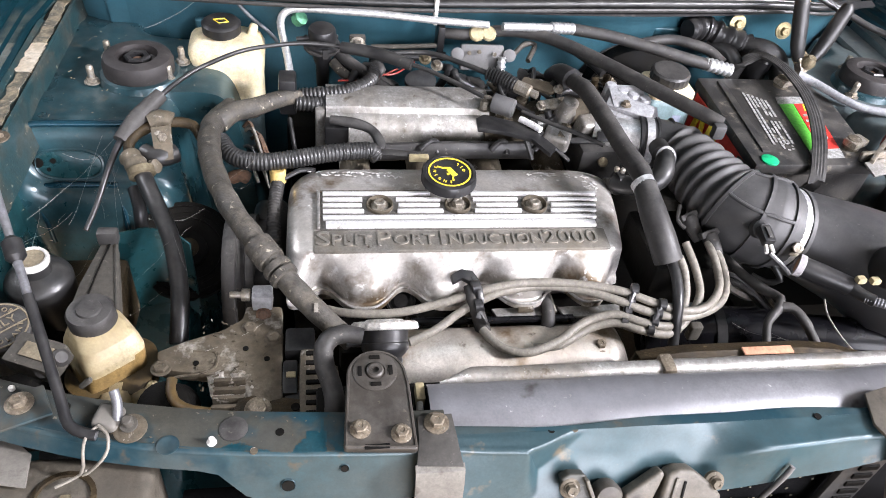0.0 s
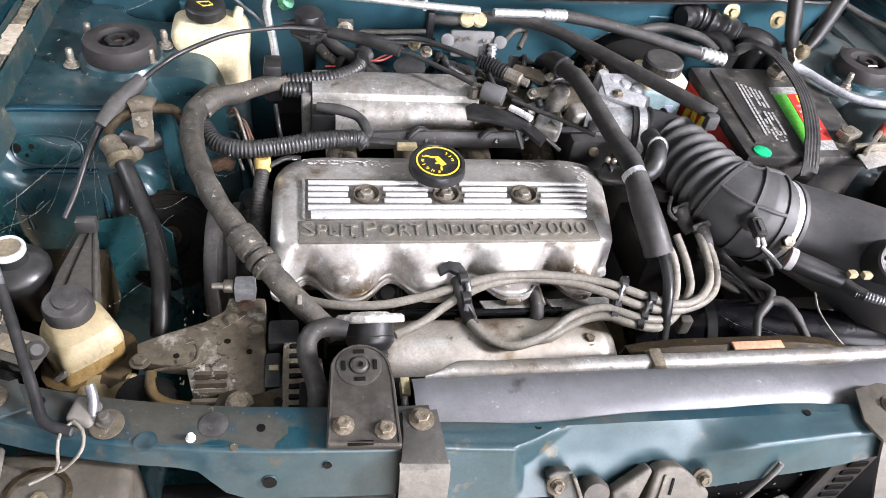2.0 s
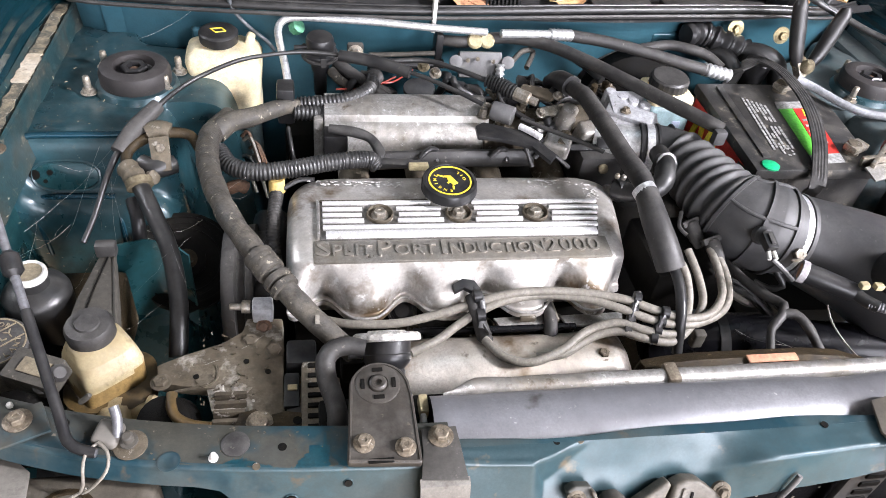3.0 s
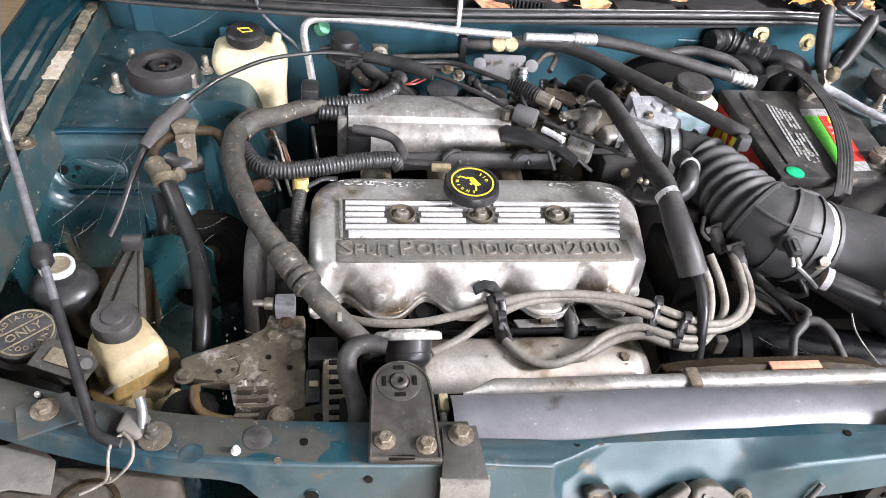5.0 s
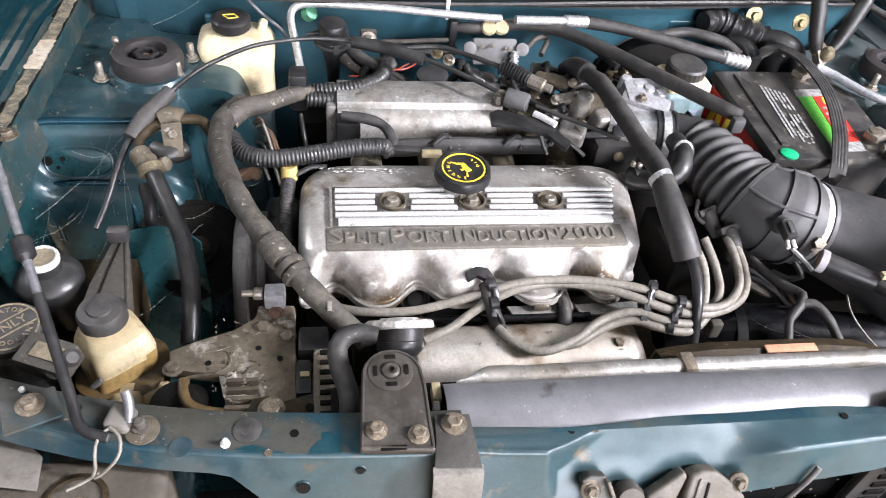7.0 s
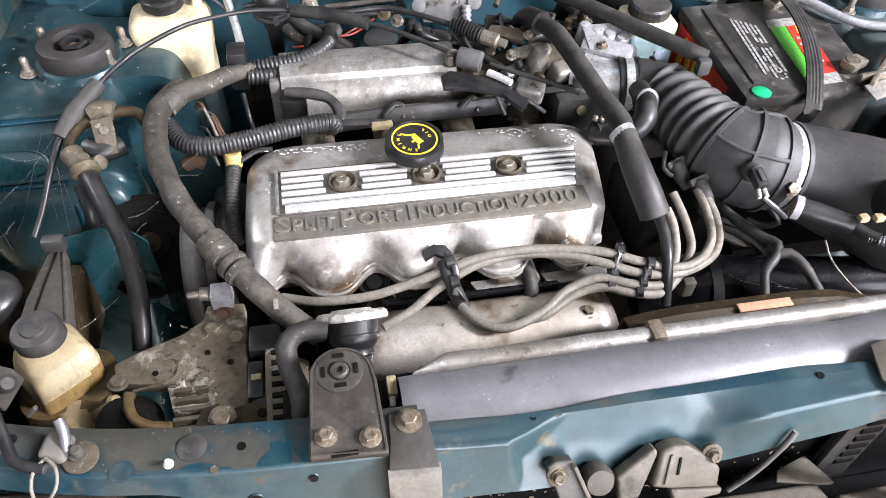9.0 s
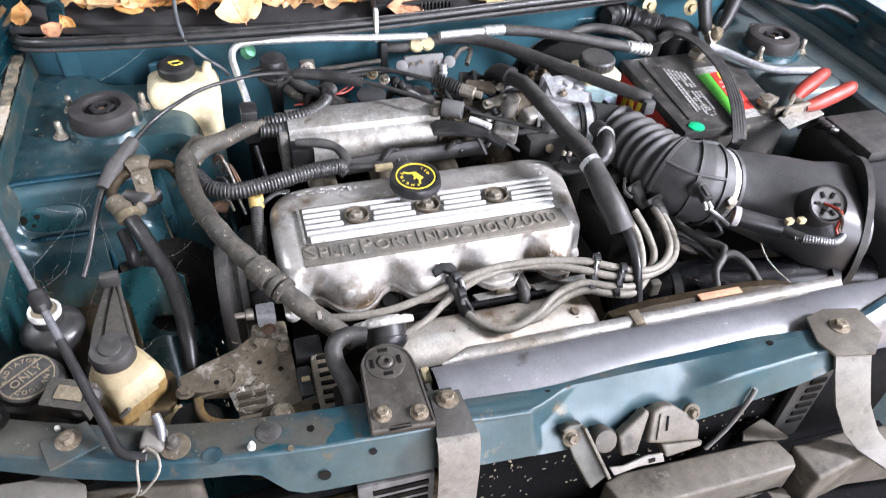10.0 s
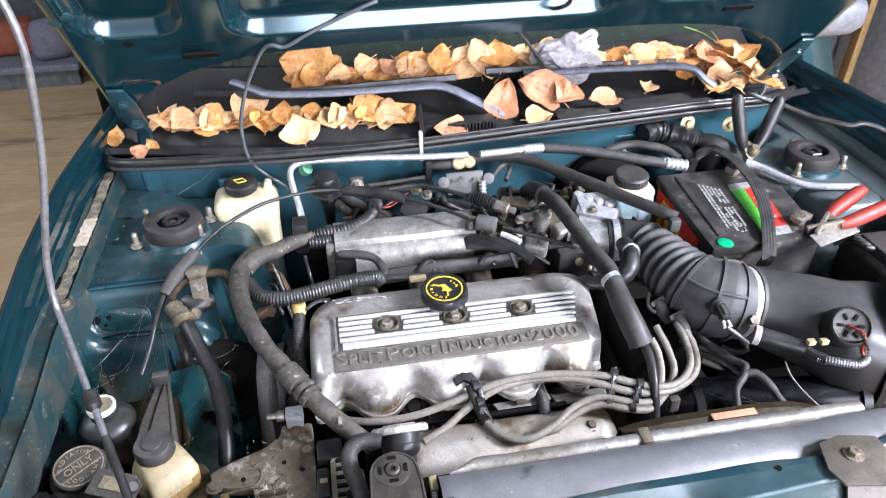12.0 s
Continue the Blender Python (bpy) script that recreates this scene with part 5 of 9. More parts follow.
# ---- hoses, looms and cables ----
def hose(name, pts, rad, mat, label, category="hose", ribs=None, wob=0.0, seg=14, group="", flat=1.0, step=0.006):
    sweep(bm := bmesh.new(), pts, rad, seg, step, ribs, wob, flat)
    return single(name, bm, mat, label, category, group, smooth=55)


# main taped loom with its collars
P = [(-0.264, 0.188, 0.862), (-0.280, 0.125, 0.872), (-0.272, 0.044, 0.884), (-0.247, -0.037, 0.892), (-0.222, -0.083, 0.888), (-0.201, -0.113, 0.880), (-0.174, -0.146, 0.868), (-0.148, -0.171, 0.856), (-0.127, -0.180, 0.838)]
t = thing("main_loom", P[3], "thick dusty taped wiring loom running over the engine", "loom")
sweep(bm := bmesh.new(), P, [0.0115, 0.0135, 0.0122, 0.0116, 0.0115, 0.0115, 0.0112, 0.0105, 0.0105], 18, 0.004, None, 0.09)
part("sheath", bm, loom, t, "", 60)
C, par = spline(P, 0.003)
for u in (4.45, 4.62, 4.78, 4.95, 5.25, 5.42):
    k = min(range(len(par)), key=lambda i: abs(par[i] - u))
    lathe(bm := bmesh.new(), [(0.0110, -0.0042), (0.0142, -0.0032), (0.0148, 0.0), (0.0142, 0.0032), (0.0110, 0.0042)], at(C[k], C[k + 1] - C[k - 1]), 22)
    part("collar", bm, loom, t)
k = min(range(len(par)), key=lambda i: abs(par[i] - 6.6))
block(bm := bmesh.new(), (0.004, 0.009, 0.0012), at(C[k] + Vector((-0.001, -0.005, 0.0112)), (0, -0.4, 1)), 0.0005)
part("paint_mark", bm, wire_grey, t, "scuffed bright mark")
hose("loom_branch", [(-0.275, 0.139, 0.868), (-0.258, 0.155, 0.874), (-0.234, 0.164, 0.876), (-0.202, 0.188, 0.874), (-0.178, 0.201, 0.870)], [0.013, 0.012, 0.0115, 0.0105, 0.008], loom, "dusty taped branch of the wiring loom", "loom", wob=0.06)
hose("corrugated_conduit", [(-0.270, 0.109, 0.866), (-0.254, 0.083, 0.862), (-0.225, 0.071, 0.862), (-0.186, 0.074, 0.864), (-0.141, 0.084, 0.866), (-0.097, 0.095, 0.862), (-0.085, 0.093, 0.855)], 0.0103, rubber, "dusty corrugated black conduit behind the valve cover", "conduit", (0.0042, 0.0005))
hose("corrugated_conduit", [(-0.180, 0.207, 0.868), (-0.145, 0.206, 0.872), (-0.112, 0.213, 0.874), (-0.085, 0.241, 0.874), (-0.075, 0.303, 0.868)], 0.009, rubber, "black corrugated conduit above the plenum", "conduit", (0.005, 0.0008))
hose("corrugated_conduit", [(-0.185, 0.192, 0.866), (-0.160, 0.194, 0.864), (-0.142, 0.198, 0.862)], 0.0095, rubber, "short black corrugated conduit at the plenum end", "conduit", (0.005, 0.0008))
box(bm := bmesh.new(), *[(-0.205, 0.195, 0.845), (-0.183, 0.225, 0.895)], 0.004)
single("loom_connector", bm, plastic, "upright black wiring connector block", "connector")
hose("connector_lead", [(-0.192, 0.181, 0.850), (-0.187, 0.154, 0.830), (-0.184, 0.159, 0.800)], 0.003, rubber, "thin black lead dropping from a connector", "wire")
# plenum sensor and its taped lead
box(bm := bmesh.new(), (-0.148, 0.142, 0.835), (-0.118, 0.168, 0.862), 0.003)
single("intake_sensor", bm, plastic, "black sensor plugged into the plenum", "sensor")
hose("sensor_lead", [(-0.141, 0.146, 0.872), (-0.113, 0.139, 0.872), (-0.091, 0.130, 0.868), (-0.081, 0.109, 0.860), (-0.088, 0.091, 0.855)], [0.0055, 0.0065, 0.006, 0.007, 0.006], plastic_dusty, "black taped lead looping over the plenum", "wire", wob=0.12)
hose("cover_strap", [(-0.093, 0.100, 0.858), (-0.053, 0.090, 0.862), (-0.026, 0.084, 0.862)], 0.006, plastic_dusty, "flat dark strap behind the oil cap", "strap", flat=0.4)

# throttle and bonnet cables
hose("throttle_cable", [(-0.405, 0.002, 0.820), (-0.396, 0.027, 0.835), (-0.385, 0.063, 0.860), (-0.372, 0.089, 0.880), (-0.351, 0.116, 0.895), (-0.333, 0.143, 0.905), (-0.313, 0.172, 0.910), (-0.292, 0.191, 0.915), (-0.251, 0.231, 0.915), (-0.210, 0.249, 0.915), (-0.167, 0.261, 0.913), (-0.123, 0.260, 0.910), (-0.072, 0.244, 0.908), (-0.022, 0.220, 0.905), (0.020, 0.193, 0.900), (0.053, 0.169, 0.895)], [0.003, 0.003, 0.0035, 0.004, 0.0035, 0.003, 0.0028, 0.0028, 0.0028, 0.0028, 0.003, 0.003, 0.003, 0.003, 0.003, 0.003], rubber, "thin black throttle cable arching over the bay", "cable", seg=10)
hose("cable_sleeve", [(-0.373, 0.084, 0.880), (-0.357, 0.111, 0.893), (-0.335, 0.141, 0.905)], [0.009, 0.0105, 0.0085], rubber_dusty, "dusty grey rubber sleeve on the throttle cable", "sleeve")
hose("cable_sleeve", [(-0.125, 0.258, 0.911), (-0.079, 0.245, 0.910), (-0.035, 0.223, 0.907)], [0.0075, 0.0085, 0.0075], rubber, "black foam sleeve on the throttle cable", "sleeve")
hose("second_cable", [(-0.062, 0.269, 0.898), (-0.008, 0.270, 0.900), (0.035, 0.245, 0.900), (0.067, 0.224, 0.898)], 0.0035, rubber, "black cable running into a corrugated boot", "cable")
hose("cable_boot", [(0.067, 0.224, 0.898), (0.084, 0.213, 0.897), (0.102, 0.197, 0.895)], [0.008, 0.0105, 0.0085], rubber, "black corrugated boot of the cruise cable", "boot", (0.0045, 0.0012))
lathe(bm := bmesh.new(), [(0.009, 0), (0.009, 0.02), (0.0055, 0.022), (0.0055, 0.032)], at(*[(0.102, 0.197, 0.895), (0.75, -0.6, -0.05)]), 8)
single("cable_nut", bm, zinc, "bright steel adjusting nut on the cable", "nut")
bm = bmesh.new()
lathe(bm, [(0.012, -0.014), (0.0125, -0.012), (0.0125, 0.012), (0.012, 0.014)], at((0.080, 0.164, 0.885), (0.8, -0.5, 0)), 18)
single("cable_end", bm, plastic_grey, "grey plastic end fitting of the throttle cable", "fitting")
hose("linkage_rod", [(0.100, 0.146, 0.888), (0.128, 0.124, 0.888), (0.160, 0.100, 0.888), (0.190, 0.077, 0.886)], 0.0028, plastic_dusty, "thin dark throttle linkage rod", "rod")
hose("linkage_rod", [(0.094, 0.128, 0.889), (0.105, 0.117, 0.889), (0.116, 0.105, 0.888)], 0.0042, alloy_bright, "bright steel linkage tube", "rod")
# cruise servo linkage: small levers
for k, (x, y, z, a) in enumerate(((0.10, 0.21, 0.885, 0.4), (0.135, 0.205, 0.89, -0.5), (0.165, 0.215, 0.892, 0.9), (0.12, 0.235, 0.88, 1.3), (0.15, 0.175, 0.88, 0.2), (0.19, 0.20, 0.885, -0.2))):
    bm = bmesh.new()
    prism(bm, [(-0.024, -0.007), (0.02, -0.009), (0.026, 0.0), (0.018, 0.009), (-0.022, 0.006)], 0.006, Matrix.Translation((x, y, z)) @ Matrix.Rotation(a, 4, "Z") @ Matrix.Rotation(0.4, 4, "X"), 0.0015)
    single("linkage_lever", bm, (plastic, alloy_dirty, plastic, rubber, zinc, plastic)[k], "small stamped lever of the throttle linkage", "lever", "throttle linkage levers")
for x, y, z in ((0.108, 0.195, 0.892), (0.158, 0.19, 0.895), (0.178, 0.225, 0.89), (0.13, 0.162, 0.886)):
    single("linkage_screw", hexbolt(bmesh.new(), at((x, y, z), (0.1, -0.4, 1)), 0.0045, 0.006), zinc, "small bright screw on the throttle linkage", "screw", "linkage screws")

# air conditioning pipe and hoses on the firewall
P = [(-0.192, 0.259, 0.866), (-0.197, 0.287, 0.884), (-0.203, 0.305, 0.906), (-0.204, 0.317, 0.918), (-0.196, 0.329, 0.924), (-0.175, 0.330, 0.928), (-0.122, 0.323, 0.930), (-0.068, 0.318, 0.930), (0.009, 0.310, 0.928), (0.082, 0.315, 0.922)]
t = thing("ac_pipe", P[5], "bare aluminium air conditioning pipe along the firewall", "pipe")
sweep(bm := bmesh.new(), P, 0.0052, 12, 0.005)
part("tube", bm, pipe_alloy, t)
P2 = [(0.103, 0.316, 0.920), (0.178, 0.330, 0.914), (0.216, 0.341, 0.908)]
sweep(bm := bmesh.new(), P2, 0.006, 12)
part("tube", bm, pipe_alloy, t)
sweep(bm := bmesh.new(), P2[1:], 0.0082, 16, 0.002, (0.007, 0.0007), curved=False)
part("crimp", bm, pipe_alloy, t, "crimped aluminium sleeve")
P3 = [(0.215, 0.345, 0.906), (0.270, 0.336, 0.902), (0.329, 0.320, 0.895), (0.388, 0.304, 0.886), (0.424, 0.297, 0.880)]
sweep(bm := bmesh.new(), P3, 0.0088, 14)
part("rubber_hose", bm, rubber_dusty, t, "dusty grey rubber hose")
P4 = [(0.418, 0.300, 0.881), (0.461, 0.292, 0.874)]
sweep(bm := bmesh.new(), P4, 0.0098, 16, 0.002, (0.008, 0.0008), curved=False)
part("crimp", bm, pipe_alloy, t, "crimped aluminium sleeve")
bm = bmesh.new()
lathe(bm, [(0.010, 0), (0.010, 0.012), (0.007, 0.014)], at((-0.184, 0.349, 0.902), (0.6, -0.5, 0.6)), 8)
single("service_cap", bm, mint, "small mint green service cap on the pipe", "cap")
bm = bmesh.new()
block(bm, (0.006, 0.012, 0.05), Matrix.Translation((0.007, 0.326, 0.940)), 0.002)
single("white_tie", bm, white_paint, "white plastic tie over the scuttle seal", "tie")
hose("black_tie", [(0.027, 0.473, 0.945), (0.020, 0.408, 0.943), (0.014, 0.351, 0.945)], 0.0035, rubber, "black strap across the scuttle", "strap", seg=8)
bm = bmesh.new()
for px in ((0.067, 0.319, 0.905), (0.085, 0.321, 0.905)):
    lathe(bm, [(0.0105, 0), (0.0112, 0.003), (0.009, 0.006)], at(px, (0, -0.6, 0.6)), 20)
single("twin_clip", bm, ochre, "pale yellow twin pipe clip", "clip")
hose("vacuum_hose", [(0.020, 0.331, 0.900), (0.055, 0.324, 0.902), (0.116, 0.338, 0.903), (0.170, 0.318, 0.905), (0.214, 0.268, 0.908), (0.252, 0.211, 0.911), (0.292, 0.149, 0.914), (0.326, 0.102, 0.915), (0.342, 0.089, 0.912)], [0.0075, 0.0085, 0.0085, 0.009, 0.009, 0.0092, 0.0092, 0.009, 0.0085], rubber_dusty, "long black brake servo hose", "hose")
box(bm := bmesh.new(), *[(0.012, 0.315, 0.875), (0.022, 0.345, 0.915)], 0.002)
single("hose_bracket", bm, plastic, "small black bracket on the firewall", "bracket")
hose("small_hose", [(0.160, 0.353, 0.890), (0.199, 0.322, 0.892), (0.224, 0.275, 0.893), (0.238, 0.244, 0.890)], 0.0055, rubber, "thin black rubber hose on the firewall", "hose")
hose("vacuum_line", [(-0.117, 0.291, 0.870), (-0.060, 0.265, 0.868), (-0.020, 0.306, 0.866)], 0.0013, red, "thin red vacuum line behind the plenum", "wire", seg=6)
hose("vacuum_line", [(-0.129, 0.256, 0.862), (-0.083, 0.262, 0.862), (-0.045, 0.292, 0.862)], 0.0013, red, "thin red wire behind the plenum", "wire", seg=6)
hose("back_hose", [(-0.128, 0.321, 0.860), (-0.089, 0.285, 0.855), (-0.052, 0.254, 0.850)], 0.0105, rubber_dusty, "dusty black hose behind the plenum", "hose")
hose("back_hose", [(-0.087, 0.331, 0.870), (-0.032, 0.314, 0.870), (0.025, 0.314, 0.872)], 0.0065, rubber, "black hose along the firewall", "hose")

# crankcase hose with foam sleeve
P = [(0.174, 0.186, 0.911), (0.178, 0.170, 0.914), (0.182, 0.153, 0.916), (0.191, 0.092, 0.912), (0.199, 0.042, 0.906), (0.206, 0.003, 0.903), (0.207, -0.018, 0.900)]
hose("breather_hose", P, [0.0100, 0.0108, 0.0112, 0.0112, 0.0112, 0.0125, 0.0105], rubber_dusty, "black breather hose crossing to the throttle", "hose")
hose("breather_elbow", [(0.158, 0.232, 0.892), (0.163, 0.212, 0.908), (0.172, 0.188, 0.912)], [0.010, 0.0125, 0.0145], plastic, "glossy black elbow at the end of the breather hose", "elbow")
P = [(0.205, -0.020, 0.900), (0.207, -0.053, 0.888), (0.213, -0.080, 0.872), (0.220, -0.096, 0.855)]
t = thing("foam_sleeve", P[1], "thick grey foam sleeve round the ignition leads", "sleeve")
sweep(bm := bmesh.new(), P, [0.0130, 0.0150, 0.0158, 0.0158], 20)
part("foam", bm, plastic_dusty, t)
sweep(bm := bmesh.new(), [(0.203, -0.014, 0.901), (0.205, -0.021, 0.899)], 0.0135, 18)
part("clamp", bm, pipe_alloy, t, "bright hose clamp")
P = [(0.200, 0.048, 0.852), (0.215, 0.036, 0.855), (0.234, 0.022, 0.868), (0.248, 0.024, 0.880), (0.257, 0.046, 0.888), (0.262, 0.078, 0.884)]
hose("pcv_hose", P, [0.011, 0.012, 0.0125, 0.013, 0.0125, 0.012], rubber, "black elbow hose from the valve cover", "hose")
for a, c in (((0.208, 0.045, 0.852), (1, 0.1, 0)), ((0.258, 0.049, 0.888), (0.1, -0.7, 0.5))):
    lathe(bm := bmesh.new(), [(0.0125, -0.005), (0.0145, -0.0045), (0.0145, 0.0045), (0.0125, 0.005)], at(a, c), 20)
    single("hose_clamp", bm, plastic, "black spring clamp on the elbow hose", "clamp", "hose clamps")
for px in [(0.202, 0.049, 0.868), (0.209, 0.046, 0.868)]:
    lathe(bm := bmesh.new(), [(0.003, 0), (0.0035, 0.004), (0.002, 0.006)], at(px), 10)
    single("clamp_ear", bm, zinc, "small pale clamp ear", "clip", "clamp ears")

# ignition leads
def lead(pts, label="beige-grey silicone ignition lead"):
    return hose("ignition_lead", pts, 0.0047, wire_grey, label, "wire", group="ignition leads", seg=10)


lead([(-0.161, -0.100, 0.800), (-0.126, -0.113, 0.803), (-0.079, -0.117, 0.806), (-0.038, -0.113, 0.812), (-0.002, -0.108, 0.820), (0.034, -0.103, 0.828), (0.077, -0.102, 0.832), (0.125, -0.109, 0.834), (0.164, -0.122, 0.836), (0.194, -0.137, 0.834), (0.227, -0.145, 0.828), (0.257, -0.139, 0.826), (0.282, -0.115, 0.828), (0.289, -0.084, 0.836), (0.287, -0.056, 0.845)])
lead([(-0.067, -0.154, 0.802), (-0.038, -0.141, 0.805), (-0.015, -0.126, 0.810), (0.006, -0.116, 0.816), (0.034, -0.107, 0.823), (0.078, -0.102, 0.826), (0.122, -0.112, 0.829), (0.157, -0.130, 0.831), (0.190, -0.146, 0.828), (0.230, -0.149, 0.822), (0.269, -0.136, 0.820), (0.291, -0.116, 0.824), (0.299, -0.084, 0.832), (0.294, -0.059, 0.842)])
lead([(0.013, -0.138, 0.799), (0.027, -0.163, 0.801), (0.053, -0.174, 0.803), (0.087, -0.164, 0.807), (0.113, -0.148, 0.812), (0.133, -0.141, 0.816), (0.155, -0.142, 0.822), (0.182, -0.155, 0.822), (0.215, -0.156, 0.818), (0.237, -0.129, 0.826), (0.243, -0.100, 0.840), (0.239, -0.084, 0.850)])
lead([(0.064, -0.162, 0.796), (0.089, -0.165, 0.802), (0.113, -0.155, 0.807), (0.133, -0.147, 0.810), (0.155, -0.149, 0.816), (0.179, -0.160, 0.816), (0.215, -0.161, 0.812), (0.255, -0.126, 0.822), (0.260, -0.097, 0.836), (0.254, -0.064, 0.852)])
hose("shiny_tube", [(0.221, -0.094, 0.860), (0.223, -0.118, 0.850), (0.219, -0.145, 0.835), (0.216, -0.169, 0.800)], 0.0058, plastic, "glossy black tube dropping past the leads", "tube")
# lead separators
for a, c in (((0.179, -0.118, 0.842), (0.160, -0.153, 0.812)), ((0.205, -0.139, 0.838), (0.185, -0.164, 0.812))):
    a, c = Vector(a), Vector(c)
    t = thing("lead_separator", (a + c) / 2, "black plastic comb holding the ignition leads", "clip", "lead separators")
    sweep(bm := bmesh.new(), [a, a.lerp(c, 0.5) + Vector((0, 0, 0.0055)), c], 0.0032, 8, flat=1.3)
    part("bar", bm, plastic, t)
    for k in range(4):
        q = a.lerp(c, 0.14 + 0.24 * k) + Vector((0, 0, 0.0015))
        part("loop", lathe(bmesh.new(), [(0.0052, -0.004), (0.0066, -0.0034), (0.0066, 0.0034), (0.0052, 0.004)], at(q, (1, -0.25, 0.0)), 14), plastic, t)
box(bm := bmesh.new(), (0.240, -0.156, 0.790), (0.254, -0.146, 0.812), 0.003, 3)
single("lead_clip", bm, arm_grey, "dusty grey clip at the end of the leads", "clip")
# plug boots
for a, mid, c in (((0.001, -0.100, 0.826), (0.005, -0.118, 0.818), (0.016, -0.133, 0.790)), ((0.090, -0.094, 0.802), (0.091, -0.116, 0.796), (0.089, -0.136, 0.778))):
    sweep(bm := bmesh.new(), [a, mid, c], [0.0065, 0.0075, 0.0085], 12)
    bt = single("plug_boot", bm, rubber_dusty, "dusty black rubber spark plug boot", "boot", "spark plug boots")
    part("pale_cheek", sweep(bmesh.new(), [Vector(a) + Vector((0.007, 0.004, -0.002)), Vector(mid) + Vector((0.008, 0.002, 0.001))], 0.0026, 8), wire_grey, bt, "pale worn edge")
# wire holder on the cover edge: a clip with two jaws and a hook
t = thing("lead_holder", (0.0, -0.103, 0.833), "black plastic wire holder clipped to the cover edge", "clip")
prism(bm := bmesh.new(), [(-0.016, 0.006), (-0.004, 0.013), (0.008, 0.010), (0.014, 0.0), (0.006, -0.004), (-0.004, 0.002), (-0.014, -0.004)], 0.008, Matrix.Translation((-0.004, -0.099, 0.831)) @ Matrix.Rotation(0.35, 4, "X"), 0.0015)
part("clip", bm, plastic, t)
sweep(bm := bmesh.new(), [(0.004, -0.098, 0.838), (0.009, -0.110, 0.833), (0.010, -0.123, 0.822), (0.007, -0.133, 0.812)], 0.0042, 8, flat=0.6)
part("strap", bm, plastic, t)
for q in ((0.006, -0.106, 0.832), (0.008, -0.122, 0.820)):
    part("jaw", lathe(bmesh.new(), [(0.0056, -0.005), (0.0078, -0.004), (0.0078, 0.004), (0.0056, 0.005)], at(q, (1, 0.1, 0.1)), 16), plastic, t)
part("hook", sweep(bmesh.new(), [(0.008, -0.128, 0.818), (0.016, -0.136, 0.808), (0.020, -0.131, 0.800)], 0.0018, 6), plastic_dusty, t)
t = thing("plug_well_boot", (-0.068, -0.085, 0.775), "black rubber plug boot sunk in its round well", "boot")
m = at((-0.068, -0.079, 0.783), (0, -0.62, 0.75))
part("rim", lathe(bmesh.new(), [(0.013, -0.02), (0.0165, 0.0), (0.0165, 0.004), (0.0145, 0.005), (0.0135, 0.0)], m, 28), rubber_dusty, t, "grey dusty rim")
part("core", lathe(bmesh.new(), [(0.0115, -0.02), (0.0115, 0.002), (0.008, 0.005)], m, 22), rubber, t)
# gasket corners and the dark rod under the cover's edge
for x in (CYL[2], CYL[3] - 0.012):
    prism(bm := bmesh.new(), [(-0.036, 0.008), (-0.030, -0.006), (0.034, -0.006), (0.038, 0.010)], 0.004, Matrix.Translation((x, -0.112, 0.790)) @ Matrix.Rotation(0.1, 4, "X"), 0.001)
    single("gasket_plate", bm, alloy, "grey aluminium corner plate under the valve cover", "plate", "corner plates")
hose("coolant_rod", [(-0.06, -0.116, 0.790), (0.02, -0.117, 0.790), (0.12, -0.117, 0.790)], 0.0042, glossy_black, "dark glossy pipe running under the valve cover", "pipe", seg=10)

# coil towers
t = thing("ignition_coil", (0.27, -0.03, 0.80), "dark ignition coil pack with grey lead boots", "coil")
# coil body near black, with the gap's shade in its colour
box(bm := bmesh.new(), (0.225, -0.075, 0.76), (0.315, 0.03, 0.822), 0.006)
part("body", bm, grime_shade, t)
for p, ax in (((0.275, -0.018, 0.852), (0.3, -0.6, -0.5)), ((0.290, -0.047, 0.850), (0.25, -0.6, -0.5))):
    lathe(bm := bmesh.new(), [(0.0085, 0.0), (0.0095, 0.002), (0.0085, 0.02), (0.0065, 0.03), (0.005, 0.032)], at(p, ax), 16)
    bt = part("boot", bm, rubber_dusty, t, "grey rubber boot")
    block(bm := bmesh.new(), (0.024, 0.012, 0.008), at(p, ax, 15), 0.003)
    part("boot_clip", bm, rubber_dusty, bt)
sweep(bm := bmesh.new(), [(0.268, -0.005, 0.858), (0.261, -0.023, 0.850), (0.268, -0.033, 0.846)], 0.0025, 8)
part("wire_lug", bm, rubber_dusty, t)
sweep(bm := bmesh.new(), [(0.318, -0.080, 0.800), (0.339, -0.085, 0.790), (0.351, -0.085, 0.785)], 0.009, 8, flat=0.7)
single("coil_connector", bm, wire_grey, "dirty grey connector below the coil", "connector")
for k in range(7):
    rnd = random.Random(40 + k)
    a = Vector((0.30 + 0.02 * rnd.random(), -0.03 - 0.05 * rnd.random(), 0.80))
    sweep(bm := bmesh.new(), [a, a + Vector((0.03, -0.02 - 0.02 * rnd.random(), 0.01 * rnd.random())), a + Vector((0.07, -0.04, -0.03))], 0.0028, 6)
    single("loose_wire", bm, rubber, "thin black wire tangled beside the coil", "wire", "loose wires")
P = [(0.318, -0.054, 0.820), (0.326, -0.095, 0.825), (0.337, -0.122, 0.830), (0.343, -0.137, 0.835), (0.333, -0.152, 0.832), (0.320, -0.162, 0.825), (0.316, -0.180, 0.810)]
hose("taped_wire", P, [0.005, 0.006, 0.006, 0.005, 0.005, 0.005, 0.004], rubber_dusty, "black taped wire looping in front of the air box", "wire", wob=0.15, seg=10)
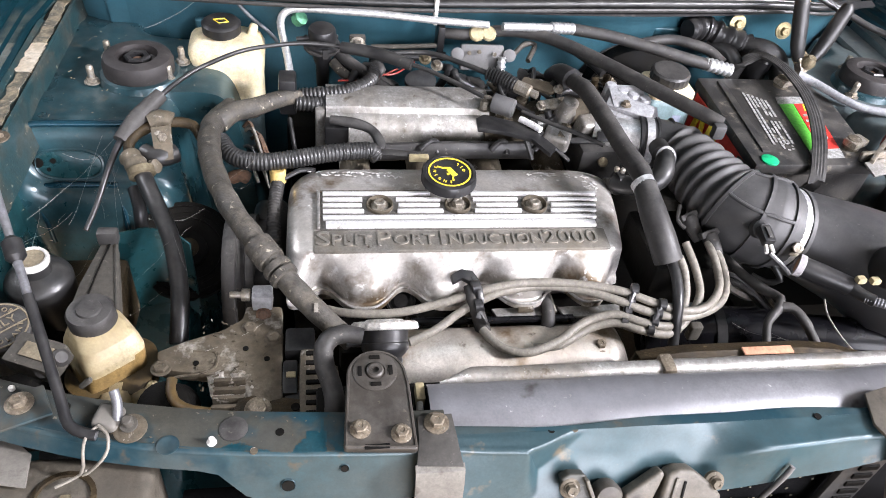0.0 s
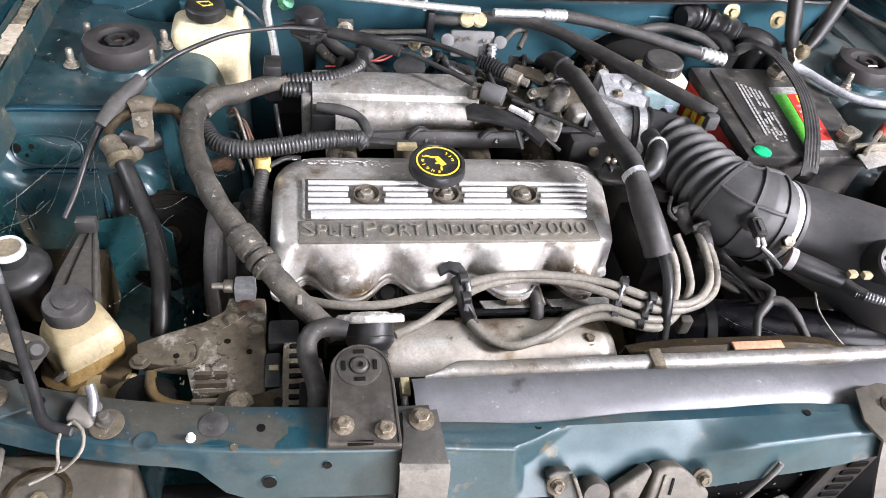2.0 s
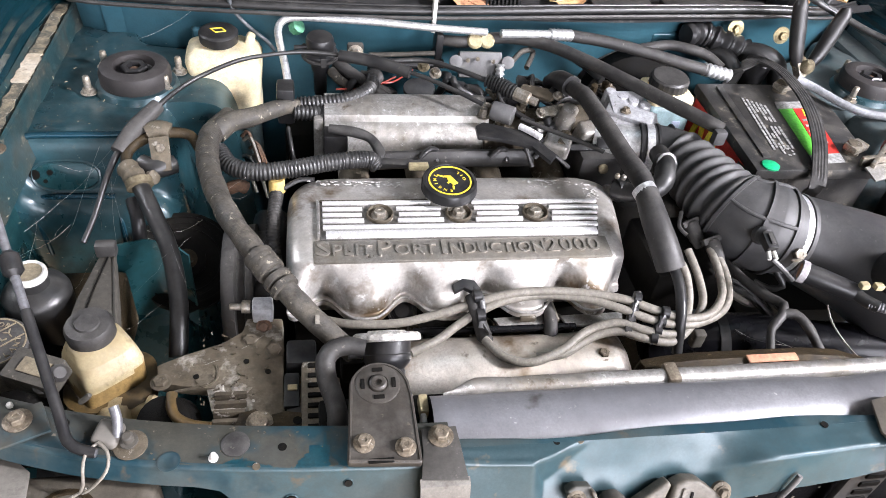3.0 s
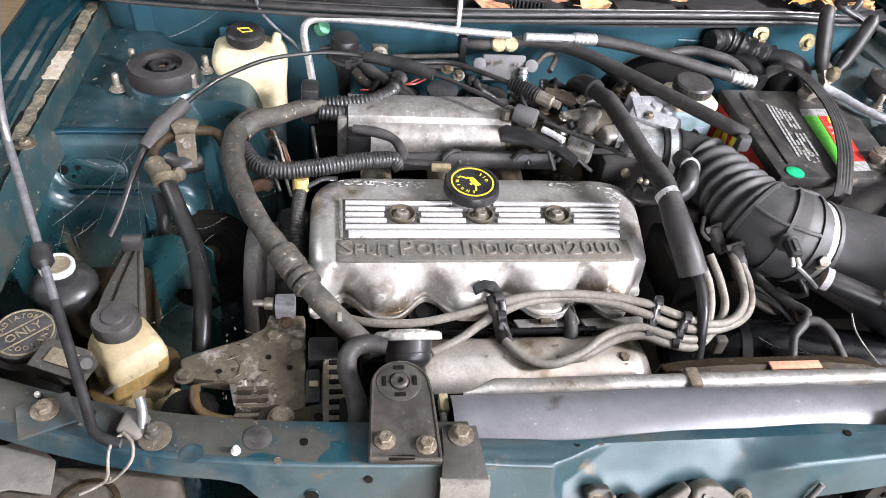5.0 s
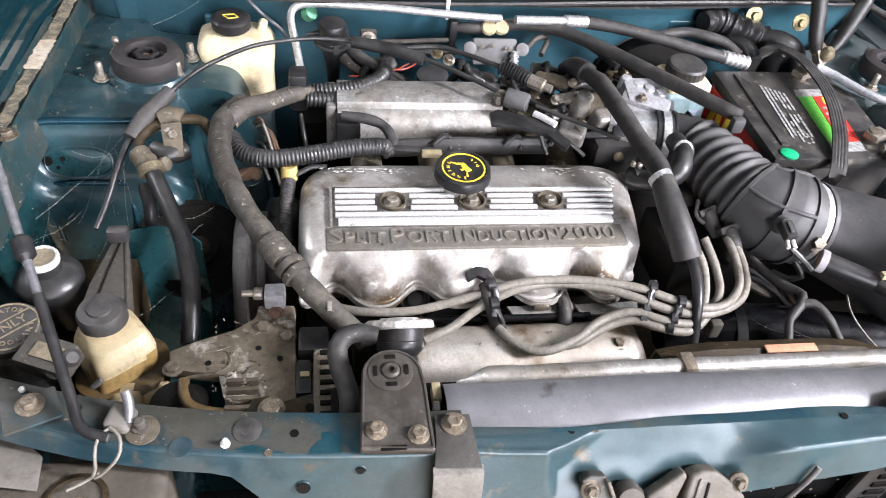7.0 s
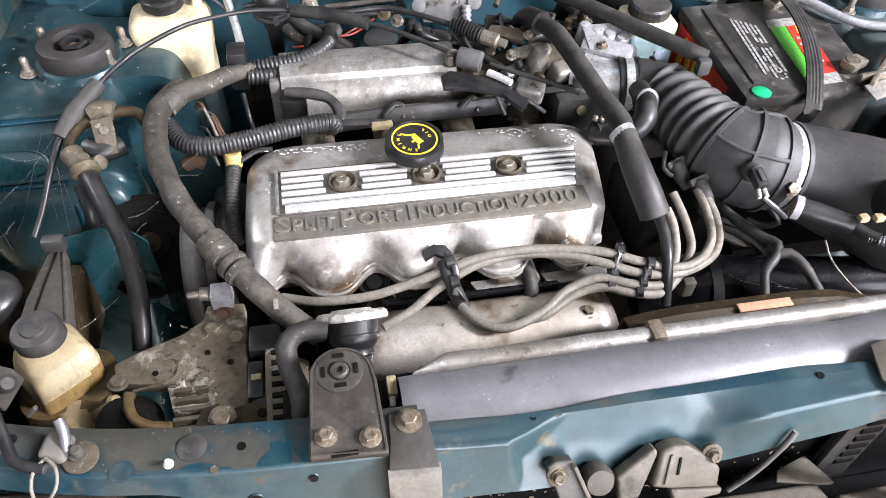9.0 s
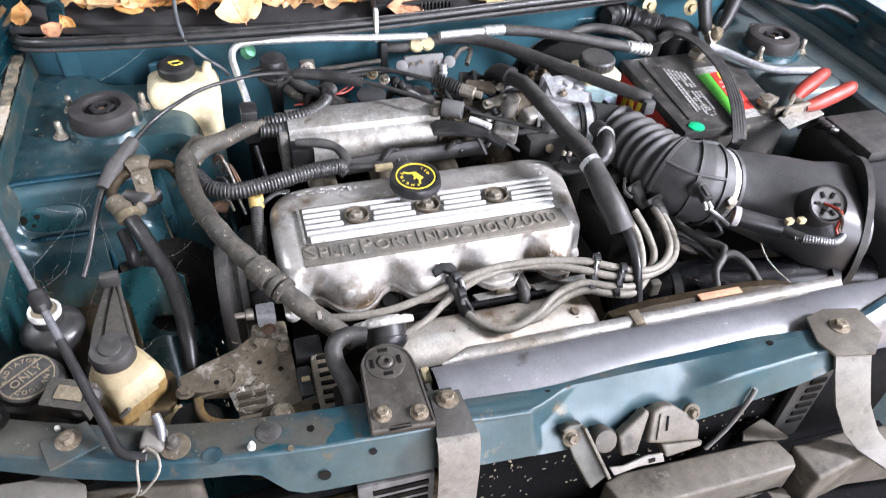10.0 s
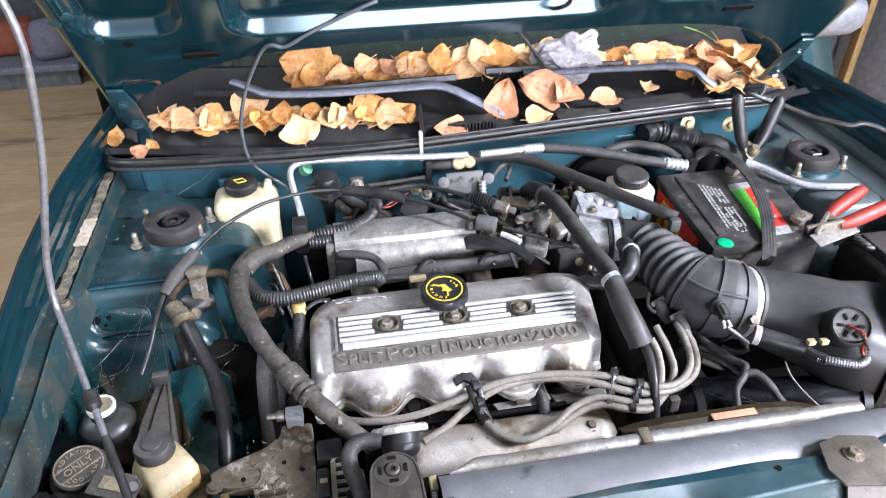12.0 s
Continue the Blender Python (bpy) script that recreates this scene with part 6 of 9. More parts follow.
P = [(0.335, -0.148, 0.832), (0.349, -0.151, 0.835), (0.359, -0.167, 0.830), (0.373, -0.185, 0.810)]
hose("taped_wire", P, 0.0055, rubber_dusty, "black taped wire loop over the radiator fan", "wire", wob=0.15, seg=10)
P = [(0.357, -0.070, 0.840), (0.374, -0.077, 0.820), (0.380, -0.086, 0.810), (0.369, -0.079, 0.800), (0.356, -0.067, 0.800)]
hose("sensor_wire", P, 0.004, rubber, "black sensor lead dropping from the duct", "wire", seg=8)

# left: air conditioning hose with fitting, clamp bracket
P = [(-0.363, 0.068, 0.872), (-0.347, 0.045, 0.866), (-0.329, 0.007, 0.855), (-0.310, -0.032, 0.835), (-0.300, -0.077, 0.805), (-0.299, -0.124, 0.775)]
t = thing("ac_hose", P[2], "thick black air conditioning hose with a dull metal fitting", "hose")
sweep(bm := bmesh.new(), P[1:], 0.0094, 14)
part("hose", bm, rubber, t)
sweep(bm := bmesh.new(), P[:2], 0.0118, 16, 0.003, (0.014, 0.0006), curved=False)
part("fitting", bm, alloy_dirty, t, "dull brown crimped metal fitting")
lathe(bm := bmesh.new(), [(0.012, -0.005), (0.0145, -0.004), (0.0145, 0.004), (0.012, 0.005)], at((-0.347, 0.045, 0.866), (0.2, -0.5, -0.3)), 18)
part("collar", bm, brass, t)
sweep(bm := bmesh.new(), [(-0.363, 0.068, 0.872), (-0.363, 0.085, 0.880), (-0.350, 0.102, 0.884), (-0.325, 0.120, 0.882), (-0.301, 0.123, 0.876), (-0.289, 0.105, 0.868)], 0.0062, 12)
part("tube", bm, grime_brown, t, "dirty curved steel tube")
hose("steel_pipe", [(-0.360, 0.051, 0.840), (-0.353, 0.030, 0.825), (-0.354, 0.020, 0.800)], 0.0075, plastic, "glossy black pipe behind the hose", "pipe")
t = thing("pipe_clamp", (-0.332, 0.081, 0.885), "bare alloy clamp plate over dirty pipes", "clamp")
sweep(bm := bmesh.new(), [(-0.344, 0.110, 0.886), (-0.333, 0.113, 0.889), (-0.322, 0.112, 0.886)], 0.0125, 14)
part("saddle", bm, alloy_dirty, t)
bm = bmesh.new()
prism(bm, [(-0.0105, -0.021), (0.009, -0.021), (0.0115, 0.018), (-0.0105, 0.018)], 0.003, Matrix.Translation((-0.327, 0.079, 0.882)) @ Matrix.Rotation(0.75, 4, "X") @ Matrix.Rotation(0.15, 4, "Z"), 0.001)
part("plate", bm, alloy_dirty, t)
part("screw", hexbolt(bmesh.new(), at(Vector((-0.327, 0.082, 0.886)), (0, -0.65, 0.75)), 0.005, 0.004), zinc, t)
sweep(bm := bmesh.new(), [(-0.349, 0.079, 0.868), (-0.332, 0.070, 0.868), (-0.316, 0.081, 0.866)], 0.011, 12)
part("dark_pipe", bm, rubber, t)
lathe(bm := bmesh.new(), [(0.006, -0.004), (0.008, -0.003), (0.008, 0.003), (0.006, 0.004)], at((-0.335, 0.056, 0.866), (0.5, -0.3, 0.3)), 18)
single("ring_nut", bm, alloy_dirty, "dirty metal ring nut on the pipe", "ring")

# radiator overflow hose and dipstick-like tube with yellow tag
hose("overflow_hose", [(-0.118, -0.198, 0.866), (-0.131, -0.196, 0.868), (-0.144, -0.198, 0.868), (-0.153, -0.207, 0.864), (-0.152, -0.223, 0.856), (-0.146, -0.241, 0.850), (-0.144, -0.259, 0.845), (-0.149, -0.266, 0.830)], [0.0075, 0.0085, 0.0088, 0.009, 0.009, 0.009, 0.009, 0.009], rubber_dusty, "grey-black coolant overflow hose curving down", "hose")
P = [(-0.203, 0.062, 0.840), (-0.206, 0.028, 0.832), (-0.207, -0.004, 0.818), (-0.203, -0.022, 0.800)]
hose("breather_tube", P, 0.0078, rubber_dusty, "grey ribbed tube beside the valve cover", "tube", (0.004, 0.0004))
lathe(bm := bmesh.new(), [(0.0075, 0), (0.0095, 0.001), (0.0095, 0.015), (0.008, 0.017)], at((-0.203, 0.064, 0.838), (0, 0.15, 1)), 20)
single("yellow_tag", bm, amber, "yellow-ochre plastic collar on the tube", "collar")
sweep(bm := bmesh.new(), [(-0.196, 0.062, 0.845), (-0.177, 0.074, 0.848), (-0.160, 0.074, 0.848)], 0.003, 8)
single("short_wire", bm, rubber, "short black wire by the valve cover", "wire")
sweep(bm := bmesh.new(), [(-0.260, 0.095, 0.820), (-0.249, 0.094, 0.825), (-0.241, 0.095, 0.820)], 0.008, 10)
single("red_connector", bm, rust, "reddish brown wire connector behind the loom", "connector")
for k in range(9):
    rnd = random.Random(70 + k)
    a = Vector((-0.255 + 0.02 * rnd.random(), 0.15 + 0.03 * rnd.random(), 0.845 - 0.05 * rnd.random()))
    sweep(bm := bmesh.new(), [a, a + Vector((0.01, -0.01, 0.012 * rnd.random())), a + Vector((0.02, -0.025, -0.02))], 0.0022, 6)
    single("loose_wire", bm, (rubber, rust, wire_grey)[k % 3], "thin bare wire poking from the loom", "wire", "loose wires")


# ---- front: crossmember, radiator, brackets ----
cross = thing("front_crossmember", (0.0, -0.3, 0.8), "grimy teal radiator crossmember with pressed front face", "crossmember")
BEAM = [(-0.50, -0.215, 0.876), (-0.43, -0.243, 0.876), (-0.37, -0.263, 0.875), (-0.31, -0.277, 0.873), (-0.23, -0.288, 0.871), (-0.13, -0.294, 0.869), (-0.04, -0.295, 0.867), (0.10, -0.296, 0.866), (0.25, -0.296, 0.866), (0.345, -0.296, 0.868), (0.40, -0.290, 0.868), (0.46, -0.272, 0.868)]
FX = [-0.50, -0.25, -0.235, -0.215, -0.20, -0.045, -0.02, 0.03, 0.12, 0.20, 0.30, 0.345, 0.46]
FZ = [0.862, 0.853, 0.850, 0.828, 0.822, 0.822, 0.820, 0.815, 0.810, 0.813, 0.834, 0.850, 0.850]
DX = [-0.5, -0.3, -0.05, 0.015, 0.10, 0.146, 0.193, 0.296, 0.345, 0.46]
DW = [0.021, 0.024, 0.025, 0.030, 0.041, 0.044, 0.041, 0.035, 0.034, 0.03]


def ramp01(v, a, c):
    v = max(0.0, min(1.0, (v - a) / (c - a)))
    return v * v * (3 - 2 * v)


def beam(x0, x1, front):
    """A length of the crossmember: its dusty top, or its front with the rolled edge and the dished part."""
    rows = []
    for p in spline(BEAM, 0.0012)[0]:
        if not x0 - 0.0015 <= p.x <= x1 + 0.0015:
            continue
        zb, d = float(np.interp(p.x, FX, FZ)), float(np.interp(p.x, DX, DW))
        ob = max(0.046, d + 0.005) if p.x > -0.05 else d + 0.006 + 0.25 * (0.853 - min(zb, 0.853))
        dent = 0.0007 * noise.noise(p * 35)
        row = []
        if not front:
            bk = ((-0.024, -0.05), (-0.020, -0.012), (-0.016, -0.003), (-0.008, 0.0), (0.004, 0.0006))
            if x0 > -0.1:
                wv = 0.0028 * math.sin(p.x * 17 + 1.2) + 0.0012 * math.sin(p.x * 41)
                bk = ((wv - 0.001, -0.05), (wv, -0.012), (wv + 0.0008, -0.003), (wv + 0.003, 0.0), (0.007, 0.0005))
            for o, dz in bk + ((0.011, 0.0004),) + (() if x0 > -0.1 else tuple((0.011 + (d - 0.0125) * k / 18, 0.0004 - 0.0004 * k / 18) for k in range(1, 18)) + ((d - 0.001, -0.0008),)):
                row.append(p + Vector((0, -o, dz + dent * (o > 0))))
            rows.append(row)
            continue
        s0 = 0.0 if x0 > -0.1 else 0.42
        for k in range(61):
            s = s0 + (1 - s0) * k / 60
            T, R, B = (0.011, 0.0004), (d, -0.0012), (ob, zb - p.z)
            if s < 0.45:
                q = (T[0] + (R[0] - 0.003 - T[0]) * s / 0.45, T[1] * (1 - s / 0.45))
            elif s < 0.55:
                a = (s - 0.45) / 0.1 * math.pi / 2
                q = (R[0] - 0.003 + 0.004 * math.sin(a), -0.004 * (1 - math.cos(a)))
            else:
                v = (s - 0.55) / 0.45
                q = (R[0] + 0.001 + (B[0] - R[0] - 0.001) * v, -0.004 + (B[1] + 0.004) * v)
            xl = 0.056 - 0.042 * min(1.0, s / 0.5)
            w = ramp01(p.x, xl - 0.006, xl + 0.010) * (1 - ramp01(p.x, 0.150 + 0.015 * s, 0.212 + 0.02 * s))
            g = (T[0] + (B[0] - T[0]) * s, T[1] + (B[1] - T[1]) * s - 0.004 * math.sin(math.pi * s))
            o, dz = q[0] * (1 - w) + g[0] * w, q[1] * (1 - w) + g[1] * w
            row.append(p + Vector((0, -o, dz + dent + 0.0006 * noise.noise(Vector((p.x * 25, s * 4, 7))))))
        row.append(row[-1] + Vector((0, 0.006, -0.001)))
        rows.append(row)
    return sheet(bmesh.new(), rows)


top = part("beam_top", beam(-0.50, -0.055, False), teal_grimy, cross, "grimy dusty teal top of the beam with wiped patches", 35)
top.data.materials.append(wiped_teal)
# patches of the dusty top that were wiped down to the paint
WIPED = [[(-0.263, -0.2875), (-0.256, -0.2865), (-0.205, -0.2905), (-0.168, -0.2925), (-0.170, -0.2965), (-0.232, -0.2945), (-0.260, -0.2915)],
         [(-0.245, -0.3160), (-0.222, -0.3035), (-0.216, -0.3045), (-0.206, -0.3095), (-0.186, -0.3165), (-0.200, -0.3195)],
         [(-0.184, -0.3195), (-0.172, -0.3055), (-0.163, -0.2945), (-0.154, -0.2880), (-0.151, -0.298), (-0.152, -0.3195)],
         [(-0.150, -0.3055), (-0.146, -0.3065), (-0.136, -0.3165), (-0.143, -0.3175)]]


def inside(x, y, poly):
    c = False
    for (x0, y0), (x1, y1) in zip(poly, poly[1:] + poly[:1]):
        if (y0 > y) != (y1 > y) and x < x0 + (x1 - x0) * (y - y0) / (y1 - y0):
            c = not c
    return c


for f in top.data.polygons:
    c = f.center + ORI[top]
    j = noise.noise_vector(c * 240) * 0.0016 + noise.noise_vector(c * 800) * 0.0010
    if any(inside(c.x + j.x, c.y + j.y, poly) for poly in WIPED):
        f.material_index = 1
part("beam_top", beam(-0.052, 0.46, False), teal_worn, cross, "", 35)
part("beam_front", beam(-0.50, -0.055, True), teal_worn, cross, "hazy worn teal front face with a rolled edge", 75)
for x, y, z, r in ((-0.182, -0.3265, 0.840, 0.005), (-0.138, -0.3235, 0.8555, 0.003)):
    m = at((x, y + 0.001, z), (0, -0.94, 0.34))
    part("hole", lathe(bmesh.new(), [(r, -0.001), (r, 0.0012)], m, 18), grime_shade, cross)
    part("hole_rim", lathe(bmesh.new(), [(r, 0.0), (r + 0.0006, 0.0010), (r + 0.0012, 0.0)], m, 18), teal_worn, cross)
part("beam_front", beam(-0.052, 0.345, True), teal_film, cross, "glossier teal front face with a dished middle", 75)
# holes, plugs and stains on the top face
for x, y, r, mt in ((-0.352, -0.266, 0.0042, grime_shade), (-0.297, -0.284, 0.0048, grime_shade), (-0.270, -0.2915, 0.0048, grime_shade), (-0.188, -0.2965, 0.0035, grime_shade), (-0.207, -0.312, 0.0030, alloy_dirty), (0.033, -0.306, 0.0030, grime_shade), (0.278, -0.3075, 0.0032, grime_shade), (0.0535, -0.306, 0.003, alloy_dirty)):
    z = 0.8745 if x < -0.28 else 0.8705 if x < -0.15 else 0.8662 if x < 0.15 else 0.8670
    part("hole", lathe(bmesh.new(), [(r, 0), (r, 0.0010)], at((x, y, z - 0.0005)), 16), mt, cross)
lathe(bm := bmesh.new(), [(0.0085, 0), (0.0085, 0.0008), (0.0065, 0.0012), (0.005, 0.0005), (0.001, 0.0005)], at((-0.2710, -0.3040, 0.8722)), 28)
part("pressed_ring", bm, teal_worn, cross, "round pressed mark")
for x, y in ((-0.395, -0.247), (-0.239, -0.303)):
    lathe(bm := bmesh.new(), [(0.0036, 0), (0.0038, 0.001), (0.0022, 0.002), (0.0026, 0.007), (0.0016, 0.0085)], at((x, y, 0.8715), (0.1, -0.2, 1)), 16)
    part("white_clip", bm, white_paint, cross, "white plastic push clip")
lathe(bm := bmesh.new(), [(0.011, 0), (0.011, 0.0012), (0.008, 0.0025)], at((-0.2235, -0.292, 0.8712)), 24)
part("grommet", bm, rubber_dusty, cross)


def strap(name, poly, m, mat, label, bolts=()):
    t = thing(name, m.translation, label, "bracket")
    part("plate", prism(bmesh.new(), poly, 0.003, m, 0.001), mat, t)
    for bx, by in bolts:
        part("bolt", hexbolt(bmesh.new(), m @ Matrix.Translation((bx, by, 0.003)), 0.0062, 0.006, 1.7), bolt_mat, t)
    return t


# engine-side upper mount of the radiator
t = thing("radiator_mount", (-0.108, -0.28, 0.872), "dusty black radiator mounting bracket with two bolts", "bracket")
bm = bmesh.new()
out = [(-0.030, -0.033), (0.028, -0.037), (0.026, 0.022)] + [(0.0255 * math.cos(a) - 0.001, 0.030 + 0.025 * math.sin(a)) for a in (math.pi * k / 12 for k in range(1, 12))] + [(-0.0265, 0.022)]
m = Matrix.Translation((-0.109, -0.286, 0.874)) @ Matrix.Rotation(radians(6), 4, "X")
prism(bm, out, 0.009, m, 0.003, 3)
part("plate", bm, mount_black, t)
part("raised_edge", sweep(bmesh.new(), [m @ Vector((x * 0.93, y * 0.96 + 0.0005, 0.009)) for x, y in out[:2][::-1] + out[::-1][:-1]], 0.0013, 6, curved=False), mount_black, t)
lathe(bm := bmesh.new(), [(0.0185, 0.0), (0.0185, 0.0098), (0.017, 0.0105), (0.0085, 0.0103), (0.008, 0.0088), (0.0072, 0.012), (0.0055, 0.0130), (0.003, 0.0126), (0.0025, 0.010)], m @ Matrix.Translation((-0.002, 0.034, 0.0)), 36)
part("rubber_bush", bm, mount_black, t)
bm = bmesh.new()
for a in (0, 90, 180, 270):
    mm = m @ Matrix.Translation((-0.002, 0.034, 0.0104)) @ Matrix.Rotation(radians(a), 4, "Z")
    block(bm, (0.0035, 0.009, 0.0022), mm @ Matrix.Translation((0.0128, 0, 0)), 0.0006)
part("bush_slot", bm, grime_shade, t)
for x, y in ((-0.0165, -0.018), (0.0155, -0.0235)):
    part("bolt", hexbolt(bmesh.new(), m @ Matrix.Translation((x, y, 0.009)), 0.0054, 0.006, 1.55), bolt_mat, t)
block(bm := bmesh.new(), (0.020, 0.004, 0.002), m @ Matrix.Translation((-0.004, -0.033, 0.009)), 0.0008)
part("slot", bm, grime_shade, t)
strap("bonnet_latch_strap", [(-0.021, -0.034), (0.016, -0.036), (0.0145, -0.010), (0.013, 0.013), (-0.016, 0.012), (-0.017, -0.010)], Matrix.Translation((-0.062, -0.300, 0.8675)), strap_grey, "dusty grey steel strap bolted to the crossmember", ((-0.001, 0.004),))
bm = bmesh.new()
sheet(bm, [[(x, -0.333, 0.8705), (x, -0.339, 0.868), (x, -0.343, 0.858), (x, -0.348, 0.83), (x, -0.352, 0.70)] for x in (-0.084, -0.045)], 0.003)
single("centre_stay", bm, pale_trim, "grey-beige upright stay below the crossmember", "stay")
strap("wing_bracket", [(-0.018, -0.042), (0.024, -0.050), (0.052, -0.028), (0.05, 0.008), (0.012, 0.016), (-0.014, 0.010), (-0.024, -0.022)], Matrix.Translation((0.346, -0.300, 0.8705)), beige_trim, "dusty grey bracket at the end of the crossmember", ((0.012, -0.010),))
strap("wing_bracket", [(-0.02, -0.022), (0.021, -0.02), (0.018, 0.010), (-0.02, 0.010)], Matrix.Translation((-0.385, -0.262, 0.8755)) @ Matrix.Rotation(radians(20), 4, "Z"), teal_grimy, "dusty dark bracket on the crossmember", ((0.0, -0.002),))
hb = hexbolt(bmesh.new(), at((-0.447, -0.228, 0.878)), 0.009, 0.012, 1.5)
single("large_bolt", hb, grime_shade, "large dark bolt at the end of the crossmember", "bolt")
# prop rod pivot
t = thing("rod_pivot", (-0.30, -0.295, 0.872), "grey plastic pivot of the prop rod with a bolt", "pivot")
lathe(bm := bmesh.new(), [(0.0125, 0), (0.0125, 0.0015), (0.0095, 0.0022)], at((-0.300, -0.289, 0.8745), (0, -0.05, 1)), 26)
part("washer", bm, alloy_dirty, t)
part("stud", lathe(bmesh.new(), [(0.0068, 0), (0.0068, 0.003), (0.0042, 0.0035), (0.0042, 0.0095), (0.003, 0.0105)], at((-0.301, -0.287, 0.876), (0.0, -0.1, 1)), 12), arm_grey, t, "grey-green coated stud")
block(bm := bmesh.new(), (0.020, 0.021, 0.011), Matrix.Translation((-0.3165, -0.2805, 0.8785)) @ Matrix.Rotation(-0.25, 4, "Z") @ Matrix.Rotation(0.2, 4, "Y"), 0.0048, 3)
part("saddle", bm, pale_trim, t, "pale beige plastic saddle")
hose("grey_tube_end", [(-0.309, -0.284, 0.880), (-0.309, -0.276, 0.889), (-0.312, -0.268, 0.896)], 0.0038, rod_steel, "short bent grey metal tube", "tube")
hose("wire_loop", [(-0.322, -0.290, 0.882), (-0.329, -0.298, 0.880), (-0.3295, -0.309, 0.8765), (-0.331, -0.3125, 0.864), (-0.335, -0.3130, 0.8535), (-0.331, -0.3140, 0.855), (-0.326, -0.3130, 0.859), (-0.3165, -0.3130, 0.8715), (-0.3115, -0.3085, 0.8795), (-0.3135, -0.298, 0.8825), (-0.321, -0.2905, 0.8835)], 0.0013, wire_grey, "thin grey wire looped through the crossmember", "wire", seg=8)
hose("wire_tail", [(-0.330, -0.3125, 0.8575), (-0.3355, -0.3120, 0.852), (-0.345, -0.3145, 0.847), (-0.354, -0.3180, 0.8455)], 0.0012, wire_grey, "loose end of a thin grey wire", "wire", seg=8)
lathe(bm := bmesh.new(), [(0.0022, 0), (0.0026, 0.012), (0.0016, 0.015)], at((-0.345, -0.245, 0.872), (0.5, -0.1, 0.6)), 12)
single("green_pin", bm, arm_grey, "small dusty grey-green plastic pin", "pin")

# radiator with its grey cover roll
t = thing("radiator", (0.15, -0.245, 0.5), "radiator with a satin grey rolled top cover", "radiator")
bm = bmesh.new()
rows = []
for i in range(61):
    u = i / 60
    x = -0.065 + 0.55 * u
    sag = 0.004 * math.exp(-((x - 0.33) / 0.03) ** 2)
    prof = [(-0.301, 0.80), (-0.3005, 0.844), (-0.298, 0.8525), (-0.291, 0.8585), (-0.280, 0.8622), (-0.266, 0.8636), (-0.2535, 0.8618), (-0.247, 0.857), (-0.2445, 0.851), (-0.2435, 0.847)]
    rows.append([(x, y - sag + 0.0016 * noise.noise(Vector((x * 18, y * 40, 1))), z + 0.0017 * noise.noise(Vector((x * 13, y * 45, 5))) + 0.0006 * noise.noise(Vector((x * 50, y * 70, 8)))) for y, z in prof])
part("top_cover", sheet(bm, rows), shroud, t, "satin grey sheet rolled over the radiator", 60)
bm = bmesh.new()
rows = []
for i in range(61):
    u = i / 60
    x = -0.052 + 0.48 * u
    k = min(1, u / 0.06)
    prof = [(-0.2435, 0.842), (-0.242, 0.851), (-0.238, 0.8545), (-0.2325, 0.855), (-0.228, 0.8535), (-0.225, 0.850), (-0.2245, 0.838)]
    rows.append([(x, -0.2435 + (y + 0.2435) * k + 0.0008 * noise.noise(Vector((x * 30, y, 9))), z + 0.0008 * noise.noise(Vector((x * 30, y, 2)))) for y, z in prof])
part("top_edge", sheet(bm, rows), alloy, t, "worn bright edge strip", 60)
part("clip", box(bmesh.new(), (0.161, -0.2445, 0.842), (0.174, -0.223, 0.8575), 0.003), bolt_mat, t, "tarnished clip on the edge strip")
part("core", box(bmesh.new(), (-0.16, -0.27, 0.40), (0.46, -0.235, 0.845), 0.004), grime_shade, t)
part("side_tank", box(bmesh.new(), (-0.19, -0.275, 0.40), (-0.14, -0.225, 0.83), 0.01), plastic, t)
for z0, mt in ((0.845, ochre), (0.832, brass)):
    part("tab", box(bmesh.new(), (-0.0745, -0.256 + (0.85 - z0) * -1.2, z0), (-0.0665, -0.238 + (0.85 - z0) * -1.2, z0 + 0.012), 0.0015), mt, t)
part("pale_tab", box(bmesh.new(), (-0.0745, -0.272, 0.835), (-0.0690, -0.262, 0.855), 0.002), white_paint, t)

# filler neck and cap
t = thing("filler_neck", (-0.088, -0.205, 0.82), "worn bright radiator cap on a black filler neck", "cap")
AX = Vector((0.0, 0.77, 0.638))
m = at(Vector((-0.096, -0.174, 0.856)) - AX * 0.037, AX)
NECK = m.translation
part("neck", lathe(bmesh.new(), [(0.0145, -0.05), (0.0145, -0.002), (0.0165, 0.0), (0.0165, 0.003), (0.0155, 0.005), (0.0195, 0.009), (0.0225, 0.013), (0.0225, 0.018), (0.0215, 0.019), (0.0225, 0.031)], m, 32), plastic, t)
part("cap", lathe(bmesh.new(), [(0.021, 0.030), (0.031, 0.0305), (0.0322, 0.032), (0.0318, 0.0365), (0.029, 0.0385), (0.019, 0.0385), (0.017, 0.0405), (0.004, 0.041)], m, 96, (16, 0.0012, 0.030)), worn_cap, t, "worn bright metal cap")
part("neck_stub", sweep(bmesh.new(), [NECK + AX * 0.02 + Vector((-0.018, 0, 0)), NECK + AX * 0.02 + Vector((-0.036, 0.0, 0.001))], 0.005, 12), plastic, t)

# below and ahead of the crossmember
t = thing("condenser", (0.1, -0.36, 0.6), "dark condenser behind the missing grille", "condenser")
part("core", box(bmesh.new(), (-0.27, -0.315, 0.45), (0.50, -0.30, 0.80), 0.003), core_shade_black, t)
# added black sheet that closes the opening below, in place of its shade
part("lower_core", box(bmesh.new(), (-0.27, -0.50, 0.60), (0.52, -0.316, 0.66), 0.003), core_shade_black, t)
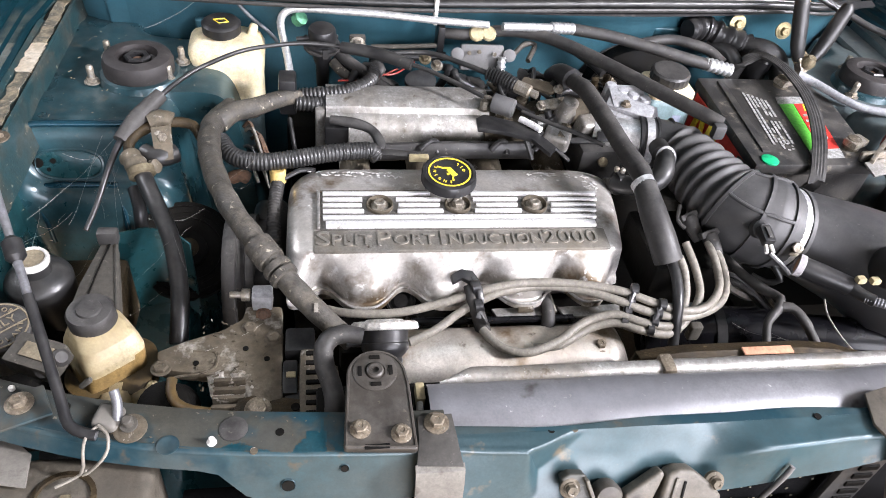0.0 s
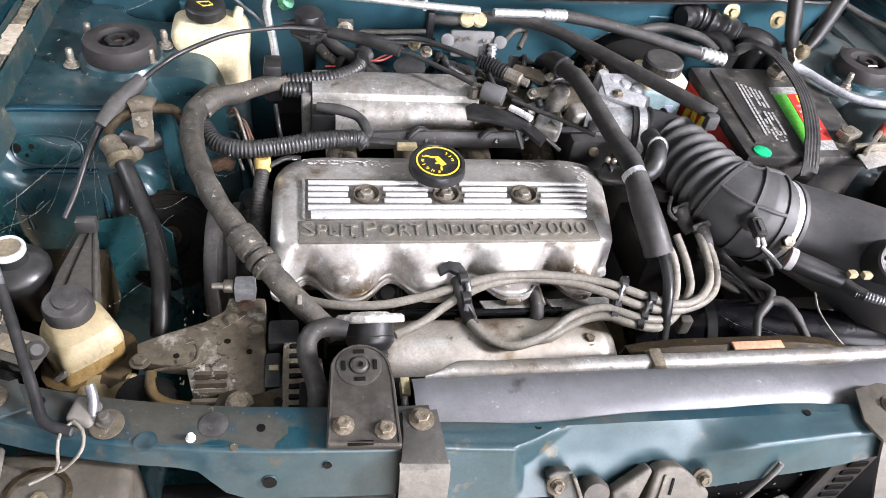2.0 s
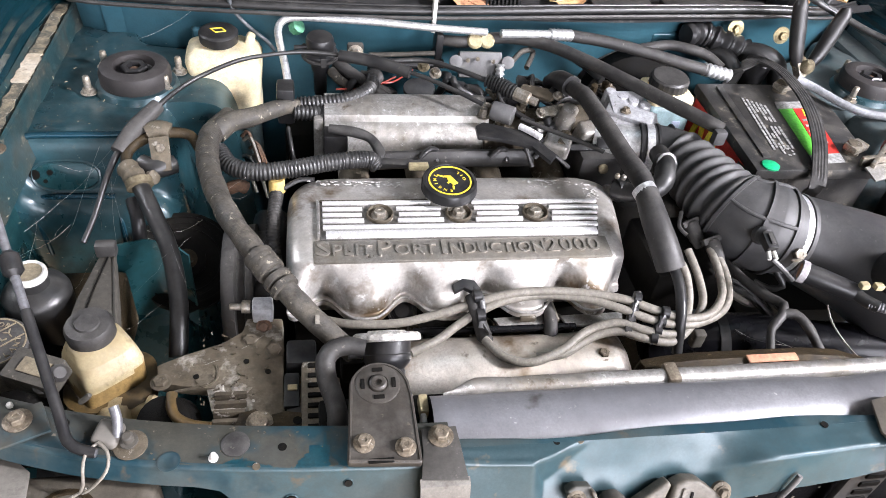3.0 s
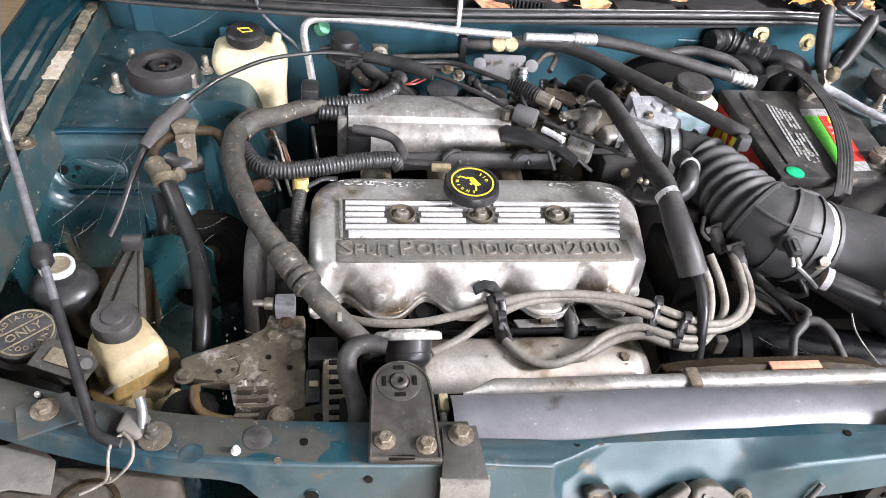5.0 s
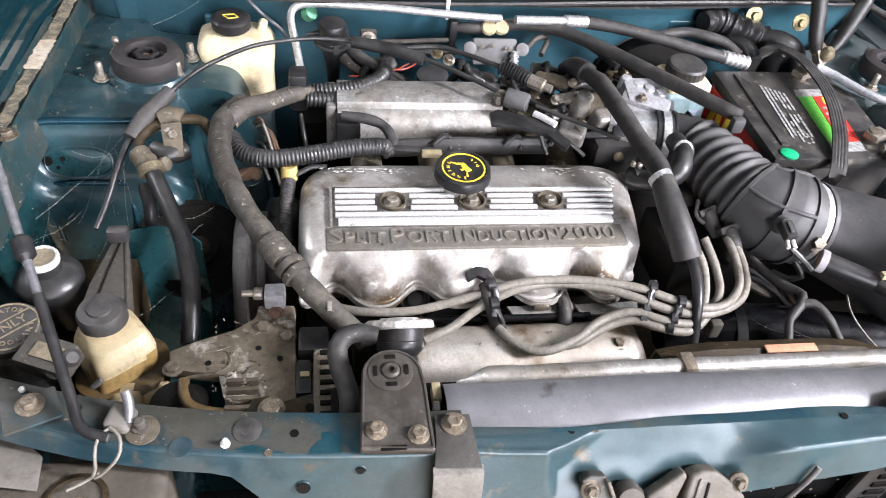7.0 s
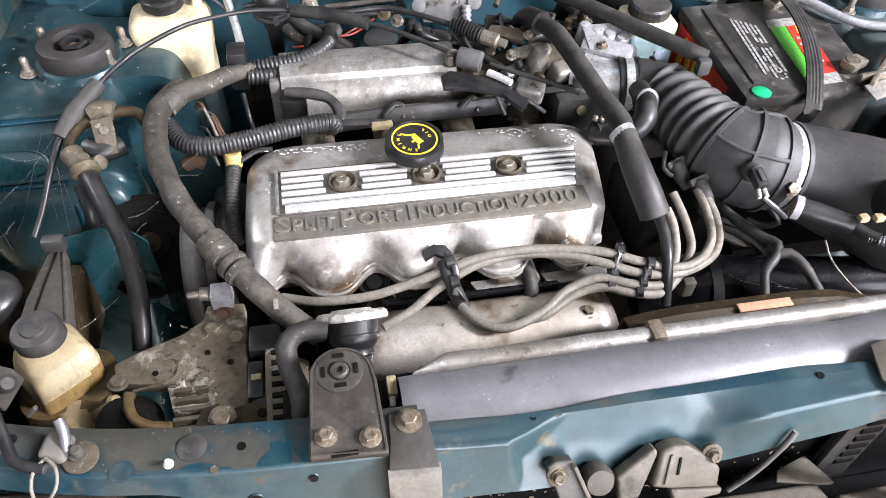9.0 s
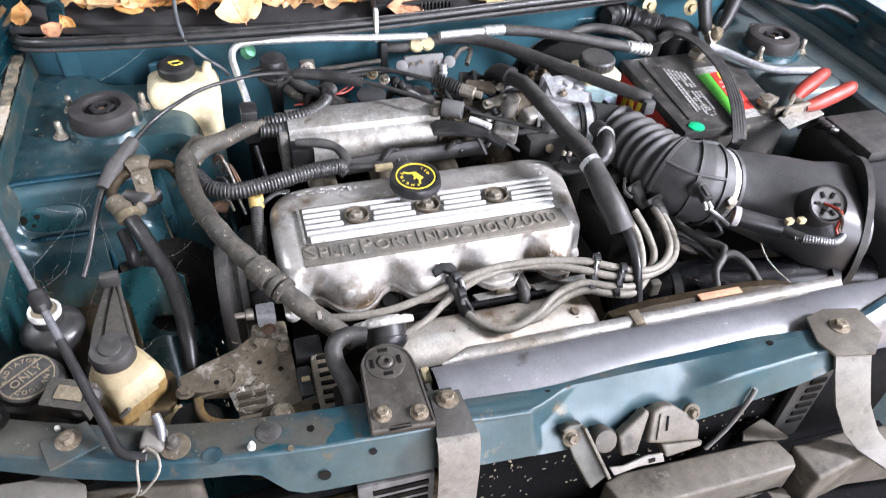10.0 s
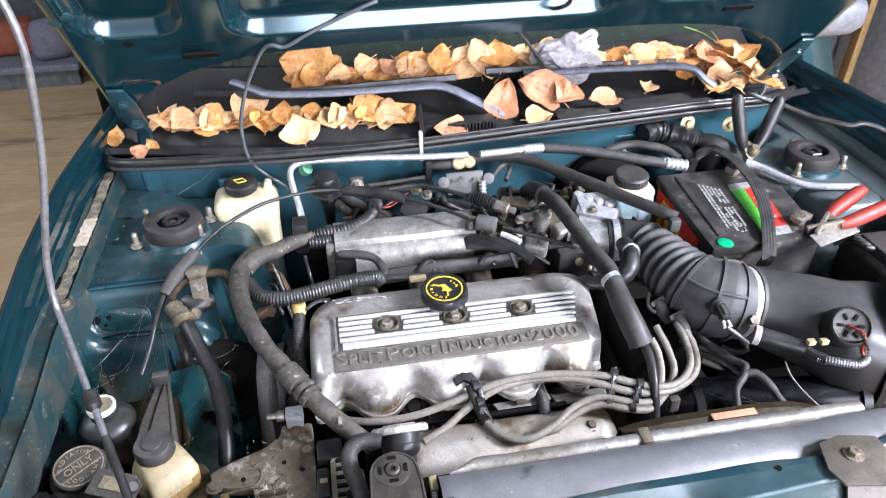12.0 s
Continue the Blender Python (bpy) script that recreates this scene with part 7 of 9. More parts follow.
for k in range(14):
    part("fin", box(bmesh.new(), (-0.20, -0.322, 0.60 + 0.014 * k), (-0.07, -0.316, 0.603 + 0.014 * k), 0.0005), grime_brown, t)
for x0, x1, z0, mt in ((-0.155, -0.082, 0.775, plastic_grey), (0.318, 0.358, 0.79, plastic_dusty)):
    t = thing("louvre", (x0, -0.33, z0), "black plastic louvred panel", "louvre")
    part("panel", box(bmesh.new(), (x0, -0.332, z0 - 0.08), (x1, -0.325, z0 + 0.038), 0.002), mt, t)
    for k in range(6):
        block(bm := bmesh.new(), (x1 - x0 - 0.02, 0.003, 0.007), Matrix.Translation(((x0 + x1) / 2 + 0.004, -0.3325, z0 + 0.026 - 0.014 * k)), 0.001)
        part("slot", bm, grime_shade, t)


def headlamp(x0, x1, label):
    t = thing("headlamp", ((x0 + x1) / 2, -0.40, 0.76), label, "headlamp")
    box(bm := bmesh.new(), (x0, -0.48, 0.66), (x1, -0.286, 0.840), 0.012, 3)
    part("housing", bm, beige_trim, t)
    lathe(bm := bmesh.new(), [(0.024, 0), (0.024, 0.002), (0.020, 0.003), (0.018, -0.006), (0.006, -0.008)], at((-0.348, -0.326, 0.8395)), 24)
    part("adjuster_well", bm, grime_brown, t)
    part("adjuster", hexbolt(bmesh.new(), at((-0.346, -0.328, 0.8365)), 0.006, 0.006), brass, t)
    return t


headlamp(-0.50, -0.286, "beige-grey plastic rear of a headlamp housing")
bm = bmesh.new()
prism(bm, [(-0.47, -0.27), (-0.418, -0.274), (-0.402, -0.268), (-0.377, -0.290), (-0.374, -0.318), (-0.405, -0.312), (-0.47, -0.33)], 0.003, Matrix.Translation((0, 0, 0.846)), 0.001)
single("lamp_bracket", bm, pale_trim, "folded grey bracket over the headlamp", "bracket")
bm = bmesh.new()
sheet(bm, [[(x, y, z), (x + 0.019, y - 0.005, z + 0.001), (x + 0.038, y - 0.007, z)] for x, y, z in ((0.333, -0.340, 0.868), (0.333, -0.343, 0.862), (0.333, -0.350, 0.850), (0.334, -0.358, 0.835), (0.339, -0.365, 0.815), (0.347, -0.372, 0.798), (0.356, -0.379, 0.780), (0.372, -0.392, 0.762), (0.395, -0.42, 0.754), (0.42, -0.46, 0.753))], 0.004)
single("bumper_stay", bm, pale_trim, "curved pale grey plastic stay beside the headlamp", "stay")
# bonnet latch
t = thing("bonnet_latch", (0.13, -0.345, 0.80), "dusty grey-beige bonnet latch with bolts and cable", "latch")
# across, down the sloping face, out of it
LM = Matrix(((1, 0, 0, 0), (0, -0.5615, -0.8275, -0.3169), (0, -0.8275, 0.5615, 0.8727), (0, 0, 0, 1)))


def latch_plate(name, outline, depth, lift, mat, bev, label=""):
    return part(name, prism(bmesh.new(), outline, depth, LM @ Matrix.Translation((0, 0, lift - depth)), bev, 3), mat, t, label)


body = latch_plate("body", [(0.132, 0.037), (0.141, 0.0335), (0.1541, 0.0346), (0.170, 0.047), (0.1823, 0.060), (0.1797, 0.077), (0.1385, 0.0713), (0.1234, 0.0676)], 0.016, 0.004, beige_trim, 0.004)
part("groove", block(bmesh.new(), (0.0022, 0.015, 0.002), LM @ Matrix.Translation((0.146, 0.0515, 0.0042)) @ Matrix.Rotation(0.2, 4, "Z"), 0.0006), grime_shade, body)
part("rib", block(bmesh.new(), (0.003, 0.026, 0.003), LM @ Matrix.Translation((0.137, 0.053, 0.0045)) @ Matrix.Rotation(0.25, 4, "Z"), 0.0012), beige_trim, body)
latch_plate("side_plate", [(0.095, 0.0551), (0.124, 0.0365), (0.1287, 0.0351), (0.1304, 0.0397), (0.1133, 0.0768), (0.0967, 0.0761)], 0.013, 0.001, beige_trim, 0.003)
latch_plate("foot", [(0.1387, 0.0725), (0.1847, 0.0786), (0.1826, 0.0843), (0.1435, 0.0873)], 0.012, 0.003, beige_trim, 0.0025)
latch_plate("lever", [(0.039, 0.0366), (0.046, 0.033), (0.0598, 0.0342), (0.067, 0.055), (0.0799, 0.0925), (0.0621, 0.1018), (0.0477, 0.0674)], 0.011, 0.0, teal_grimy, 0.002, "grimy teal side leg")
latch_plate("leg_flange", [(0.0575, 0.036), (0.0610, 0.036), (0.0815, 0.092), (0.0780, 0.093)], 0.012, 0.007, beige_trim, 0.001)
striker = latch_plate("striker_plate", [(0.0805, 0.0811), (0.095, 0.083), (0.120, 0.0785), (0.1381, 0.0798), (0.1391, 0.089), (0.112, 0.0875), (0.0849, 0.0905)], 0.003, 0.006, pale_trim, 0.001, "pale bent striker plate")
part("slot", block(bmesh.new(), (0.007, 0.004, 0.002), LM @ Matrix.Translation((0.1255, 0.0840, 0.006)), 0.0006), grime_shade, striker)
lathe(bm := bmesh.new(), [(0.0125, -0.010), (0.0130, 0.0), (0.0110, 0.004), (0.006, 0.005)], LM @ Matrix.Translation((0.0805, 0.0555, 0.0)), 24)
part("spring_cover", bm, mount_black, t)
for u, v in ((0.1765, 0.0485), (0.0470, 0.0455)):
    bm = lathe(bmesh.new(), [(0.0085, -0.004), (0.0090, 0.0), (0.0070, 0.0012)], LM @ Matrix.Translation((u, v, 0.0)), 20)
    hexbolt(bm, LM @ Matrix.Translation((u, v, 0.001)), 0.0048, 0.005, 1.3)
    part("bolt", bm, alloy_dirty, t, "dirty washer and bolt")
sweep(bm := bmesh.new(), [(0.246, -0.342, 0.845), (0.241, -0.345, 0.831), (0.230, -0.346, 0.788), (0.215, -0.346, 0.757)], 0.0026, 10)
part("cable", bm, plastic_grey, t)
# bumper beam in front of it
t = thing("bumper_beam", (0.2, -0.385, 0.70), "dull beige-grey bumper beam with punched slots", "bumper")
prism(bm := bmesh.new(), [(0.096, -0.350), (0.118, -0.3445), (0.212, -0.3465), (0.304, -0.349), (0.311, -0.374), (0.306, -0.386), (0.104, -0.386)], 0.057, Matrix.Translation((0, 0, 0.690)), 0.004, 3)
part("beam", bm, beige_trim, t)
part("front_lip", box(bmesh.new(), (0.100, -0.47, 0.66), (0.304, -0.387, 0.712), 0.006), beige_trim, t)
for x, y, w, h in ((0.128, -0.405, 0.016, 0.014), (0.158, -0.403, 0.022, 0.014), (0.200, -0.402, 0.030, 0.016), (0.262, -0.400, 0.040, 0.018)):
    part("slot", block(bmesh.new(), (w, h, 0.003), Matrix.Translation((x, y, 0.7115)) @ Matrix.Rotation(0.12, 4, "Z"), 0.0013), core_shade_black, t)
prism(bm := bmesh.new(), [(0.268, -0.342), (0.274, -0.332), (0.307, -0.322), (0.321, -0.352), (0.300, -0.350)], 0.005, Matrix.Translation((0, 0, 0.742)), 0.0015)
part("gusset", bm, beige_trim, t)
prism(bm := bmesh.new(), [(0.314, -0.363), (0.383, -0.362), (0.52, -0.372), (0.52, -0.412), (0.384, -0.396), (0.318, -0.406)], 0.060, Matrix.Translation((0, 0, 0.690)), 0.005, 3)
single("bumper_pad", bm, beige_trim, "flat dusty grey pad beside the bumper beam", "bumper")

# fan shroud, orange label, black pipe along the radiator
t = thing("fan_shroud", (0.25, -0.2, 0.75), "dark brown-black fan shroud behind the radiator", "shroud")
bm = bmesh.new()
sheet(bm, [[(x, y, z - 0.02 * max(0, abs(x - 0.26) / 0.09 - 0.6) ** 2) for x in (0.15, 0.17, 0.2, 0.23, 0.26, 0.29, 0.32, 0.36, 0.42)] for y, z in ((-0.225, 0.848), (-0.218, 0.851), (-0.205, 0.846), (-0.20, 0.82), (-0.198, 0.72))], 0.002)
part("panel", bm, grime_brown, t)
box(bm := bmesh.new(), (0.252, -0.2255, 0.8515), (0.305, -0.2165, 0.8535), 0.0005)
part("label", bm, orange_print, t, "pale orange paper label")
rh = hose("radiator_hose", [(0.215, -0.11, 0.745), (0.27, -0.115, 0.755), (0.33, -0.125, 0.765), (0.40, -0.14, 0.77), (0.48, -0.155, 0.775), (0.56, -0.17, 0.775)], [0.03, 0.031, 0.030, 0.027, 0.026, 0.026], glossy_black, "thick glossy black hose behind the radiator", "hose", seg=24)

for q, ax in (((0.30, -0.12, 0.76), (1, -0.15, 0.15)), ((0.50, -0.159, 0.775), (1, -0.15, 0.05))):
    part("hose_band", lathe(bmesh.new(), [(0.0285, -0.006), (0.0325, -0.0055), (0.0325, 0.0055), (0.0285, 0.006)], at(q, ax), 28), plastic, rh)

# ---- alternator corner ----
t = thing("alternator", (-0.20, -0.22, 0.74), "dirty alternator with slotted aluminium housing", "alternator")
m = at((-0.252, -0.218, 0.775), (1, 0.0, 0.0))
part("housing", lathe(bmesh.new(), [(0.03, 0.0), (0.049, 0.004), (0.051, 0.02), (0.051, 0.035)], m, 36), grime_brown, t)
part("stator", lathe(bmesh.new(), [(0.050, 0.035), (0.050, 0.075)], m, 36), grime_shade, t)
part("end_housing", lathe(bmesh.new(), [(0.052, 0.075), (0.052, 0.10), (0.046, 0.112), (0.02, 0.116)], m, 36), alloy_dirty, t)
block(bm := bmesh.new(), (0.026, 0.078, 0.012), Matrix.Translation((-0.162, -0.224, 0.829)) @ Matrix.Rotation(0.06, 4, "X"), 0.004)
ep = part("end_plate", bm, alloy_dirty, t)
for k in range(7):
    block(bm := bmesh.new(), (0.0185, 0.0046, 0.004), Matrix.Translation((-0.160, -0.192 - 0.0105 * k, 0.8352 + 0.06 * (0.032 - 0.0105 * k))), 0.0012)
    part("slot", bm, grime_shade, ep)
for k in range(5):
    block(bm := bmesh.new(), (0.028, 0.0042, 0.012), Matrix.Translation((-0.236, -0.216 - 0.0085 * k, 0.829 - 0.0012 * k)), 0.0014)
    part("fin", bm, alloy_dirty, t)
# its bracket
t = thing("alternator_bracket", (-0.24, -0.17, 0.80), "dirty cast bracket crusted with pale corrosion", "bracket")
bm = bmesh.new()
CAST = [(-0.305, -0.176, 0.829), (-0.280, -0.164, 0.829), (-0.248, -0.152, 0.829), (-0.231, -0.139, 0.829), (-0.228, -0.122, 0.829), (-0.193, -0.124, 0.829), (-0.189, -0.241, 0.829), (-0.219, -0.237, 0.829), (-0.225, -0.219, 0.829), (-0.245, -0.207, 0.829), (-0.281, -0.201, 0.829), (-0.300, -0.197, 0.829)]
prism(bm, [(q[0], q[1]) for q in CAST][::-1], 0.014, Matrix.Translation((0, 0, 0.815)), 0.004, 2)
part("casting", bm, bracket_alloy, t)
Q = [(-0.260, -0.197, 0.829), (-0.210, -0.196, 0.829), (-0.206, -0.234, 0.829), (-0.252, -0.228, 0.829)]
bm = bmesh.new()
rows = []
for i in range(41):
    row = []
    for j in range(25):
        u, v = i / 40, j / 24
        q = (Vector(Q[0]) * (1 - u) + Vector(Q[1]) * u) * (1 - v) + (Vector(Q[3]) * (1 - u) + Vector(Q[2]) * u) * v
        e = min(u, 1 - u, v, 1 - v) * 4
        row.append(q + Vector((0, 0, -0.003 + min(1.0, e) * max(0.0, 0.0055 * (0.35 + noise.noise(q * 75) + 0.6 * noise.noise(q * 210))))))
    rows.append(row)
part("corrosion_crust", sheet(bm, rows), crust, t, "pale crusty corrosion", 30)
for x, y in ((-0.298, -0.196), (-0.222, -0.152), (-0.200, -0.165)):
    part("bolt", hexbolt(bmesh.new(), at((x, y, 0.828)), 0.0065, 0.004, 1.4), alloy_dirty, t)
for x, y in ((-0.268, -0.192), (-0.225, -0.177), (-0.205, -0.19)):
    part("hole", lathe(bmesh.new(), [(0.0027, 0), (0.0027, 0.0012)], at((x, y, 0.8285)), 14), grime_shade, t)
sweep(bm := bmesh.new(), [(-0.285, -0.207, 0.829), (-0.262, -0.203, 0.829), (-0.250, -0.196, 0.829), (-0.252, -0.180, 0.829), (-0.272, -0.178, 0.829)], 0.0014, 6)
part("cast_line", bm, alloy_dirty, t)
block(bm := bmesh.new(), (0.0195, 0.018, 0.019), Matrix.Translation((-0.2115, -0.1235, 0.841)), 0.0025)
single("square_lug", bm, alloy_pale, "square aluminium lug with a rusty base", "lug")
lathe(bm := bmesh.new(), [(0.0075, 0), (0.0075, 0.004), (0.005, 0.005), (0.004, 0.009)], at((-0.2108, -0.134, 0.828), (0, -0.7, 0.7)), 16)
single("rusty_stud", bm, rust, "rusty orange stud below the lug", "stud")
m = at((-0.234, -0.116, 0.838), (-1, 0, 0.05))
lathe(bm := bmesh.new(), [(0.0065, -0.01), (0.0065, -0.002), (0.0035, -0.001), (0.0035, 0.009), (0.0025, 0.010)], m, 12)
single("adjuster_bolt", bm, zinc, "bright threaded adjuster bolt", "bolt")
box(bm := bmesh.new(), (-0.189, -0.187, 0.79), (-0.161, -0.158, 0.836), 0.004)
single("relay", bm, plastic, "black plastic plug beside the alternator", "plug")
box(bm := bmesh.new(), (-0.1905, -0.231, 0.78), (-0.1765, -0.193, 0.831), 0.003)
single("relay", bm, plastic, "black connector beside the alternator", "plug")
box(bm := bmesh.new(), (-0.1870, -0.214, 0.8305), (-0.1785, -0.208, 0.8325), 0.0006)
single("yellow_clip", bm, ochre, "small yellow-green clip on a connector", "clip")
bm = bmesh.new()
prism(bm, [(-0.034, -0.010), (-0.016, -0.018), (0.012, -0.015), (0.030, -0.012), (0.032, 0.008), (0.012, 0.012), (-0.004, 0.008), (-0.014, 0.016), (-0.028, 0.012)], 0.010, Matrix.Translation((-0.200, -0.247, 0.822)), 0.003)
t = single("pivot_arm", bm, grime_brown, "oily brown pivot arm in front of the alternator", "arm")
part("bolt", hexbolt(bmesh.new(), at((-0.210, -0.247, 0.831), (0, -0.2, 1)), 0.0078, 0.007, 1.5), bolt_mat, t)
part("hole", lathe(bmesh.new(), [(0.004, 0), (0.004, 0.0012)], at((-0.178, -0.247, 0.8318)), 14), grime_shade, t)
hose("brown_pipe", [(-0.2850, -0.2150, 0.836), (-0.2840, -0.2280, 0.836), (-0.2780, -0.2400, 0.836), (-0.2650, -0.2480, 0.836), (-0.2500, -0.2520, 0.836)], [0.0048, 0.0046, 0.0045, 0.0048, 0.0055], amber_grime, "oily brown metal pipe behind the crossmember", "pipe")
bm = bmesh.new()
lathe(bm, [(0.02, 0.0), (0.024, 0.004), (0.024, 0.03), (0.015, 0.034)], at((-0.285, -0.222, 0.80), (-0.2, -0.5, 0.8)), 24)
single("pump_body", bm, grime_shade, "dark oily pump body", "pump")


# ---- strut tops ----
def strut_top(x, y, z, studs, label):
    t = thing("strut_top", (x, y, z), label, "strut mount")
    m = at((x, y, z), (0.0, 0.0, 1.0))
    part("seat", lathe(bmesh.new(), [(0.056, -0.012), (0.050, 0.002), (0.047, 0.007), (0.041, 0.009)], m, 40), teal_dusty, t)
    part("rubber_dome", lathe(bmesh.new(), [(0.0425, 0.004), (0.043, 0.022), (0.040, 0.0285), (0.034, 0.031), (0.025, 0.0305), (0.023, 0.020), (0.010, 0.018)], m, 40), mount_rubber, t, "dusty black rubber ring")
    lathe(bm := bmesh.new(), [(0.016, 0.016), (0.0165, 0.027), (0.0145, 0.029), (0.009, 0.0285), (0.008, 0.020), (0.002, 0.020)], m, 6)
    n = part("centre_nut", bm, plastic, t)
    part("stud_end", lathe(bmesh.new(), [(0.006, 0.018), (0.006, 0.024), (0.004, 0.025)], m, 12), rust, n)
    for sx, sy in studs:
        c = Vector((sx, sy, z + 0.002))
        bm = bmesh.new()
        hexbolt(bm, at(c), 0.0066, 0.006, 1.5)
        lathe(bm, [(0.0042, 0.004), (0.0046, 0.008), (0.0042, 0.012), (0.0046, 0.016), (0.0042, 0.021), (0.003, 0.0225)], at(c), 12)
        part("stud_nut", bm, zinc, t, "zinc nut on a threaded stud")
    return t


strut_top(-0.378, 0.240, 0.872, ((-0.431, 0.219), (-0.424, 0.283), (-0.331, 0.272), (-0.340, 0.224)), "dusty black strut mount with zinc nuts on studs")
strut_top(0.668, 0.258, 0.872, [(0.668 + 0.052 * math.cos(radians(a)), 0.258 + 0.052 * math.sin(radians(a))) for a in (96, 216, 336)], "dusty black strut mount on the grey-teal tower")

# ---- washer bottle by the tower ----
t = thing("power_steering_bottle", (-0.277, 0.31, 0.74), "yellowed translucent bottle with a black cap", "bottle")
bm = bmesh.new()
loft(bm, [oval(Matrix.Translation((x, y, z)), rx, ry, 36, pw) for x, y, z, rx, ry, pw in ((-0.270, 0.292, 0.795, 0.034, 0.030, 4), (-0.270, 0.292, 0.801, 0.040, 0.034, 5), (-0.272, 0.295, 0.84, 0.042, 0.036, 5), (-0.274, 0.300, 0.868, 0.047, 0.038, 5), (-0.276, 0.303, 0.884, 0.049, 0.038, 5), (-0.277, 0.304, 0.893, 0.046, 0.035, 4.5), (-0.277, 0.305, 0.899, 0.036, 0.027, 3.5))])
part("body", bm, bottle, t, "", 50)
lathe(bm := bmesh.new(), [(0.020, 0), (0.020, 0.006), (0.025, 0.007), (0.0255, 0.018), (0.023, 0.0205), (0.02, 0.021)], at((-0.281, 0.307, 0.897), (0, -0.05, 1)), 40)
c = part("cap", bm, plastic, t, "black screw cap with yellow print")
bm = bmesh.new()
m = Matrix.Translation((-0.281, 0.3055, 0.9182)) @ Matrix.Rotation(0.05, 4, "X")
for p0, p1 in (((-0.010, 0.003), (-0.002, -0.006)), ((-0.002, -0.006), (0.010, -0.002)), ((0.010, -0.002), (0.004, 0.006)), ((0.004, 0.006), (-0.010, 0.003))):
    sweep(bm, [m @ Vector((*p0, 0)), m @ Vector((*p1, 0))], 0.0009, 6)
part("symbol", bm, yellow, c, "yellow printed outline")
block(bm := bmesh.new(), (0.012, 0.018, 0.02), Matrix.Translation((-0.243, 0.316, 0.899)) @ Matrix.Rotation(0.4, 4, "Y"), 0.005, 3)
part("spout", bm, bottle, t)
box(bm := bmesh.new(), (-0.305, 0.268, 0.70), (-0.235, 0.330, 0.799), 0.010, 3)
single("lower_tank", bm, fluid_tank, "milky blue-grey tank under the bottle", "tank")
hose("washer_hose", [(-0.055, 0.272, 1.189), (-0.068, 0.270, 1.186), (-0.142, 0.280, 1.153), (-0.183, 0.286, 1.131), (-0.201, 0.288, 1.134), (-0.216, 0.298, 1.124), (-0.239, 0.312, 1.083), (-0.256, 0.325, 1.042), (-0.268, 0.335, 0.992), (-0.266, 0.340, 0.940), (-0.249, 0.342, 0.911), (-0.222, 0.345, 0.884), (-0.212, 0.345, 0.870)], 0.0028, washer_grey, "thin grey washer hose hanging from the bonnet", "hose", seg=8)
hose("washer_hose", [hood_at(0.17, 0.36, 0.02), hood_at(0.2, 0.30, 0.03)] + [(0.191, 0.505, 1.080), (0.231, 0.526, 1.030), (0.265, 0.504, 0.985), (0.286, 0.500, 0.970)], 0.003, rubber, "thin black washer hose going to the wiper", "hose", seg=8)

# ---- left front reservoirs ----
t = thing("coolant_reservoir_cap", (-0.441, -0.151, 0.840), "dusty grey coolant cap with raised lettering", "cap")
m = at((-0.436, -0.162, 0.845), (0.05, -0.10, 1)) @ Matrix.Scale(0.88, 4)
part("collar", lathe(bmesh.new(), [(0.033, -0.03), (0.036, -0.012), (0.036, -0.004), (0.031, 0.0)], m, 40), plastic_dusty, t)
part("cap", lathe(bmesh.new(), [(0.031, 0.0), (0.031, 0.009), (0.029, 0.011), (0.027, 0.0105)], m, 40), rubber_dusty, t)
mm = m @ Matrix.Translation((0, 0, 0.011)) @ Matrix.Rotation(radians(14), 4, "Z")
part("rim", sweep(bmesh.new(), [mm @ Vector((0.0275 * math.cos(a), 0.0275 * math.sin(a), 0)) for a in (2 * math.pi * k / 36 for k in range(37))], 0.0009, 6), letter_dust, t)
part("lettering", text_mesh("ONLY", 0.0135, 0.0006, mm), letter_dust, t, "raised letters", 0)
for dy in (0.0085, -0.0085):
    part("bar", block(bmesh.new(), (0.05, 0.0013, 0.0012), mm @ Matrix.Translation((0, dy, 0)), 0.0003), letter_dust, t)
for wd, sg in (("RADIATOR", 1), ("COOLANT", -1)):
    for k, ch in enumerate(wd):
        a = radians(150 - 120 * k / (len(wd) - 1)) if sg > 0 else radians(210 + 120 * k / (len(wd) - 1))
        lm = mm @ Matrix.Translation((0.0205 * math.cos(a), 0.0205 * math.sin(a), 0)) @ Matrix.Rotation(a - math.pi / 2 if sg > 0 else a + math.pi / 2, 4, "Z")
        part("letter", text_mesh(ch, 0.0075, 0.0005, lm), letter_dust, t, "", 0)
box(bm := bmesh.new(), (-0.50, -0.20, 0.70), (-0.405, -0.09, 0.80), 0.02, 3)
single("coolant_tank", bm, grime_shade, "dark dirty coolant tank body", "tank")
block(bm := bmesh.new(), (0.044, 0.03, 0.022), Matrix.Translation((-0.395, -0.196, 0.850)) @ Matrix.Rotation(-0.4, 4, "Z") @ Matrix.Rotation(0.15, 4, "X"), 0.003)
t = single("wiring_connector", bm, arm_grey, "dirty grey wiring connector with a pale label", "connector")
block(bm := bmesh.new(), (0.026, 0.014, 0.001), Matrix.Translation(Vector((-0.393, -0.199, 0.862))) @ Matrix.Rotation(-0.4, 4, "Z") @ Matrix.Rotation(0.15, 4, "X"), 0.0003)
part("label", bm, letter_dust, t)
for p in [(-0.375, -0.203, 0.856), (-0.389, -0.208, 0.848)]:
    lathe(bm := bmesh.new(), [(0.007, 0), (0.008, 0.006), (0.005, 0.010)], at(p, (0.4, -0.4, 0.7)), 10)
    single("screw_terminal", bm, rubber_dusty, "dirty screw terminal on the connector", "screw")

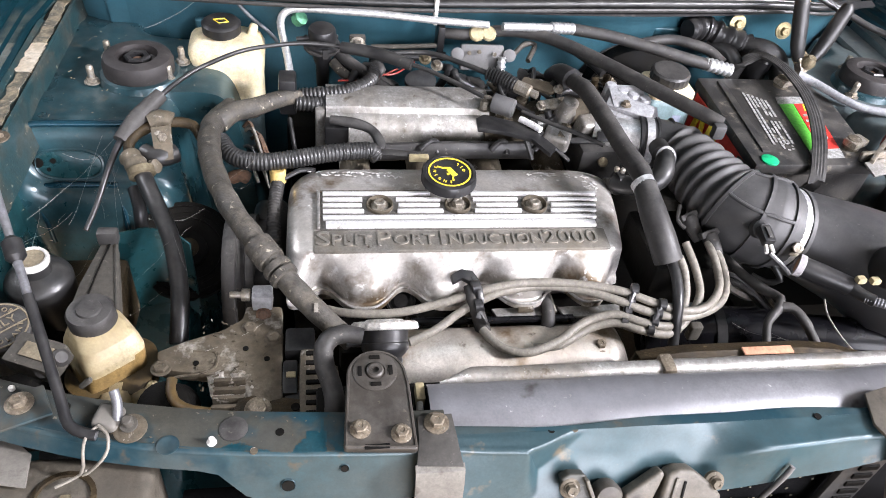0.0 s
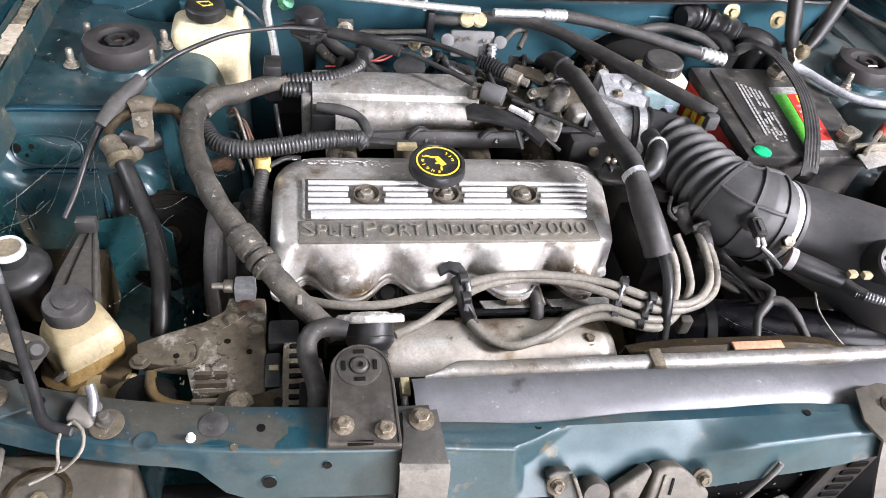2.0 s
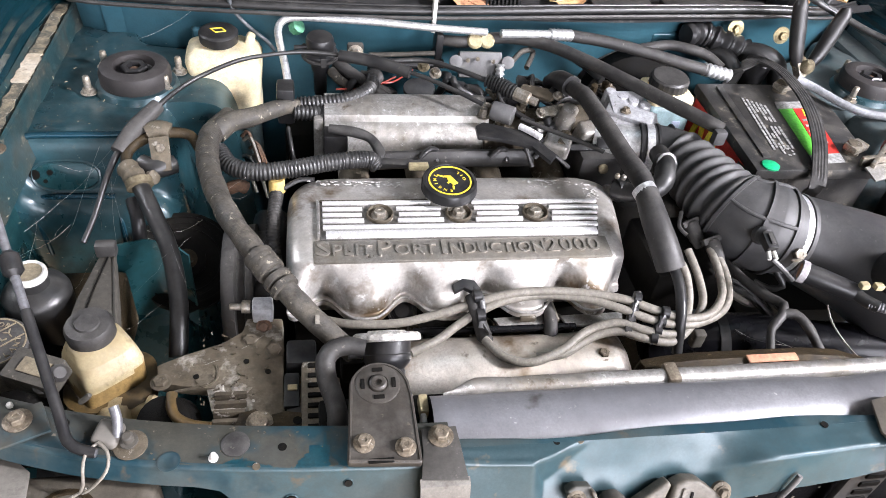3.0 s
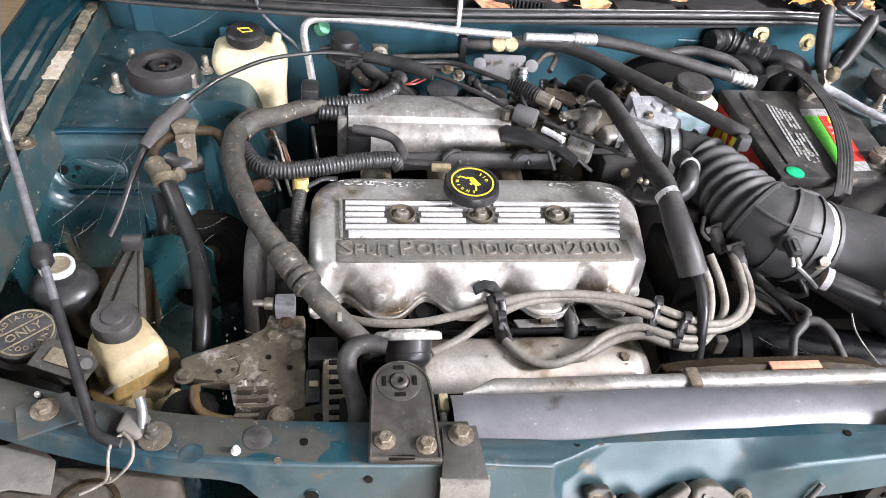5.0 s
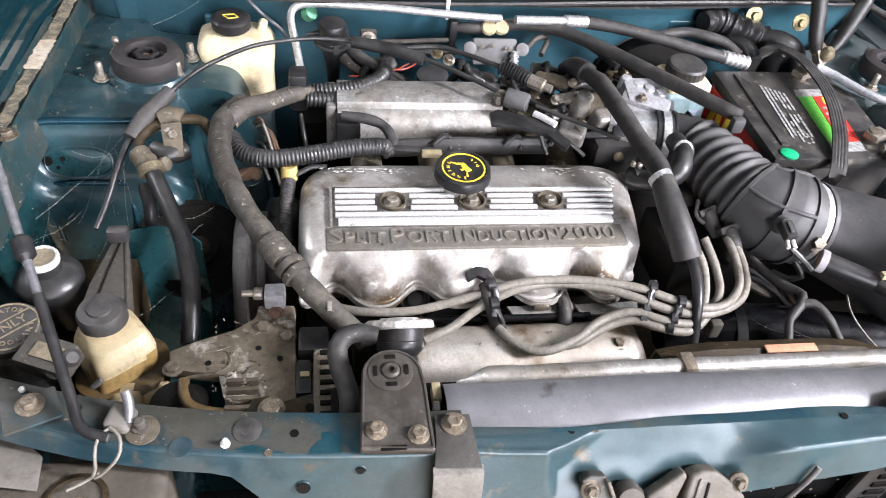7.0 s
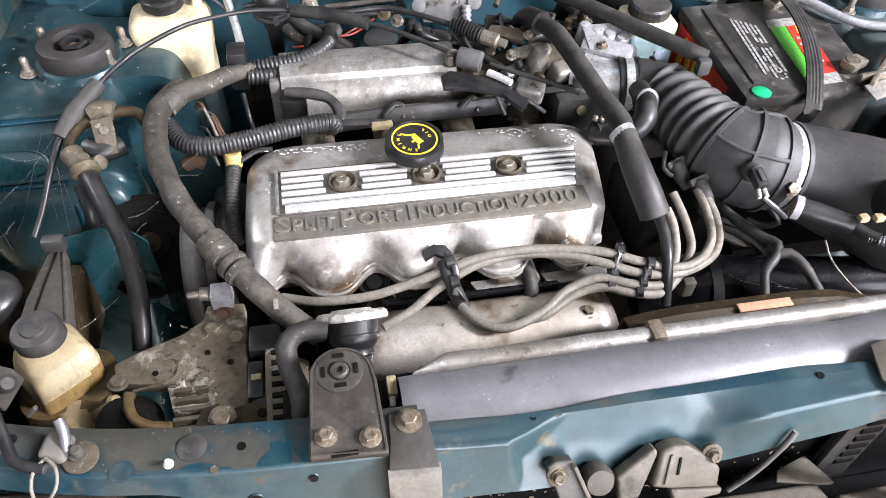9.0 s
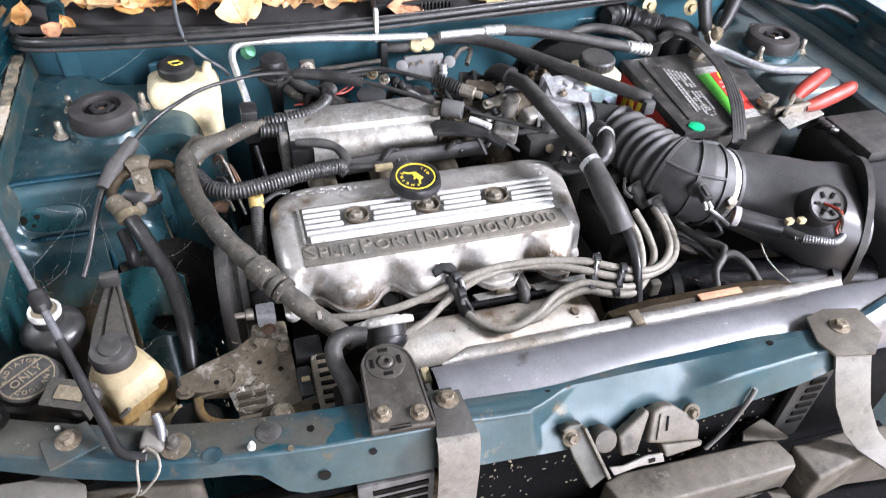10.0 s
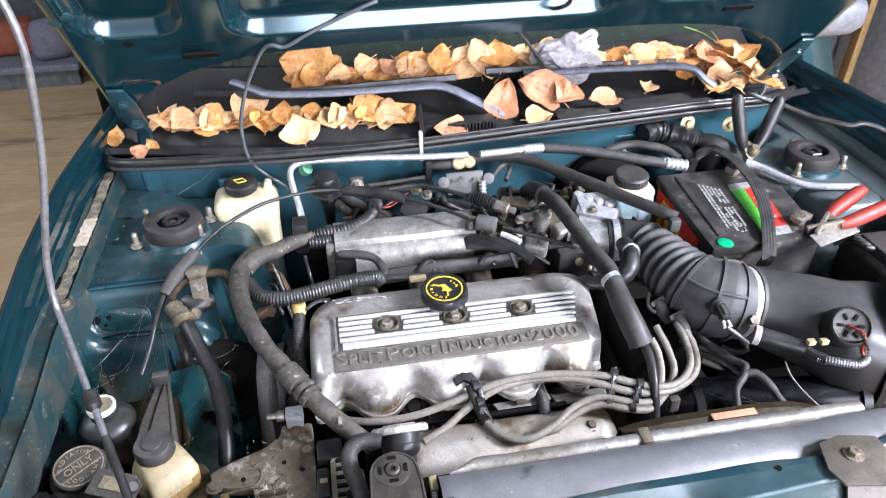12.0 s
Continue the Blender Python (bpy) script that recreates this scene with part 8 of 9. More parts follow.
# white ring on the black canister
t = thing("canister", (-0.426, -0.087, 0.840), "black canister with a white ring on its neck", "canister")
m = at((-0.423, -0.092, 0.845), (0.0, -0.02, 1))
part("body", lathe(bmesh.new(), [(0.030, -0.06), (0.031, -0.004), (0.029, 0.001), (0.022, 0.006), (0.015, 0.009), (0.0135, 0.020)], m, 40), rubber, t)
part("ring", lathe(bmesh.new(), [(0.0135, 0.018), (0.0155, 0.019), (0.016, 0.0235), (0.0145, 0.026), (0.0125, 0.0255), (0.012, 0.0235), (0.0115, 0.0225)], m, 36), white_paint, t, "white plastic ring")
part("dusty_bung", lathe(bmesh.new(), [(0.0122, 0.021), (0.012, 0.0245), (0.004, 0.0238)], m, 28), letter_dust, t, "dusty inside of the ring")
box(bm := bmesh.new(), (-0.445, -0.10, 0.72), (-0.36, -0.02, 0.80), 0.008)
single("canister_bracket", bm, grime_brown, "dirty grey metal bracket under the canister", "bracket")
bm = bmesh.new()
prism(bm, [(-0.386, -0.150), (-0.384, -0.105), (-0.375, -0.046), (-0.361, -0.041), (-0.347, -0.105), (-0.338, -0.150)], 0.020, Matrix.Translation((0, 0, 0.826)), 0.004, 2)
arm = single("grey_bracket_arm", bm, arm_grey, "dusty grey-brown plastic arm behind the fluid bottle", "arm")
part("seam", sweep(bmesh.new(), [(-0.3655, -0.048, 0.8465), (-0.3700, -0.090, 0.8465), (-0.3725, -0.128, 0.8465)], 0.0010, 6), grime_shade, arm)
part("edge_rib", sweep(bmesh.new(), [(-0.3605, -0.046, 0.8455), (-0.352, -0.090, 0.8455), (-0.3425, -0.140, 0.8455)], 0.0022, 8), arm_grey, arm)
block(bm := bmesh.new(), (0.02, 0.012, 0.016), Matrix.Translation((-0.367, -0.044, 0.853)), 0.003)
single("arm_block", bm, plastic_dusty, "dusty black block at the end of the arm", "block")
sheet(bm := bmesh.new(), [[Vector(p) + Vector((0, 0, dz)) for dz in (0, -0.12)] for p in [(-0.374, -0.014, 0.830), (-0.344, 0.007, 0.820), (-0.315, 0.009, 0.810), (-0.299, 0.001, 0.800)]], 0.002)
single("teal_edge", bm, teal_oily, "raw dark teal steel edge of the inner rail", "panel")

# dirty fluid bottle
t = thing("fluid_bottle", (-0.354, -0.170, 0.820), "grimy yellowed fluid bottle with a dusty grey cap", "bottle")
bm = bmesh.new()
TURN40 = Matrix.Rotation(radians(38), 4, "Z")
loft(bm, [oval(Matrix.Translation((x, y, z)) @ TURN40, r, r * 0.94, 48, pw) for x, y, z, r, pw in ((-0.352, -0.176, 0.790, 0.0285, 5), (-0.352, -0.175, 0.797, 0.0300, 6), (-0.351, -0.172, 0.815, 0.0290, 6), (-0.351, -0.168, 0.832, 0.0288, 6), (-0.352, -0.166, 0.839, 0.0275, 5), (-0.353, -0.164, 0.846, 0.0250, 4), (-0.356, -0.161, 0.851, 0.0210, 3), (-0.357, -0.158, 0.854, 0.018, 2))])
bmesh.ops.subdivide_edges(bm, edges=[e for e in bm.edges if abs(e.verts[0].co.z - e.verts[1].co.z) > 0.004], cuts=7)
body = part("body", bm, bottle_dirty, t, "cream plastic blotched with grime, brown fluid below", 50)
body.data.materials.append(brown_fluid)
for f in body.data.polygons:
    c = f.center + ORI[body]
    if c.z < 0.8235 + 0.22 * (c.x + 0.352) + 0.006 * noise.noise(c * 55) + 0.003 * noise.noise(c * 160):
        f.material_index = 1
bm = bmesh.new()
loft(bm, [oval(Matrix.Translation((-0.347, y, z)), rx, ry, 36, 2.8) for y, z, rx, ry in ((-0.182, 0.762, 0.028, 0.024), (-0.182, 0.778, 0.036, 0.032), (-0.180, 0.790, 0.0385, 0.035), (-0.177, 0.806, 0.0380, 0.034), (-0.176, 0.8095, 0.0395, 0.0355), (-0.175, 0.812, 0.036, 0.032))])
part("lower_shell", bm, amber_grime, t, "oily amber-brown lower half with a seam flange", 50)
m = at((-0.358, -0.157, 0.849), (-0.03, -0.05, 1)) @ Matrix.Diagonal((0.92, 0.92, 1.05, 1))
part("cap", lathe(bmesh.new(), [(0.0215, 0.0), (0.0225, 0.002), (0.0225, 0.015), (0.0205, 0.018), (0.012, 0.0185), (0.011, 0.0205), (0.004, 0.021)], m, 40), rubber_dusty, t, "dusty dark grey cap")
t = thing("pale_pump", (-0.315, -0.232, 0.80), "dirty cream plastic pump body below the bottle", "pump")
box(bm := bmesh.new(), (-0.353, -0.232, 0.770), (-0.324, -0.188, 0.812), 0.009, 3)
part("body", bm, bottle_dirty, t)
part("spout", lathe(bmesh.new(), [(0.008, 0), (0.009, 0.004), (0.009, 0.02), (0.006, 0.024)], at((-0.326, -0.205, 0.800), (1, -0.1, 0.1)), 18), bottle_dirty, t)
part("flange", lathe(bmesh.new(), [(0.010, 0), (0.013, 0.002), (0.013, 0.006), (0.009, 0.008)], at((-0.312, -0.205, 0.802), (1, -0.1, 0.1)), 20), bottle_dirty, t)

# ---- firewall things ----
t = thing("egr_valve", (-0.14, 0.27, 0.85), "black round vacuum valve behind the plenum", "valve")
m = at((-0.1495, 0.293, 0.886), (0.0, -0.10, 1))
part("neck", lathe(bmesh.new(), [(0.0085, -0.055), (0.0095, -0.020), (0.0125, -0.012), (0.0125, 0.001)], m, 24), plastic, t)
part("dome", lathe(bmesh.new(), [(0.012, -0.001), (0.021, 0.002), (0.0228, 0.005), (0.0228, 0.013), (0.0218, 0.015), (0.0190, 0.0165), (0.0185, 0.032), (0.0165, 0.0355), (0.006, 0.0362)], m, 40), plastic, t)
part("flange", lathe(bmesh.new(), [(0.0215, 0.0065), (0.0252, 0.007), (0.0252, 0.0105), (0.0215, 0.011)], m, 40), plastic_dusty, t)
for a in (40, 160, 280):
    part("clasp", block(bmesh.new(), (0.004, 0.008, 0.014), m @ Matrix.Rotation(radians(a), 4, "Z") @ Matrix.Translation((0.0235, 0, 0.010)), 0.001), plastic_dusty, t)
part("port", sweep(bmesh.new(), [m @ Vector((-0.018, -0.004, 0.022)), m @ Vector((-0.034, -0.006, 0.021))], 0.0032, 10), plastic, t)
hose("return_hose", [(-0.127, 0.299, 0.880), (-0.115, 0.285, 0.876), (-0.093, 0.269, 0.868), (-0.063, 0.241, 0.858)], 0.0082, rubber_dusty, "dusty olive-black hose behind the plenum", "hose")
hose("return_hose", [(-0.135, 0.288, 0.872), (-0.124, 0.274, 0.866), (-0.104, 0.263, 0.856)], 0.0068, loom, "dusty olive-black hose behind the plenum", "hose")
hose("firewall_pipe", [(-0.082, 0.311, 0.885), (-0.036, 0.311, 0.887), (0.010, 0.311, 0.890)], 0.0034, arm_grey, "dull grey pipe along the firewall", "pipe", seg=8)
block(bm := bmesh.new(), (0.022, 0.008, 0.03), Matrix.Translation((-0.102, 0.296, 0.895)), 0.003)
t = single("firewall_clip", bm, loom, "tan metal clip with a bolt on the firewall", "clip")
part("bolt", hexbolt(bmesh.new(), at((-0.102, 0.291, 0.898), (0, -1, 0.2)), 0.007, 0.006), zinc, t)
t = thing("pressure_sensor", (0.08, 0.29, 0.88), "grey plastic pressure sensor box on a bracket", "sensor")
block(bm := bmesh.new(), (0.062, 0.012, 0.036), Matrix.Translation((0.072, 0.288, 0.886)) @ Matrix.Rotation(-0.45, 4, "X"), 0.004)
part("body", bm, plastic_grey, t)
for x in (0.036, 0.11):
    lathe(bm := bmesh.new(), [(0.009, 0), (0.009, 0.008), (0.005, 0.009)], at((x, 0.287, 0.890), (0, -0.8, 0.5)), 18)
    part("lug", bm, plastic_grey, t)
for x, z in ((0.052, 0.896), (0.066, 0.898), (0.088, 0.895)):
    part("rivet", lathe(bmesh.new(), [(0.003, 0), (0.003, 0.002), (0.001, 0.0025)], at((x, 0.281, z), (0, -0.9, 0.45)), 12), alloy_dirty, t)
sweep(bm := bmesh.new(), [(0.098, 0.276, 0.894), (0.098, 0.270, 0.878), (0.097, 0.265, 0.868)], 0.006, 10, 0.003, (0.006, 0.0008))
part("nozzle", bm, pipe_alloy, t)
hose("bracket_wire", [(0.119, 0.298, 0.885), (0.141, 0.320, 0.892), (0.157, 0.322, 0.890), (0.142, 0.293, 0.880)], 0.004, loom, "dusty tan wire behind the sensor", "wire", seg=8)
for p, mt in (((-0.009, 0.280, 0.885), brass), ((0.006, 0.268, 0.882), zinc)):
    single("small_nut", hexbolt(bmesh.new(), at(p, (0, -0.5, 0.8)), 0.0055, 0.008), mt, "small bright nut behind the plenum", "nut", "small nuts")
bm = bmesh.new()
prism(bm, [(0.022 * math.cos(a), 0.016 * math.sin(a)) for a in (2 * math.pi * k / 20 for k in range(20))], 0.008, Matrix.Translation((-0.018, 0.249, 0.866)) @ Matrix.Rotation(0.5, 4, "X"), 0.002)
single("coil_bracket", bm, plastic, "black round bracket behind the plenum", "bracket")
rnd = random.Random(11)
for k in range(26):
    x = -0.12 + 0.34 * rnd.random()
    y = 0.245 + 0.06 * rnd.random()
    z = 0.84 + 0.03 * rnd.random()
    q = [(x, y, z), (x + 0.03 * rnd.uniform(-1, 1), y - 0.02, z + 0.01 * rnd.random()), (x + 0.06 * rnd.uniform(-1, 1), y - 0.03 * rnd.random(), z - 0.03)]
    hose("under_hose", q, rnd.uniform(0.003, 0.008), (rubber, plastic, rubber_dusty)[k % 3], "dark hose in the shadow behind the plenum", "hose", group="hoses behind the plenum", seg=8)
# plain near-black masses fill the gaps; deep shade is in their colour
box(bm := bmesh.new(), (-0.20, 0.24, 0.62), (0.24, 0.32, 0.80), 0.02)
single("rear_manifold", bm, grime_shade, "dark manifold mass behind the plenum", "manifold")
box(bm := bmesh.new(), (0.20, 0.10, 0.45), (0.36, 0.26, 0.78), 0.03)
single("gearbox", bm, grime_shade, "dark gearbox housing below the throttle", "gearbox")

# brake fluid reservoir and servo
t = thing("brake_reservoir", (0.335, 0.25, 0.80), "milky brake fluid reservoir with a dark ribbed cap", "reservoir")
box(bm := bmesh.new(), (0.305, 0.212, 0.80), (0.372, 0.275, 0.868), 0.010, 3)
part("tank", bm, fluid_tank, t)
box(bm := bmesh.new(), (0.308, 0.215, 0.862), (0.372, 0.275, 0.882), 0.008, 3)
part("shoulder", bm, bottle, t, "yellowed shoulder")
part("cap", lathe(bmesh.new(), [(0.026, 0.0), (0.028, 0.002), (0.028, 0.014), (0.025, 0.017), (0.01, 0.0175)], at((0.340, 0.247, 0.881), (0, -0.05, 1)), 48, (24, 0.0012, 0.027)), plastic_dusty, t, "dark ribbed screw cap")
part("level_mark", box(bmesh.new(), (0.345, 0.2105, 0.83), (0.358, 0.2118, 0.845), 0.0004), steel_blue, t)
bm = bmesh.new()
lathe(bm, [(0.085, 0.0), (0.09, 0.01), (0.085, 0.04), (0.05, 0.055)], at((0.35, 0.40, 0.775), (0, -1, 0.1)), 36)
sv = single("brake_servo", bm, grime_shade, "black brake servo on the firewall", "servo")
part("rim", lathe(bmesh.new(), [(0.088, 0.004), (0.0935, 0.008), (0.0935, 0.013), (0.088, 0.017)], at((0.35, 0.40, 0.775), (0, -1, 0.1)), 40), plastic, sv)
hose("brake_pipe", [(0.339, 0.360, 0.880), (0.386, 0.365, 0.885), (0.418, 0.353, 0.885), (0.444, 0.343, 0.880), (0.462, 0.323, 0.870)], 0.008, rubber_dusty, "dusty black hose below the scuttle", "hose")
for p, r in (((0.430, 0.387, 0.895), 0.013),):
    sweep(bm := bmesh.new(), [(0.412, 0.370, 0.900), (0.444, 0.382, 0.898), (0.481, 0.371, 0.890), (0.514, 0.362, 0.880)], [0.016, 0.0185, 0.0165, 0.019], 20, 0.004, (0.018, 0.0018))
    single("ribbed_boot", bm, plastic, "glossy black ribbed rubber boot on the firewall", "boot")
t = thing("heater_hoses", (0.52, 0.36, 0.88), "black moulded heater pipes at the firewall", "hose")
sweep(bm := bmesh.new(), [(0.50, 0.37, 0.875), (0.53, 0.345, 0.885), (0.555, 0.33, 0.875), (0.56, 0.31, 0.85)], [0.014, 0.016, 0.016, 0.015], 16)
part("hose", bm, rubber, t)
sweep(bm := bmesh.new(), [(0.46, 0.375, 0.87), (0.48, 0.35, 0.875), (0.49, 0.32, 0.86)], 0.013, 16)
part("hose", bm, rubber, t)
for x, y, z in ((0.499, 0.383, 0.908), (0.573, 0.37, 0.905)):
    bm = lathe(bmesh.new(), [(0.0135, 0), (0.0135, 0.002), (0.008, 0.003)], at((x, y, z), (0, -1, 0.25)), 24)
    hexbolt(bm, at((x, y - 0.002, z), (0, -1, 0.25)), 0.0065, 0.007)
    single("firewall_bolt", bm, yellow_zinc, "yellow zinc bolt and washer on the firewall", "bolt", "firewall bolts")

# ---- battery ----
t = thing("battery", (0.48, 0.16, 0.69), "dusty black car battery with a green indicator and printed labels", "battery")
bm = bmesh.new()
prism(bm, [(0.395, 0.062), (0.566, 0.062), (0.590, 0.272), (0.402, 0.270)], 0.168, Matrix.Translation((0, 0, 0.688)), 0.004)
part("case", bm, battery_black, t)
bm = bmesh.new()
prism(bm, [(0.392, 0.058), (0.569, 0.058), (0.594, 0.275), (0.399, 0.274)], 0.016, Matrix.Translation((0, 0, 0.856)), 0.004)
lid = part("lid", bm, battery_black, t)
bm = bmesh.new()
prism(bm, [(0.413, 0.085), (0.424, 0.085), (0.435, 0.262), (0.425, 0.262)], 0.003, Matrix.Translation((0, 0, 0.8715)), 0.001)
part("ledge", bm, battery_black, lid)
lathe(bm := bmesh.new(), [(0.0115, 0), (0.0115, 0.002), (0.0105, 0.0026)], at((0.4145, 0.067, 0.8718)), 28)
part("charge_eye", bm, green_dot_mat, lid, "bright green charge indicator")


def printed(poly, mat, label="", z=0.8724):
    return part("label", prism(bmesh.new(), poly, 0.0006, Matrix.Translation((0, 0, z)), 0.0), mat, lid, label, 0)


printed([(0.494, 0.202), (0.547, 0.207), (0.552, 0.224), (0.500, 0.222)], white_print, "white label strip")
printed([(0.482, 0.090), (0.500, 0.092), (0.519, 0.204), (0.496, 0.202)], green_print, "green label stripe")
printed([(0.501, 0.092), (0.530, 0.095), (0.549, 0.206), (0.520, 0.204)], red_print, "red label field")
printed([(0.478, 0.070), (0.526, 0.074), (0.530, 0.0945), (0.482, 0.0895)], white_print, "pale label end")
printed([(0.527, 0.185), (0.543, 0.187), (0.546, 0.203), (0.532, 0.202)], yellow, "yellow mark on the label", 0.8728)
for k in range(5):
    printed([(0.506 + 0.003 * k, 0.115 + 0.014 * k), (0.526 + 0.002 * k, 0.117 + 0.014 * k), (0.527 + 0.002 * k, 0.122 + 0.014 * k), (0.507 + 0.003 * k, 0.120 + 0.014 * k)], white_print, "", 0.8729)
rnd = random.Random(5)
for k in range(6):
    y = 0.232 - 0.004 * k
    while y > 0.108:
        ln = rnd.uniform(0.004, 0.013) * (1.6 if k == 5 and y > 0.19 else 1.0)
        xa, xb = 0.4365 + 0.0056 * k + 0.115 * (y - 0.10), 0.4365 + 0.0056 * k + 0.115 * (y - ln - 0.10)
        if not (0.166 < y < 0.176 and k > 1) and rnd.random() > 0.06:
            printed([(xa, y), (xb, y - ln), (xb + 0.0034, y - ln), (xa + 0.0034, y)], white_print)
        y -= ln + 0.0018
for a in range(6):
    c, q = math.cos(a * math.pi / 3), math.sin(a * math.pi / 3)
    printed([(0.456 + 0.008 * c, 0.097 + 0.008 * q), (0.456 + 0.008 * c - 0.004 * q, 0.097 + 0.008 * q + 0.004 * c), (0.456 + 0.0055 * c - 0.004 * q, 0.097 + 0.0055 * q + 0.004 * c), (0.456 + 0.0055 * c, 0.097 + 0.0055 * q)], white_print)
for x, y in ((0.525, 0.255), (0.548, 0.098)):
    bm = bmesh.new()
    lathe(bm, [(0.011, 0), (0.0095, 0.016), (0.0085, 0.017)], at((x, y, 0.870)), 20)
    tm = part("terminal", bm, alloy_dirty, t, "dull lead terminal")
    block(bm := bmesh.new(), (0.03, 0.02, 0.01), Matrix.Translation((x + 0.004, y, 0.881)) @ Matrix.Rotation(0.4, 4, "Z"), 0.003)
    part("terminal_clamp", bm, zinc, tm)
# coloured label on the flank
bm = bmesh.new()
prism(bm, [(0.0, 0.0), (0.17, 0.0), (0.17, 0.075), (0.0, 0.075)], 0.001, Matrix.Translation((0.3975, 0.255, 0.782)) @ Matrix.Rotation(radians(-90), 4, "Z") @ Matrix.Rotation(radians(90), 4, "X"), 0)
part("flank_label", bm, red_print, t, "red label on the flank")
bm = bmesh.new()
for k, (a, c) in enumerate(((0.015, 0.03), (0.036, 0.05), (0.056, 0.07), (0.076, 0.09))):
    block(bm, (0.003, 0.011, 0.05), Matrix.Translation((0.3955, 0.252 - (a + c) / 2, 0.825)) @ Matrix.Rotation(0.2 * (-1) ** k, 4, "X"), 0.001)
part("yellow_bars", bm, yellow, t, "yellow printed bars")
# hold-down strap
bm = bmesh.new()
S = [(0.468, 0.043, 0.840)] + [(0.467, 0.035, 0.866), (0.481, 0.067, 0.882), (0.498, 0.104, 0.888), (0.515, 0.153, 0.893), (0.526, 0.207, 0.896), (0.525, 0.269, 0.898), (0.511, 0.309, 0.894), (0.485, 0.308, 0.882), (0.483, 0.313, 0.862)] + [(0.46, 0.29, 0.84)]
C, _ = spline(S, 0.006)
rows = []
for i, p in enumerate(C):
    d = (C[min(i + 1, len(C) - 1)] - C[max(i - 1, 0)]).normalized()
    side = d.cross(Vector((0, 0, 1)))
    side = Vector((side.x, side.y, 0)).normalized() if side.length > 0.2 else Vector((1, 0, 0))
    if i and rows and side.dot(last) < 0:
        side = -side
    last = side
    rows.append([p + side * (w * 0.0095) + Vector((0, 0, 0.0006 if abs(w) in (0.2, 0.6) else 0)) for w in (-1, -0.8, -0.6, -0.4, -0.2, 0, 0.2, 0.4, 0.6, 0.8, 1)])
single("battery_strap", sheet(bm, rows, 0.003), plastic_dusty, "ribbed black rubber strap across the battery", "strap", smooth=30)

# jump lead clamps
def jump_clamp(name, m, mat, label, swing):
    t = thing(name, m.translation, label, "clamp")
    for s in (-1, 1):
        a = radians(swing) * s
        g = m @ Matrix.Rotation(a, 4, "Y")
        sweep(bm := bmesh.new(), [g @ Vector((s * 0.010, 0, 0.0)), g @ Vector((s * 0.013, 0.0, 0.02)), g @ Vector((s * 0.012, 0.0, 0.05)), g @ Vector((s * 0.010, 0, 0.085)), g @ Vector((s * 0.006, 0, 0.095))], [0.0075, 0.0105, 0.0115, 0.0105, 0.006], 12)
        part("grip", bm, mat, t)
        block(bm := bmesh.new(), (0.006, 0.018, 0.055), g @ Matrix.Translation((s * 0.006, 0, -0.022)) @ Matrix.Rotation(s * 0.25, 4, "Y"), 0.002)
        part("jaw", bm, zinc, t, "tarnished steel jaw")
    sweep(bm := bmesh.new(), [m @ Vector((-0.014, 0, 0.0)), m @ Vector((0.014, 0, 0.0))], 0.007, 12)
    part("spring", bm, zinc, t)
    return t


jump_clamp("black_jump_clamp", Matrix.Translation((0.567, 0.285, 0.902)) @ Matrix.Rotation(radians(8), 4, "Y") @ Matrix.Rotation(radians(-18), 4, "X"), rubber, "black jump lead clamp gripping the battery terminal", 20)
mr = Matrix.Translation((0.590, 0.075, 0.885)) @ Matrix.Rotation(radians(18), 4, "Z") @ Matrix.Rotation(radians(80), 4, "Y") @ Matrix.Rotation(radians(90), 4, "Z")
jump_clamp("red_jump_clamp", mr, red, "red-handled jump lead clamp on the battery terminal", 9)
hose("jump_lead", [(0.578, 0.31, 0.985), (0.585, 0.315, 1.0)] + [(0.566, 0.335, 0.985), (0.624, 0.334, 0.960), (0.671, 0.300, 0.945), (0.721, 0.262, 0.940), (0.777, 0.240, 0.935)] + [(0.95, 0.1, 0.85)], 0.005, rubber, "black jump lead cable draped over the wing", "cable")
hose("jump_lead", [(0.575, 0.33, 0.985), (0.58, 0.35, 0.99)] + [(0.575, 0.340, 0.980), (0.630, 0.325, 0.955)], 0.004, rubber, "second black conductor of the jump lead", "cable")
hose("battery_cable", [(0.552, 0.262, 0.885), (0.568, 0.247, 0.885), (0.595, 0.204, 0.882), (0.625, 0.180, 0.880), (0.693, 0.163, 0.882)], [0.0085, 0.006, 0.0058, 0.0058, 0.0055], cable_grey, "pale grey sleeved cable running past the strut tower", "cable")
for p in [(0.567, 0.275, 0.900), (0.560, 0.289, 0.900)]:
    lathe(bm := bmesh.new(), [(0.010, -0.004), (0.011, 0.004), (0.006, 0.012)], at(p, (0.1, -0.4, 1)), 10)
    single("cable_lug", bm, brass, "dull corroded cable lug beside the battery", "lug")
lathe(bm := bmesh.new(), [(0.02, 0.0), (0.02, 0.05), (0.014, 0.055)], at((0.515, 0.325, 0.835), (0.1, -0.1, 1)), 20)
single("black_solenoid", bm, plastic, "black cylinder behind the battery", "solenoid")
# tray in the same near black, shade under the battery included
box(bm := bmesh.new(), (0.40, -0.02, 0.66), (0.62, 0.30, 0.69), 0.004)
single("battery_tray", bm, grime_shade, "near-black battery tray below the battery", "tray")
# fuse box beyond the battery
t = thing("fuse_box", (0.64, 0.03, 0.78), "black fuse box with wires and dusty lid", "fuse box")
block(bm := bmesh.new(), (0.12, 0.14, 0.08), Matrix.Translation((0.675, 0.01, 0.815)), 0.01, 3)
part("body", bm, plastic_dusty, t)
